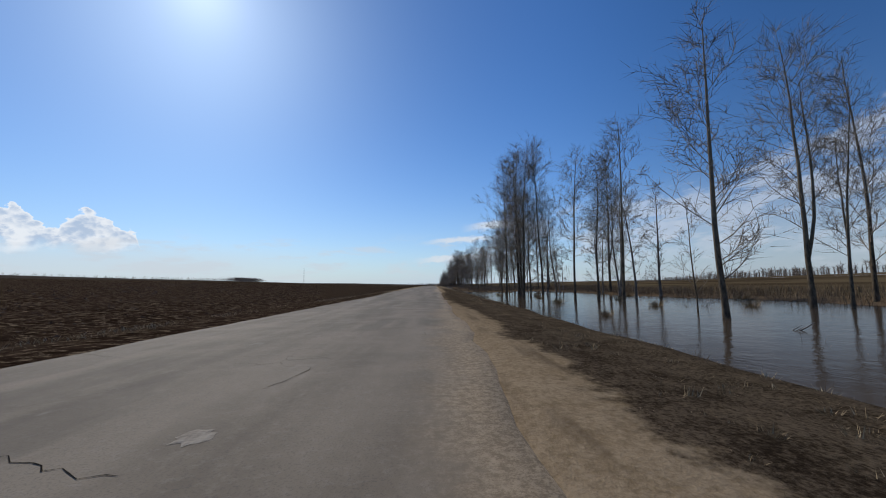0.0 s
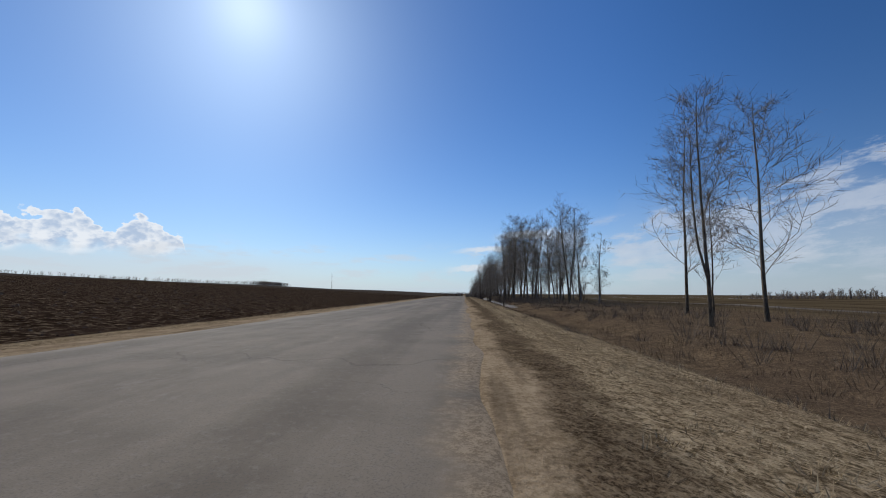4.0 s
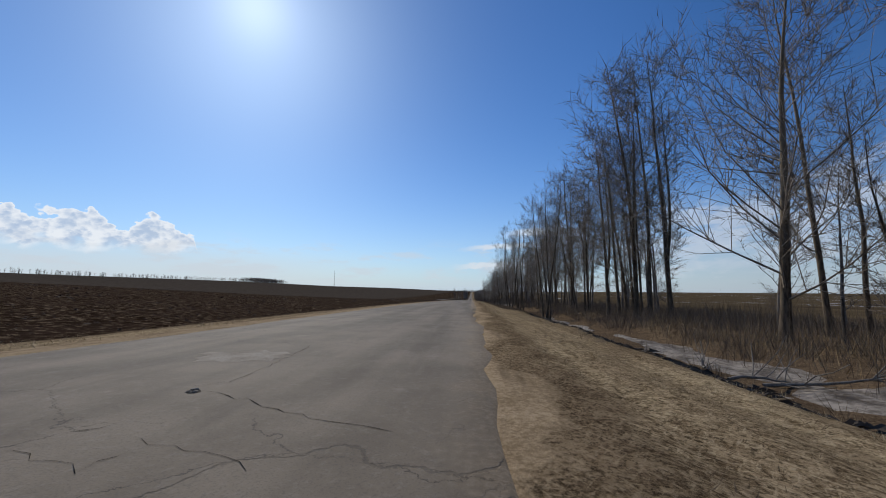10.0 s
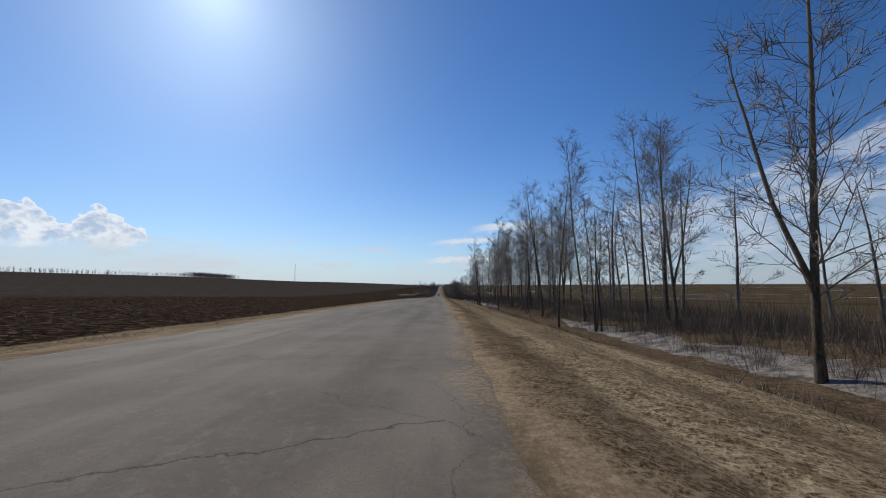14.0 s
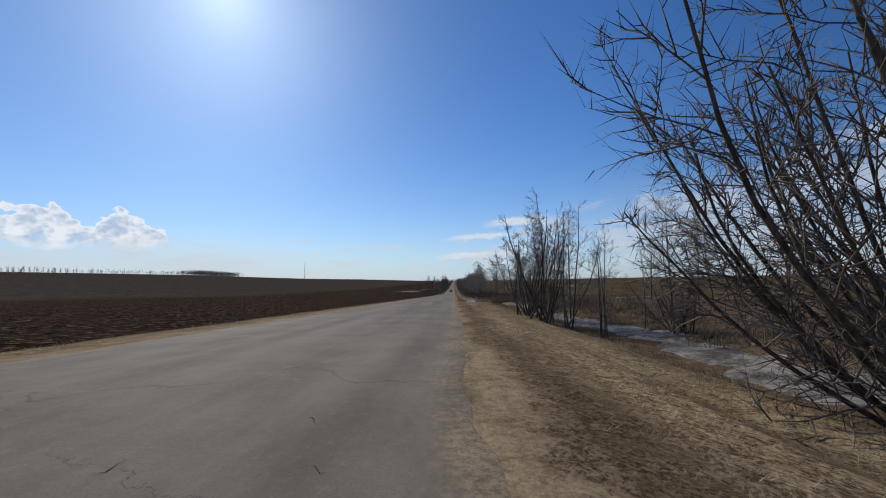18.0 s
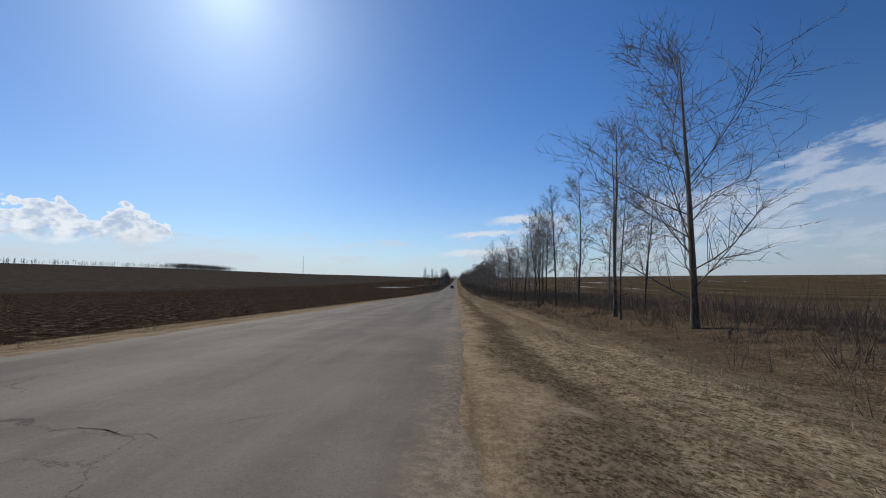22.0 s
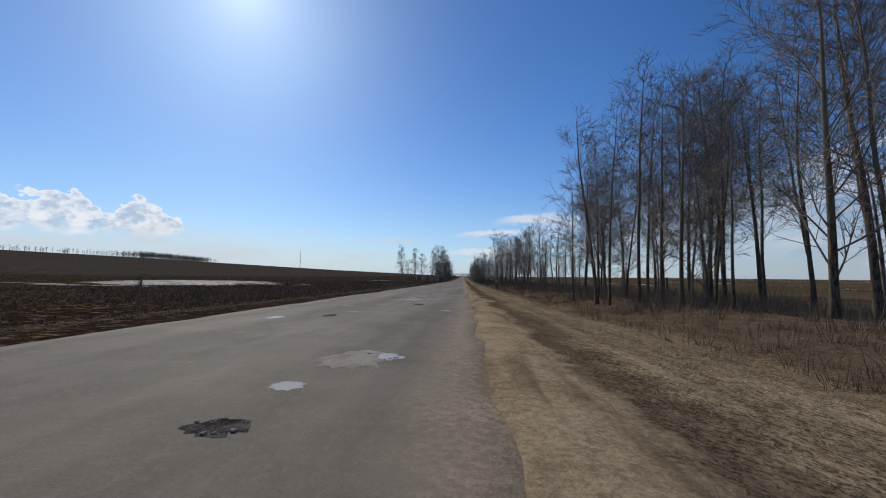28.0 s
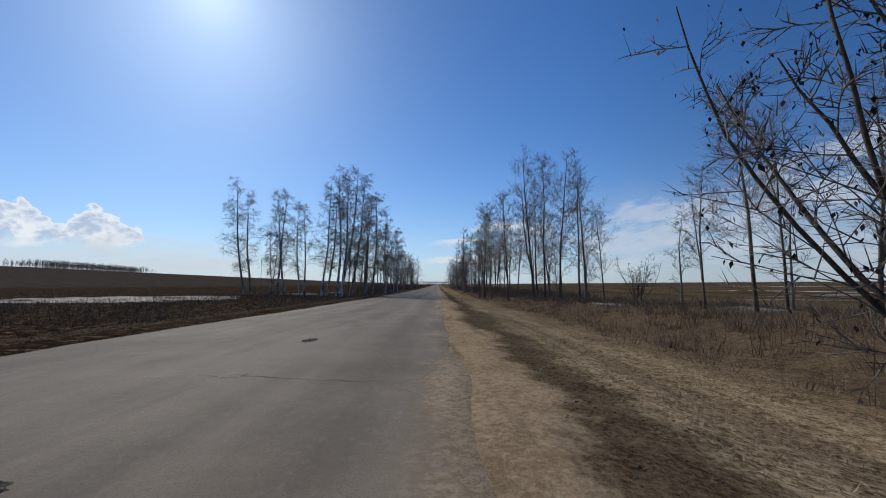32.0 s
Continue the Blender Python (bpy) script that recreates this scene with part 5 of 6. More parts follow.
def hole(kind, x, y, w, l):
    """A pale worn patch, a crumbled pothole or a puddle in the asphalt."""
    bm = bmesh.new()
    n = 22
    z = 0.002
    rim = [bm.verts.new((px, py, float(road_top(px, py)) + z)) for px, py, _ in blob(x, y, w, l, n, 0.30 if kind != "puddle" else 0.16, 0)]
    mid = [bm.verts.new((x + (v.co.x - x) * 0.75, y + (v.co.y - y) * 0.75, float(road_top(x, y)) + (z + 0.003))) for v in rim]
    top = bm.verts.new((x, y, float(road_top(x, y)) + z + 0.004))
    for i in range(n):
        j = (i + 1) % n
        bm.faces.new((rim[i], rim[j], mid[j], mid[i]))
        bm.faces.new((mid[i], mid[j], top))
    mat = {"patch": M_PATCH, "pothole": M_POTHOLE, "puddle": M_PUDDLE}[kind]
    label = {"patch": "pale worn patch in the asphalt", "pothole": "crumbled dark pothole", "puddle": "shallow puddle in a pothole"}[kind]
    part(kind, bm, mat, road, label)
    if kind == "pothole" or (kind == "puddle" and w > 0.6):
        bm = bmesh.new()
        for i in range(9):
            a = dmg.uniform(0, 6.283)
            px, py = x + math.cos(a) * w * 0.5 * dmg.uniform(0.5, 1.1), y + math.sin(a) * l * 0.5 * dmg.uniform(0.5, 1.1)
            s = dmg.uniform(0.008, 0.026)
            g = bmesh.ops.create_icosphere(bm, subdivisions=1, radius=s)["verts"]
            for v in g:
                v.co = Vector((v.co.x * dmg.uniform(0.7, 1.3) + px, v.co.y * dmg.uniform(0.7, 1.3) + py, v.co.z * 0.6 + float(road_top(px, py)) + s * 0.3 + 0.002))
        part("rubble", bm, M_PATCH, road)


crack((-3.53, 2.63), (-3.14, 2.48), (-2.85, 2.37), (-2.59, 2.25), (-2.26, 2.22))
crack((-2.23, 3.99), (-2.14, 4.29), (-2.09, 4.92))
crack((-1.98, 32.04), (-1.98, 32.23), (-1.96, 32.51))
crack((-1.42, 32.95), (-1.30, 33.21), (-0.86, 33.05))
crack((-1.32, 34.84), (-0.80, 34.65), (-0.19, 34.54))
crack((-0.60, 31.94), (-0.45, 32.05), (-0.23, 32.11))
crack((-0.77, 32.60), (-0.31, 32.62), (0.05, 32.47))
crack((-0.82, 91.93), (-0.79, 92.31), (-0.68, 92.67), (-0.65, 94.09), (-0.37, 97.76))
crack((-0.69, 92.04), (-0.63, 92.78), (-0.44, 93.17))
crack((-2.22, 181.15), (-1.65, 180.97), (-1.24, 180.76), (-0.88, 180.67))
crack((-3.03, 181.07), (-2.99, 181.38), (-3.14, 182.11))
crack((-2.82, 183.36), (-2.77, 183.83))
crack((-3.18, 209.86), (-2.52, 209.77), (-1.73, 209.58))
crack((-0.85, 208.28), (-0.55, 208.21), (-0.33, 208.61))
crack((-2.11, 208.95), (-1.42, 208.65))
crack((-3.55, 210.74), (-1.82, 210.44))
crack((-1.11, 209.36), (-0.55, 209.05))
crack((-4.58, 234.87), (-3.85, 234.45), (-3.27, 234.21))
crack((-2.67, 233.54), (-2.32, 233.46), (-2.02, 233.50))
crack((-2.34, 232.70), (-2.47, 232.86), (-2.08, 232.75))
crack((-4.99, 234.86), (-4.42, 234.78))
crack((-3.92, 257.17), (-3.37, 257.02), (-2.64, 256.68), (-1.98, 256.30), (-1.49, 256.11), (-0.85, 255.88), (-0.31, 255.78))
crack((-4.41, 257.92), (-3.76, 257.90))
crack((-2.25, 257.24), (-1.47, 256.94), (-0.96, 256.86))
crack((-3.22, 257.50), (-2.77, 257.35))
crack((-2.92, 280.75), (-2.44, 280.62), (-1.34, 280.09), (-0.63, 279.87))
crack((-3.06, 280.92), (-2.80, 281.18), (-2.80, 281.85), (-3.15, 284.25))
crack((-2.92, 279.55), (-2.77, 279.71))
crack((-2.30, 279.46), (-1.86, 279.38), (-1.33, 279.12))
crack((-2.93, 279.24), (-2.26, 279.00), (-2.23, 279.31))
crack((-1.80, 303.84), (-1.28, 303.71), (-0.81, 303.52), (-0.37, 303.44))
crack((-4.07, 305.98), (-3.37, 305.58), (-2.99, 305.48))
crack((-2.40, 303.28), (-2.34, 303.75), (-2.07, 303.84))
crack((-4.29, 309.93), (-3.03, 309.27), (-2.35, 310.57))
crack((-2.93, 304.32), (-2.47, 304.20))
crack((-0.72, 329.98), (-0.38, 329.99), (-0.01, 329.90))
crack((-4.10, 330.42), (-3.61, 330.30), (-2.93, 330.09), (-2.28, 329.85))
crack((-3.77, 329.45), (-3.57, 329.60), (-3.58, 329.97))
crack((-3.19, 329.16), (-2.69, 329.06), (-2.13, 328.91), (-1.73, 328.80))
crack((-0.78, 332.19), (-0.34, 332.08))
crack((-2.48, 358.97), (-2.27, 359.30))
crack((-4.05, 357.02), (-3.19, 356.92))
crack((-3.54, 355.78), (-3.28, 355.75))
crack((-4.41, 357.28), (-4.12, 357.17))
crack((-3.28, 441.56), (-2.76, 441.39), (-2.19, 441.16))
crack((-1.98, 441.04), (-1.57, 440.92), (-1.33, 440.85), (-1.05, 440.74))
crack((-4.35, 443.37), (-3.43, 443.00), (-2.89, 443.04), (-1.70, 442.68))
crack((-5.10, 443.30), (-4.31, 442.87), (-2.72, 442.14))
crack((-4.22, 471.82), (-3.80, 471.96), (-3.86, 472.51))
crack((-2.19, 472.39), (-1.54, 472.19))
crack((-2.42, 470.69), (-2.04, 470.54))
crack((-1.22, 500.52), (-1.11, 500.36), (-1.03, 500.42))
crack((-2.06, 499.45), (-2.03, 499.63))
crack((-0.91, 499.60), (-0.72, 499.52))
crack((-1.03, 526.49), (-0.88, 526.70), (-0.83, 526.83), (-0.44, 526.78), (-0.19, 526.84))
crack((-0.91, 527.39), (-0.98, 527.83), (-0.76, 528.10))
crack((-0.62, 548.69), (-0.59, 548.93), (-0.61, 549.09))
crack((-0.65, 549.41), (-0.63, 549.76), (-0.57, 550.35))
crack((-0.96, 548.58), (-0.89, 548.74))
crack((-4.12, 550.14), (-3.54, 549.94), (-2.91, 549.62))
crack((-4.86, 551.61), (-3.97, 551.39))
crack((-5.53, 577.58), (-4.18, 576.92), (-2.68, 576.33), (-1.49, 576.01), (-0.45, 575.76))
crack((-2.92, 573.85), (-2.41, 573.69), (-1.84, 573.45), (-1.32, 573.28), (-1.01, 573.16), (-0.52, 573.05))
crack((-1.28, 574.91), (-0.24, 574.53))
crack((-2.81, 604.31), (-2.44, 604.33), (-1.94, 604.17))
crack((-0.23, 636.40), (-0.23, 636.85), (-0.21, 637.31), (-0.25, 637.85))
crack((-1.12, 636.70), (-1.14, 636.93), (-1.11, 637.56))
crack((-1.03, 637.85), (-0.80, 638.64), (-0.63, 639.53))
crack((-0.62, 670.89), (-0.59, 671.19), (-0.54, 671.71), (-0.63, 672.72), (-0.57, 676.92), (-0.59, 680.93))
crack((-1.61, 671.05), (-1.39, 671.13), (-1.20, 671.30))
crack((-2.00, 670.87), (-1.76, 670.70), (-1.55, 670.62))
crack((-0.47, 670.66), (-0.42, 671.11))
crack((-4.55, 779.73), (-3.76, 779.49), (-3.22, 779.28))
crack((-3.51, 779.84), (-2.63, 779.50), (-1.84, 779.25), (-1.05, 779.05))
crack((-2.85, 778.32), (-2.33, 778.09))
crack((-4.17, 850.98), (-3.12, 850.47), (-2.49, 850.32))
crack((-2.40, 884.19), (-2.23, 884.41))
crack((0.00, 917.22), (0.00, 916.91), (0.05, 916.79))
crack((-4.73, 920.00), (-4.47, 920.50))
crack((-0.09, 917.62), (0.12, 917.30), (0.31, 917.13))
crack((-3.36, 955.25), (-2.51, 955.42), (-1.47, 955.22), (-0.73, 955.16))
crack((-0.55, 954.85), (-0.30, 954.75))
crack((-2.07, 961.65), (-1.44, 961.79))
hole("patch", -2.19, 2.75, 0.26, 0.28)
hole("patch", -2.59, 182.19, 0.51, 0.39)
hole("patch", -2.67, 181.36, 0.69, 0.30)
hole("patch", -4.05, 210.57, 0.75, 0.51)
hole("patch", -3.76, 211.44, 0.81, 0.71)
hole("patch", -4.03, 213.29, 0.32, 0.48)
hole("patch", -3.75, 282.83, 1.45, 1.08)
hole("patch", -2.45, 257.53, 0.22, 0.21)
hole("patch", -2.17, 359.99, 0.31, 0.64)
hole("patch", -0.55, 778.11, 1.00, 0.57)
hole("patch", -1.57, 816.65, 0.85, 1.14)
hole("patch", -1.82, 851.19, 0.49, 0.69)
hole("patch", -0.24, 882.70, 0.43, 0.41)
hole("patch", -2.44, 955.42, 0.28, 0.31)
hole("patch", -3.66, 332.44, 0.66, 1.01)
hole("patch", -4.21, 920.51, 1.40, 0.75)
hole("patch", -0.21, 32.29, 0.40, 0.66)
hole("patch", -1.97, 32.18, 0.27, 0.34)
hole("patch", -2.85, 443.88, 0.44, 0.29)
hole("pothole", -1.82, 814.38, 0.42, 0.31)
hole("pothole", -3.17, 304.01, 0.47, 0.22)
hole("pothole", 0.12, 304.62, 0.45, 0.55)
hole("pothole", -2.88, 280.73, 0.14, 0.16)
hole("pothole", -3.56, 919.83, 0.46, 0.44)
hole("pothole", -2.54, 958.39, 0.26, 0.58)
hole("pothole", -2.34, 952.87, 0.19, 0.15)
hole("pothole", -0.65, 32.36, 0.21, 0.27)
hole("pothole", -2.81, 37.92, 0.37, 0.53)
hole("pothole", -0.52, 333.51, 0.28, 0.32)
hole("pothole", 0.03, 917.02, 0.20, 0.27)
hole("pothole", -2.37, 257.38, 0.22, 0.19)
hole("pothole", -3.21, 305.53, 0.26, 0.18)
hole("pothole", -0.52, 208.22, 0.21, 0.15)
edge_rng = random.Random(19)
for i in range(16):
    y = 31.5 + i * 0.85
    hole("patch" if i % 3 else "pothole", -0.9 + edge_rng.uniform(-0.7, 1.0), y + edge_rng.uniform(-0.3, 0.3), edge_rng.uniform(0.18, 0.55), edge_rng.uniform(0.2, 0.6))
for i in range(12):
    hole("patch", edge_rng.uniform(-4.6, -2.6), 208.6 + i * 0.5 + edge_rng.uniform(-0.2, 0.2), edge_rng.uniform(0.2, 0.5), edge_rng.uniform(0.15, 0.4))
for i in range(9):
    hole("pothole" if i % 2 else "patch", edge_rng.uniform(-0.9, 0.2), 916.4 + i * 0.22, edge_rng.uniform(0.12, 0.28), edge_rng.uniform(0.12, 0.3))
for i in range(14):
    hole("patch" if i % 4 else "pothole", edge_rng.uniform(-5.2, -0.6), 822 + i * 1.3, edge_rng.uniform(0.2, 0.6), edge_rng.uniform(0.25, 0.7))
for x, y, wd, ln in ((-2.6, 830.6, 1.1, 0.8), (-1.7, 831.2, 0.6, 0.5), (-2.9, 833.0, 0.5, 0.5), (-2.5, 834.2, 0.45, 0.4), (-0.9, 833.4, 0.5, 0.6)):
    hole("puddle", x, y, wd, ln)
hole("puddle", -1.80, 815.40, 0.32, 0.30)
hole("puddle", -1.28, 816.86, 0.68, 0.52)
hole("puddle", -3.94, 885.41, 0.46, 0.45)
hole("puddle", -0.85, 885.16, 0.69, 0.73)
hole("puddle", -3.63, 886.25, 0.23, 0.28)
hole("puddle", -0.01, 891.38, 0.55, 1.17)
hole("puddle", 0.04, 888.01, 0.45, 0.48)
hole("puddle", -3.19, 852.66, 0.37, 0.54)
hole("puddle", -4.93, 821.35, 0.38, 0.65)


# ---------------------------------------------------------------- grass, weeds and clods
def soup(name, tris, material, label, category):
    """A mesh of loose triangles (n x 3 x 3), one island each unless they share corners."""
    v = np.ascontiguousarray(tris.reshape(-1, 3), dtype=np.float32)
    me = bpy.data.meshes.new(name)
    n = len(tris)
    me.vertices.add(3 * n)
    me.vertices.foreach_set("co", v.ravel())
    me.loops.add(3 * n)
    me.loops.foreach_set("vertex_index", np.arange(3 * n, dtype=np.int32))
    me.polygons.add(n)
    me.polygons.foreach_set("loop_start", np.arange(0, 3 * n, 3, dtype=np.int32))
    me.materials.append(material)
    me.update(calc_edges=True)
    return tagged(new(name, me), label, category, kind="stuff")


def blades(name, label, material, seed, count, xs, ys, tall, wide, keep=None, flat=0.6):
    """Single dry blades and stalks strewn over a strip; keep(x, y) gives the chance that one grows there."""
    rng = np.random.RandomState(seed)
    x, y = rng.uniform(*xs, count), rng.uniform(*ys, count)
    if keep is not None:
        ok = rng.rand(count) < keep(x, y)
        x, y = x[ok], y[ok]
    n = len(x)
    z = land(x, y) - 0.02
    a = rng.uniform(0, 6.283, n)
    h = rng.uniform(*tall, n)
    lean = h * flat * rng.uniform(0.2, 1.4, n)
    b = rng.uniform(0, 6.283, n)
    wv = rng.uniform(*wide, n)
    p = np.stack([x, y, z], -1)
    off = np.stack([np.cos(a) * wv, np.sin(a) * wv, a * 0], -1)
    tip = p + np.stack([np.cos(b) * lean, np.sin(b) * lean, h], -1)
    return soup(name, np.stack([p - off, p + off, tip], 1), material, label, "grass")


def tufts(name, label, material, seed, count, each, xs, ys, tall, wide, radius, keep=None, splay=0.7):
    """Clumps of blades that fan out from one foot."""
    rng = np.random.RandomState(seed)
    x, y = rng.uniform(*xs, count), rng.uniform(*ys, count)
    if keep is not None:
        ok = rng.rand(count) < keep(x, y)
        x, y = x[ok], y[ok]
    size = rng.uniform(0.5, 1.0, len(x)) ** 1.3
    x, y, size = np.repeat(x, each), np.repeat(y, each), np.repeat(size, each)
    n = len(x)
    a, q = rng.uniform(0, 6.283, n), rng.rand(n) ** 0.6
    px, py = x + np.cos(a) * q * radius * size, y + np.sin(a) * q * radius * size
    p = np.stack([px, py, land(px, py) - 0.03], -1)
    h = rng.uniform(*tall, n) * size * (1.1 - 0.4 * q)
    b = a + rng.normal(0, 0.7, n)
    tip = p + np.stack([np.cos(b) * h * splay * q, np.sin(b) * h * splay * q, h], -1)
    c = rng.uniform(0, 6.283, n)
    off = np.stack([np.cos(c), np.sin(c), c * 0], -1) * rng.uniform(*wide, n)[:, None]
    return soup(name, np.stack([p - off, p + off, tip], 1), material, label, "grass")


def clods(seed, count, xs, ys, size, material=None, label="rough clods of dark ploughed soil"):
    rng = np.random.RandomState(seed)
    x, y = rng.uniform(*xs, count), rng.uniform(*ys, count)
    s = rng.uniform(*size, count) * rng.uniform(0.5, 1.0, count)
    c = np.stack([x, y, land(x, y) + s * 0.15], -1)
    ang = rng.uniform(0, 6.283, count)
    ring = [c + np.stack([np.cos(ang + k) * s * 1.7, np.sin(ang + k) * s * 0.8, -s * 0.35], -1) for k in (0.0, 2.0, 4.1)]
    top = c + np.stack([rng.normal(0, 0.3, count) * s, rng.normal(0, 0.3, count) * s, s * rng.uniform(0.1, 0.4, count)], -1)
    return soup("soil_clods", np.concatenate([np.stack([ring[i], ring[(i + 1) % 3], top], 1) for i in range(3)]), material or M_CLOD, label, "soil")


def patchy(scale, lo, hi, seed=0.0):
    return lambda x, y: smooth(wave(x + seed, y * 0.6, scale) + 0.5 * wave(x * 2 + seed, y, scale * 0.4), lo, hi)


M_SCRUB = blade_material("scrub_twigs", (0.085, 0.062, 0.043), (0.26, 0.195, 0.135), (0.15, 0.112, 0.077))
M_UNDER = blade_material("bramble_stems", (0.065, 0.047, 0.034), (0.19, 0.14, 0.098), (0.12, 0.085, 0.06))
no_track = lambda f: (lambda x, y: f(x, y) * (1 - 0.9 * between(y, 552.9, 558.6, 1.5)))
verge_thick = no_track(lambda x, y: patchy(1.1, -0.2, 0.3)(x, y) * (0.25 + 0.75 * smooth(x, 1.3, 2.4)) * (1 - 0.6 * (1 - smooth(y, 43.1, 87.6))))
tufts("verge_grass", "flattened tufts of pale dead grass on the roadside verge", M_GRASS, 21, 52000, 13, (1.1, 5.2), (-6, 1016.2), (0.05, 0.16), (0.003, 0.0068), 0.13, verge_thick, 1.5)
tufts("verge_weeds", "low brown dead weeds mixed into the verge grass", M_BRUSH, 22, 26000, 9, (1.0, 5.6), (-6, 1016.2), (0.03, 0.12), (0.0025, 0.006), 0.12, no_track(patchy(0.9, -0.2, 0.3, 33)), 1.6)
dry = lambda x, y: patchy(1.5, -0.4, 0.2, 9)(x, y) * (1 - between(y, -60, 69.8, 1) * between(x, 5.6, 29, 0.5)) * (1 - between(y, 201.0, 215.0, 1) * between(x, 10, 14.5, .5)) * (1 - 0.93 * between(x, 5.6, 7.5, 0.3) * smooth(y, 131.8, 175.4) * (1 - smooth(y, 579.1, 594.9)))
thicket = lambda x, y: patchy(3.0, -0.25, 0.2, 15)(x, y) * np.maximum.reduce([between(y, 184.0, 228.0, 5), between(y, 271.7, 347.5, 8), between(y, 354.3, 497, 8), between(y, 640, 725, 6), 0.55 * between(y, 610, 640, 5), between(y, 829.0, 941.2, 6), between(y, 995.6, 1180, 8)])
damp_ditch = lambda x, y: np.where((x > 5.4) & (x < 8.0), np.maximum(dry(x, y), 0.10), dry(x, y))
tufts("dead_weeds", "brown dead weeds and stalks under the trees", M_BRUSH, 23, 36000, 11, (4.9, 12), (-6, 1036.8), (0.18, 0.55), (0.003, 0.008), 0.22, damp_ditch)
tufts("dead_weeds", "rough brown dead weeds beside the narrow verge", M_BRUSH, 48, 3000, 14, (2.9, 6.5), (312, 362), (0.12, 0.42), (0.003, 0.007), 0.22, patchy(1.2, -0.3, 0.2, 91), 0.9)
late_meadow = lambda x, y: patchy(2.4, -0.45, 0.15, 41)(x, y) * smooth(y, 505, 530) * (1 - 0.95 * between(y, 549, 562, 2)) * (0.35 + 0.65 * smooth(x, 6.6, 8.2))
tufts("dead_weeds", "knee-high brown dead weeds on the rough meadow edge", M_BRUSH, 43, 13000, 14, (5.6, 15), (505, 1040), (0.35, 0.95), (0.004, 0.009), 0.35, late_meadow, 0.6)
scrub = lambda x, y: np.maximum(thicket(x, y), 0.55 * dry(x, y)) * (1 - between(y, 229.8, 271.7, 6)) * smooth(x, 6.5, 9.0)
tufts("scrub", "low brown leafless scrub between the trees", M_SCRUB, 37, 9500, 38, (6.6, 21), (72.0, 1120), (0.5, 1.6), (0.004, 0.010), 0.5, scrub, 0.9)
tufts("tall_grass", "tufts of pale dead grass along the ditch edge", M_GRASS, 38, 7000, 15, (3.3, 5.6), (30, 1029.9), (0.10, 0.30), (0.002, 0.005), 0.12, no_track(patchy(2.0, -0.3, 0.3, 60)), 1.0)
blades("dead_weeds", "brown dead weeds on the open meadow", M_BRUSH, 24, 70000, (16, 42), (72.0, 1036.8), (0.2, 0.6), (0.008, 0.02), patchy(4, -0.3, 0.3, 3), 0.5)
gold = lambda x, y: patchy(2.2, -0.25, 0.15, 77)(x, y) * np.maximum(between(y, 175.4, 347.5, 8) , between(y, 498.6, 511.3, 3))
blades("golden_reed", "golden dry reed grass beyond the ditch", M_REED, 25, 130000, (8.0, 24), (164.6, 516.5), (0.25, 0.7), (0.005, 0.013), gold, 0.6)
blades("golden_reed", "clump of tall dry reed beside the track", M_REED, 26, 3500, (5.5, 8.5), (549.7, 553.3), (0.5, 1.1), (0.006, 0.012), None, 0.35)
blades("verge_grass", "thin dead grass along the field edge", M_GRASS, 27, 60000, (-10.4, -8.5), (-6, 1036.8), (0.04, 0.16), (0.006, 0.012), patchy(1.4, -0.1, 0.35, 5), 1.0)
blades("dead_weeds", "dark dead weeds on the field edge", M_BRUSH, 28, 60000, (-34, -10.0), (793.0, 1036.8), (0.15, 0.5), (0.012, 0.026), patchy(2.5, -0.3, 0.3, 8), 0.6)
blades("undergrowth", "thicket of thin bare saplings and brambles under the trees", M_UNDER, 29, 260000, (7.2, 17), (175.4, 1180), (0.4, 1.9), (0.003, 0.0075), thicket, 0.45)
blades("undergrowth", "thicket of bare brambles at the edge of the birches", M_UNDER, 30, 12000, (-17, -10.5), (1016.2, 1180), (0.8, 2.6), (0.008, 0.016), patchy(3.0, -0.3, 0.2, 1), 0.3)
blades("dead_weeds", "dead rushes on the far shore of the meltwater", M_BRUSH, 35, 9000, (22, 42), (-6, 112), (0.4, 0.9), (0.012, 0.024), None, 0.4)
blades("dead_weeds", "brown dead rushes round the edge of the meltwater", M_BRUSH, 36, 26000, (6, 30), (-6, 112), (0.2, 0.7), (0.006, 0.014), lambda x, y: smooth(land(x, y) - road_z(y), -0.78, -0.66), 0.4)
tufts("dead_rushes", "brown dead rushes and drift standing in the meltwater", M_BRUSH, 47, 900, 26, (8, 29), (-4, 74), (0.45, 0.85), (0.006, 0.013), 0.45, patchy(3.0, -0.05, 0.3, 70), 0.8)
clods(31, 34000, (-24, -10.4), (-6, 1036.8), (0.03, 0.11))
clods(32, 17000, (-70, -24), (-6, 1119.0), (0.08, 0.22))
clods(33, 5000, (4.3, 5.2), (221.6, 309.6), (0.03, 0.14), M_EARTH, "crumbled earth along the edge of the ditch")
clods(39, 12000, (1.0, 2.1), (858.5, 1036.8), (0.006, 0.024), M_EARTH, "crumbled dark earth along the muddy shoulder")
clods(49, 9000, (-11.2, -8.6), (800, 1036), (0.025, 0.09), M_EARTH, "ridge of rough dark mud along the field edge")
clods(40, 5000, (0.6, 1.7), (236.9, 273.4), (0.006, 0.022), M_EARTH, "crumbled dark earth along the muddy shoulder")


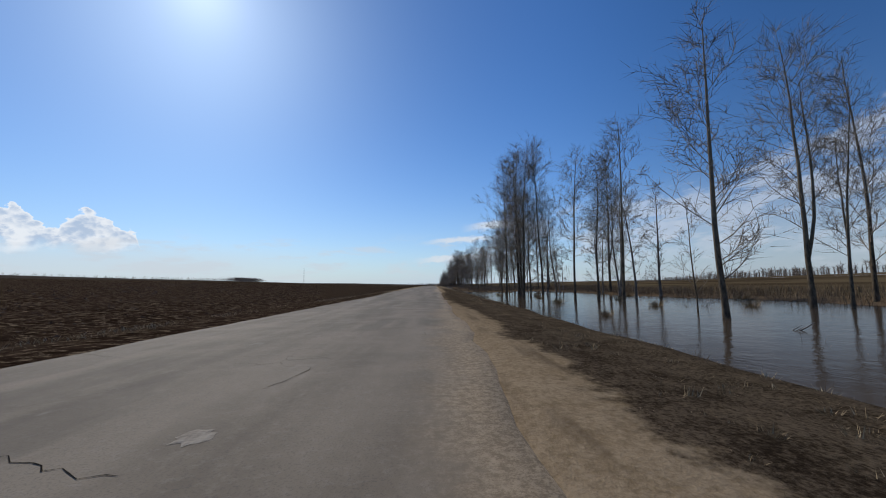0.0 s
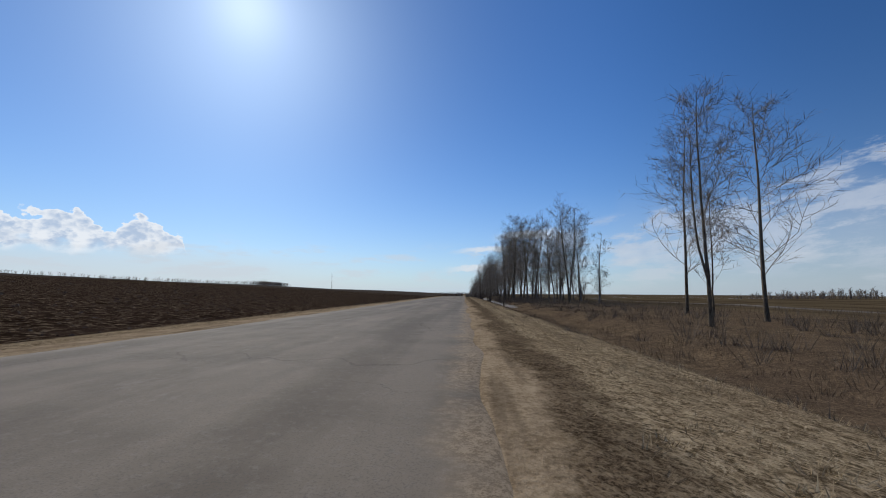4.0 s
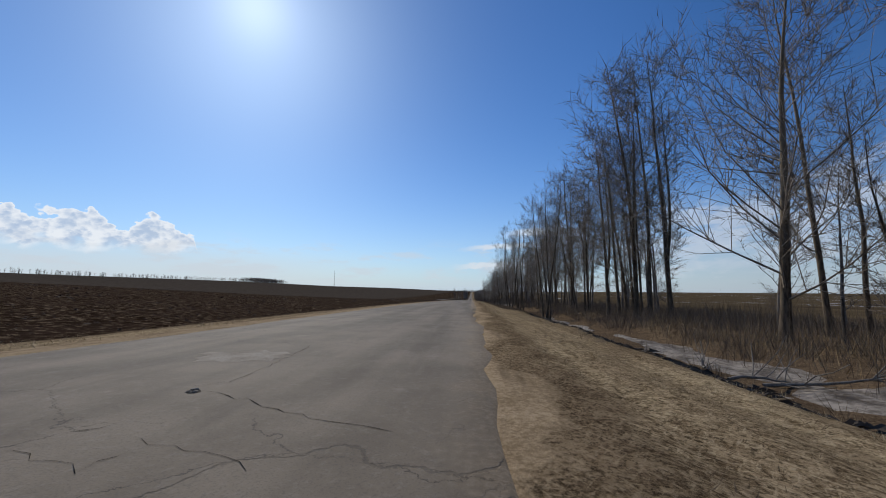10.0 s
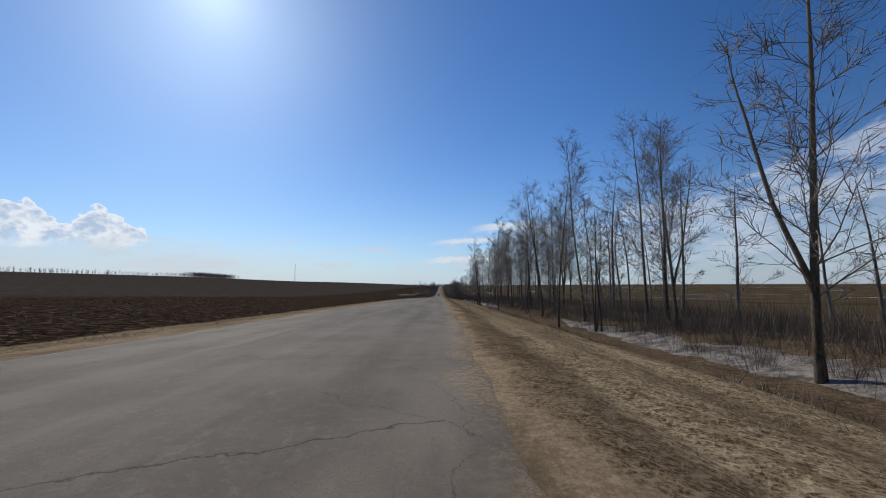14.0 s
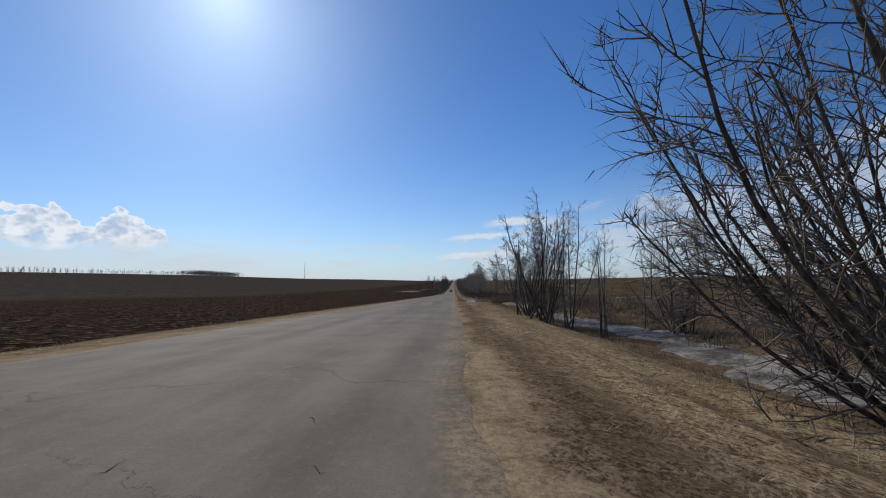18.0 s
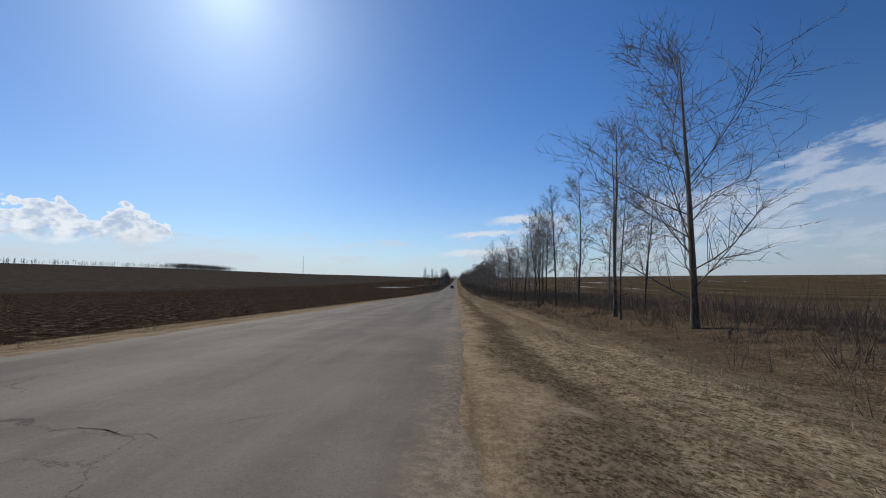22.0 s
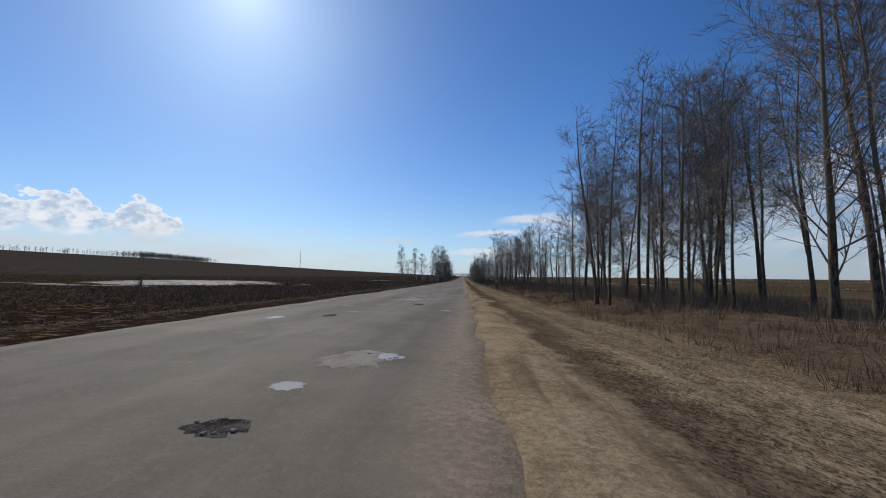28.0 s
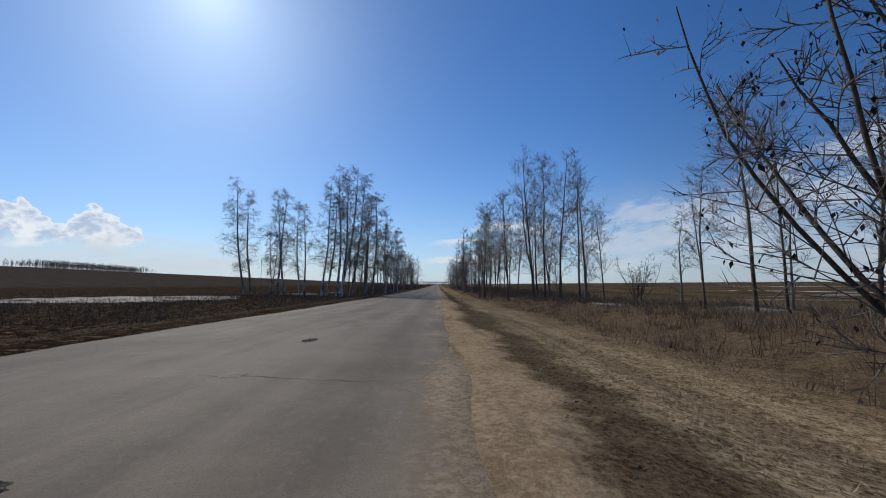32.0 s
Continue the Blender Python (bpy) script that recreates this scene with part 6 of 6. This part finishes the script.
# ---------------------------------------------------------------- the dark minivan in the other lane
M_PAINT = plain("dark_blue_paint", (0.010, 0.013, 0.024), (0.014, 0.018, 0.032), 0.8, 0.22, 0.0, spec=0.5, local=True)
M_GLASS = plain("tinted_glass", (0.006, 0.007, 0.008), (0.010, 0.011, 0.012), 1.0, 0.06, 0.0, spec=0.6, local=True)
M_RUBBER = plain("tyre_rubber", (0.012, 0.012, 0.012), (0.03, 0.03, 0.029), 8.0, 0.85, 0.3, local=True)
M_RIM = plain("alloy_rim", (0.30, 0.30, 0.31), (0.48, 0.48, 0.49), 5.0, 0.35, 0.0, metal=0.8, local=True)
M_TRIM = plain("black_plastic_trim", (0.012, 0.012, 0.012), (0.025, 0.025, 0.025), 9.0, 0.6, 0.1, local=True)
M_LAMP = plain("red_tail_lamp_glass", (0.16, 0.010, 0.008), (0.26, 0.02, 0.015), 3.0, 0.15, 0.0, spec=0.6, local=True)
M_PLATE = plain("white_plate", (0.55, 0.55, 0.54), (0.66, 0.66, 0.65), 6.0, 0.4, 0.0, local=True)


def bevelled_box(cx, cy, cz, sx, sy, sz, r=0.02, taper=0.0):
    bm = bmesh.new()
    bmesh.ops.create_cube(bm, size=1.0)
    for v in bm.verts:
        k = 1 - taper if v.co.z > 0 else 1
        v.co = Vector((cx + v.co.x * sx * k, cy + v.co.y * sy * k, cz + v.co.z * sz))
    bmesh.ops.bevel(bm, geom=bm.edges[:], offset=r, segments=2, affect="EDGES")
    return bm


def loft(sections):
    """Sections are rings of points; joined one to the next and closed at both ends."""
    bm = bmesh.new()
    rings = [[bm.verts.new(p) for p in s] for s in sections]
    n = len(rings[0])
    for a, b in zip(rings, rings[1:]):
        for i in range(n):
            bm.faces.new((a[i], a[(i + 1) % n], b[(i + 1) % n], b[i]))
    bm.faces.new(list(reversed(rings[0])))
    bm.faces.new(rings[-1])
    bmesh.ops.recalc_face_normals(bm, faces=bm.faces)
    for f in bm.faces:
        f.smooth = True
    return bm


def wheel_ring(x, y, z, r_out, r_in, wide, seg=20):
    bm = bmesh.new()
    prof = [(r_in, -wide / 2), (r_out * 0.93, -wide / 2), (r_out, -wide / 3), (r_out, wide / 3), (r_out * 0.93, wide / 2), (r_in, wide / 2)]
    rings = []
    for i in range(seg):
        a = 6.2832 * i / seg
        rings.append([bm.verts.new((x + o, y + math.cos(a) * r, z + math.sin(a) * r)) for r, o in prof])
    for i in range(seg):
        a, b = rings[i], rings[(i + 1) % seg]
        for j in range(len(prof)):
            k = (j + 1) % len(prof)
            bm.faces.new((a[j], a[k], b[k], b[j]))
    bmesh.ops.recalc_face_normals(bm, faces=bm.faces)
    return bm


def rim_disc(x, y, z, r, side):
    bm = bmesh.new()
    hub = bm.verts.new((x + side * 0.03, y, z))
    ring = []
    for i in range(20):
        a = 6.2832 * i / 20
        k = r if i % 4 < 2 else r * 0.97
        ring.append(bm.verts.new((x + side * (0.0 if i % 4 < 2 else -0.03), y + math.cos(a) * k, z + math.sin(a) * k)))
    for i in range(20):
        bm.faces.new((hub, ring[i], ring[(i + 1) % 20]))
    return bm


def motor_car(name, label, x, y, paint, low, slope):
    """A family car seen from behind; low is its height as a share of a minivan's."""
    car = tagged(new(name), label, "car")
    # along y: half width at the sill, shoulder and roof, with the heights of each
    ys = [(-2.30, 0.80, 0.84, 0.62, 0.40, 0.80, 1.10), (-2.22, 0.86, 0.89, 0.66, 0.30, 0.98, 1.42), (-1.95, 0.88, 0.91, 0.68, 0.26, 1.02, 1.66),
          (-1.2, 0.89, 0.92, 0.71, 0.25, 1.02, 1.71), (-0.2, 0.89, 0.92, 0.72, 0.25, 1.00, 1.71), (0.6, 0.89, 0.92, 0.70, 0.25, 0.98, 1.62),
          (1.25, 0.88, 0.90, 0.72, 0.26, 0.96, 1.22), (1.75, 0.86, 0.86, 0.70, 0.28, 0.88, 0.98), (2.15, 0.80, 0.78, 0.62, 0.32, 0.74, 0.82), (2.30, 0.70, 0.68, 0.55, 0.40, 0.62, 0.66)]
    secs = []
    for yy, a, b, c, z0, z1, z2 in ys:
        secs.append([(-a, yy, z0), (a, yy, z0), (b + 0.01, yy, (z0 + z1) / 2), (b, yy, z1), (c, yy, z2 - 0.06), (c - 0.1, yy, z2), (-c + 0.1, yy, z2), (-c, yy, z2 - 0.06), (-b, yy, z1), (-b - 0.01, yy, (z0 + z1) / 2)])
    body = part("body", loft(secs), paint, car)
    for s in (-1, 1):
        for y0, y1, t0, t1, nm in ((-1.9, -1.1, 0.0, 0.0, "side_window"), (-1.02, -0.12, 0.0, 0.0, "side_window"), (-0.05, 0.85, 0.0, 0.42, "side_window")):
            bm = bmesh.new()
            v = [bm.verts.new((s * 0.915, y0, 1.06)), bm.verts.new((s * 0.905, y1 + t1 * 0.3, 1.04)), bm.verts.new((s * 0.745, y1 - t1 * 0.8, 1.58)), bm.verts.new((s * 0.745, y0 + 0.06, 1.60))]
            q = [bm.verts.new(p.co - Vector((s * 0.05, 0, 0.012))) for p in v]
            bm.faces.new(v)
            bm.faces.new(q[::-1])
            for i in range(4):
                bm.faces.new((v[i], q[i], q[(i + 1) % 4], v[(i + 1) % 4]))
            bmesh.ops.recalc_face_normals(bm, faces=bm.faces)
            part(nm, bm, M_GLASS, car)
        part("tail_lamp", bevelled_box(s * 0.78, -2.24, 1.08, 0.16, 0.14, 0.42, 0.03), M_LAMP, car, "tall red tail lamp")
        part("mirror", bevelled_box(s * 1.0, 0.72, 1.08, 0.20, 0.12, 0.15, 0.03), paint, car)
        part("roof_rail", bevelled_box(s * 0.66, -0.6, 1.72, 0.04, 2.1, 0.04, 0.012), M_TRIM, car)
        for yy in (-1.42, 1.40):
            wheel = part("wheel", wheel_ring(s * 0.80, yy, 0.32, 0.32, 0.20, 0.20), M_RUBBER, car, "black rubber tyre")
            part("rim", rim_disc(s * 0.88, yy, 0.32, 0.205, s), M_RIM, wheel, "spoked alloy rim")
    bm = bmesh.new()
    v = [bm.verts.new(p) for p in ((-0.66, -2.285, 1.08), (0.66, -2.285, 1.08), (0.56, -2.06, 1.58), (-0.56, -2.06, 1.58))]
    q = [bm.verts.new(p.co + Vector((0, 0.05, -0.01))) for p in v]
    bm.faces.new(v)
    bm.faces.new(q[::-1])
    for i in range(4):
        bm.faces.new((v[i], q[i], q[(i + 1) % 4], v[(i + 1) % 4]))
    bmesh.ops.recalc_face_normals(bm, faces=bm.faces)
    part("rear_window", bm, M_GLASS, car)
    part("bumper", bevelled_box(0, -2.30, 0.50, 1.66, 0.16, 0.26, 0.05), paint, car)
    plate = part("number_plate", bevelled_box(0, -2.335, 0.92, 0.52, 0.03, 0.115, 0.008), M_PLATE, car, "white plate with dark bars")
    for i in range(6):
        part("bar", bevelled_box(-0.19 + i * 0.075, -2.353, 0.92, 0.045, 0.006, 0.07, 0.002), M_TRIM, plate)
    part("wiper", bevelled_box(0.1, -2.30, 1.12, 0.5, 0.02, 0.02, 0.006), M_TRIM, car)
    car.location = (x, y, float(road_top(x, y)))
    car.rotation_euler = (math.atan(slope), 0, 0)
    car.scale = (1.0, 1.0, low)
    return car


motor_car("minivan", "dark blue minivan standing on the opposite lane of the road", -2.35, 809.1, M_PAINT, 1.0, -0.006)


# ---------------------------------------------------------------- small things beside the road
M_POSTWOOD = plain("weathered_post_wood", (0.022, 0.018, 0.015), (0.085, 0.072, 0.06), 4.0, 0.9, 0.6)
M_DEADWOOD = plain("dead_branch_wood", (0.10, 0.085, 0.068), (0.27, 0.24, 0.20), 5.0, 0.9, 0.5)
M_GREEN = plain("green_enamel", (0.010, 0.075, 0.055), (0.016, 0.11, 0.08), 4.0, 0.5, 0.1)
M_ORANGE = plain("rusty_orange_plate", (0.22, 0.10, 0.045), (0.36, 0.18, 0.085), 6.0, 0.7, 0.2)
M_LID = plain("pale_sheet_metal", (0.30, 0.29, 0.27), (0.42, 0.41, 0.38), 6.0, 0.6, 0.1)


def ground_at(x, y):
    return float(land(x, y))


def post(x, y, h, r, lean, label):
    wood = Wood()
    z = ground_at(x, y)
    wood.tube([(x, y, z - 0.3), (x + lean * 0.5, y, z + h * 0.5), (x + lean, y, z + h)], [r * 1.08, r, r * 0.94], 8)
    n = wood.n
    wood.f.append(tuple(range(n - 8, n)))
    tagged(new("post", wood.mesh("post", M_POSTWOOD)), label, "post")


post(12.4, 290.8, 1.5, 0.045, 0.04, "thin weathered wooden post among the weeds")
post(14.7, 835.5, 1.9, 0.13, 0.02, "thick dark weathered post among the trees")
post(16.2, 843.2, 1.6, 0.09, -0.05, "dark weathered post among the trees")


def cabinet(x, y):
    root = tagged(new("utility_cabinet"), "small green utility cabinet with a pale lid beside the ditch", "cabinet")
    part("body", bevelled_box(0, 0, 0.42, 0.40, 0.34, 0.62, 0.012), M_GREEN, root)
    part("lid", bevelled_box(0, 0, 0.755, 0.46, 0.40, 0.04, 0.01), M_LID, root, "pale flat lid")
    part("base_plate", bevelled_box(0, 0, 0.055, 0.36, 0.30, 0.16, 0.01), M_ORANGE, root, "rusty orange foot")
    door = part("door", bevelled_box(0, -0.178, 0.42, 0.33, 0.018, 0.52, 0.006), M_GREEN, root)
    part("handle", bevelled_box(0.11, -0.195, 0.44, 0.025, 0.02, 0.10, 0.004), M_LID, door)
    root.location = (x, y, ground_at(x, y) - 0.02)
    root.rotation_euler = (0, 0.05, 0.35)


cabinet(6.0, 526.4)


def fallen_branch(x, y, length, turn, seed, label, r=0.035):
    rng = np.random.RandomState(seed)
    wood, twigs = Wood(), []
    z = ground_at(x, y)
    d = np.array([math.cos(turn), math.sin(turn), 0.12])
    pts, _ = branch_line(rng, (x, y, z + 0.05), d, length, 7, 0.10, 0.02)
    pts[:, 2] = np.maximum(pts[:, 2], land(pts[:, 0], pts[:, 1]) + 0.03)
    wood.tube(pts, np.linspace(r, 0.012, 8), 6)
    for i in range(7):
        k = rng.randint(1, 7)
        s = turned(rng, d / np.linalg.norm(d), rng.uniform(30, 70))
        s[2] = abs(s[2])
        bp, _ = branch_line(rng, pts[k], s, length * rng.uniform(0.2, 0.45), 3, 0.15, 0.03)
        twigs.append(Wood())
        twigs[-1].tube(bp, np.linspace(r * 0.4, 0.006, 4), 4)
    root = tagged(new("fallen_branch"), label, "branch")
    for nm, w_ in [("stem", wood)] + [("twig", q) for q in twigs]:
        ob = new(nm, w_.mesh(nm, M_DEADWOOD))
        ob.parent = root


fallen_branch(5.0, 285.0, 2.6, 0.5, 1, "broken bare branch lying across the snowy ditch")
fallen_branch(5.6, 286.8, 2.0, 1.2, 2, "broken bare branch lying across the snowy ditch", 0.03)
fallen_branch(6.2, 285.8, 2.4, -0.4, 3, "pale dead branch lying on the old snow", 0.045)
fallen_branch(7.6, 472.2, 4.5, 0.1, 4, "long thin dead branch lying on the old snow", 0.03)
fallen_branch(7.0, 474.5, 4.0, -0.1, 5, "long thin dead branch lying on the old snow", 0.028)
fallen_branch(10.0, 820.5, 1.6, 0.15, 6, "pale barkless branch lying in the weeds", 0.05)
fallen_branch(14.0, 23.1, 2.4, 0.2, 7, "dark driftwood lying in the flooded meadow", 0.06)
fallen_branch(9.5, 12.0, 1.9, -0.2, 8, "dark driftwood lying in the flooded meadow", 0.05)
fallen_branch(6.6, 222.5, 3.4, 1.0, 9, "bare branch lying in the ditch", 0.03)


def tussock(x, y, seed, size):
    """A dead sedge tussock that stands out of the water."""
    rng = np.random.RandomState(seed)
    n = 160
    a, s = rng.uniform(0, 6.283, n), rng.uniform(0, 1, n) ** 0.5 * size
    z = float(road_z(y)) - 0.72
    p = np.stack([x + np.cos(a) * s * 0.5, y + np.sin(a) * s * 0.5, np.full(n, z)], -1)
    h = rng.uniform(0.3, 0.75, n) * size
    tip = p + np.stack([np.cos(a) * h * 0.7, np.sin(a) * h * 0.7, h + 0.12], -1)
    off = np.stack([-np.sin(a), np.cos(a), a * 0], -1) * 0.012
    ob = soup("sedge_tussock", np.stack([p - off, p + off, tip], 1), M_REED, "dead sedge tussock standing in the meltwater", "grass")
    ob["kind"] = ""
    del ob["kind"]


# ---------------------------------------------------------------- a mast far off behind the ridge
def mast(x, y, h):
    root = tagged(new("radio_mast"), "thin far-off radio mast above the ridge", "mast")
    wood = Wood()
    z = ground_at(x, y)
    for i in range(3):
        a = i * 2.094
        wood.tube([(x + math.cos(a) * 2.2, y + math.sin(a) * 2.2, z), (x + math.cos(a) * 0.5, y + math.sin(a) * 0.5, z + h)], [0.5, 0.35], 4)
    ob = new("legs", wood.mesh("legs", M_POSTWOOD))
    ob.parent = root
    br = Wood()
    for k in range(14):
        zz = z + h * k / 14
        q = 2.2 - 1.7 * k / 14
        for i in range(3):
            a, b = i * 2.094, (i + 1) * 2.094
            br.tube([(x + math.cos(a) * q, y + math.sin(a) * q, zz), (x + math.cos(b) * q * 0.95, y + math.sin(b) * q * 0.95, zz + h / 14)], [0.2, 0.2], 3)
    ob = new("bracing", br.mesh("bracing", M_POSTWOOD))
    ob.parent = root


mast(-1250, 3650, 150)


# ---------------------------------------------------------------- tyre prints in the soft verge
M_SANDPRINT = plain("pressed_sand", (0.17, 0.125, 0.08), (0.32, 0.24, 0.155), 6.0, 1.0, 0.4, spec=0.0)
M_PRINT = plain("pressed_earth", (0.09, 0.064, 0.040), (0.23, 0.165, 0.105), 6.0, 1.0, 0.4, spec=0.0)


def tyre_print(x0, y0, x1, y1, label, material=None):
    """A row of pressed chevron lugs in damp earth."""
    rng = random.Random(int(x0 * 100))
    bm = bmesh.new()
    n = int(math.hypot(x1 - x0, y1 - y0) / 0.07)
    for i in range(n):
        t = i / n
        x, y = x0 + (x1 - x0) * t, y0 + (y1 - y0) * t
        z = ground_at(x, y) + 0.012
        for s in (-1, 1):
            c = [(0.008, 0.0), (0.12, 0.022), (0.12, 0.052), (0.008, 0.032)]
            lo = [bm.verts.new((x + s * px + rng.uniform(-0.01, 0.01), y + py, z - 0.02)) for px, py in c]
            hi = [bm.verts.new((v.co.x, v.co.y, z + rng.uniform(-0.004, 0.008))) for v in lo]
            bm.faces.new(hi)
            for k in range(4):
                bm.faces.new((lo[k], lo[(k + 1) % 4], hi[(k + 1) % 4], hi[k]))
    bmesh.ops.recalc_face_normals(bm, faces=bm.faces)
    tagged(part("tyre_print", bm, material or M_PRINT, None), label, "tyre print", kind="structure")


tyre_print(0.95, 774.3, 1.15, 779.5, "tyre print pressed into the damp sandy verge")
tyre_print(1.45, 774.7, 1.35, 777.9, "tyre print pressed into the damp sandy verge")
for i, (x, y, s) in enumerate([(13.5, 24, 0.7), (9.2, 30, 0.8), (16, 34, 0.7), (10.5, 40, 0.6), (18, 22, 0.8), (12, 47, 0.7), (8.2, 52, 0.6), (20, 40, 0.9), (22, 52, 0.9), (15, 56, 0.8), (7.6, 18, 0.5), (24, 30, 1.0)]):
    tussock(x, y, 60 + i, s)
for x, y, h in ((-37, 853.4, 1.5), (-24.5, 863.5, 1.2), (-17, 912.7, 0.9), (-30, 943.8, 1.1)):
    plant("S", x, y, h)
# trees that fill the belt behind its front row
grove(440, [("A", 28.0, 12.9, 13.5), ("A", 24.2, 14.4, 15.0), ("A", 17.7, 19.2, 16.2), ("A", 22.8, 11.3, 12.8), ("A", 21.3, 14.6, 14.6), ("A", 22.5, 18.7, 15.2), ("A", 20.0, 22.4, 16.0)])
grove(760, [("L", 31.9, 10.4, 9.6), ("A", 31.3, 11.0, 8.8), ("T", 29.6, 12.0, 5.2)])
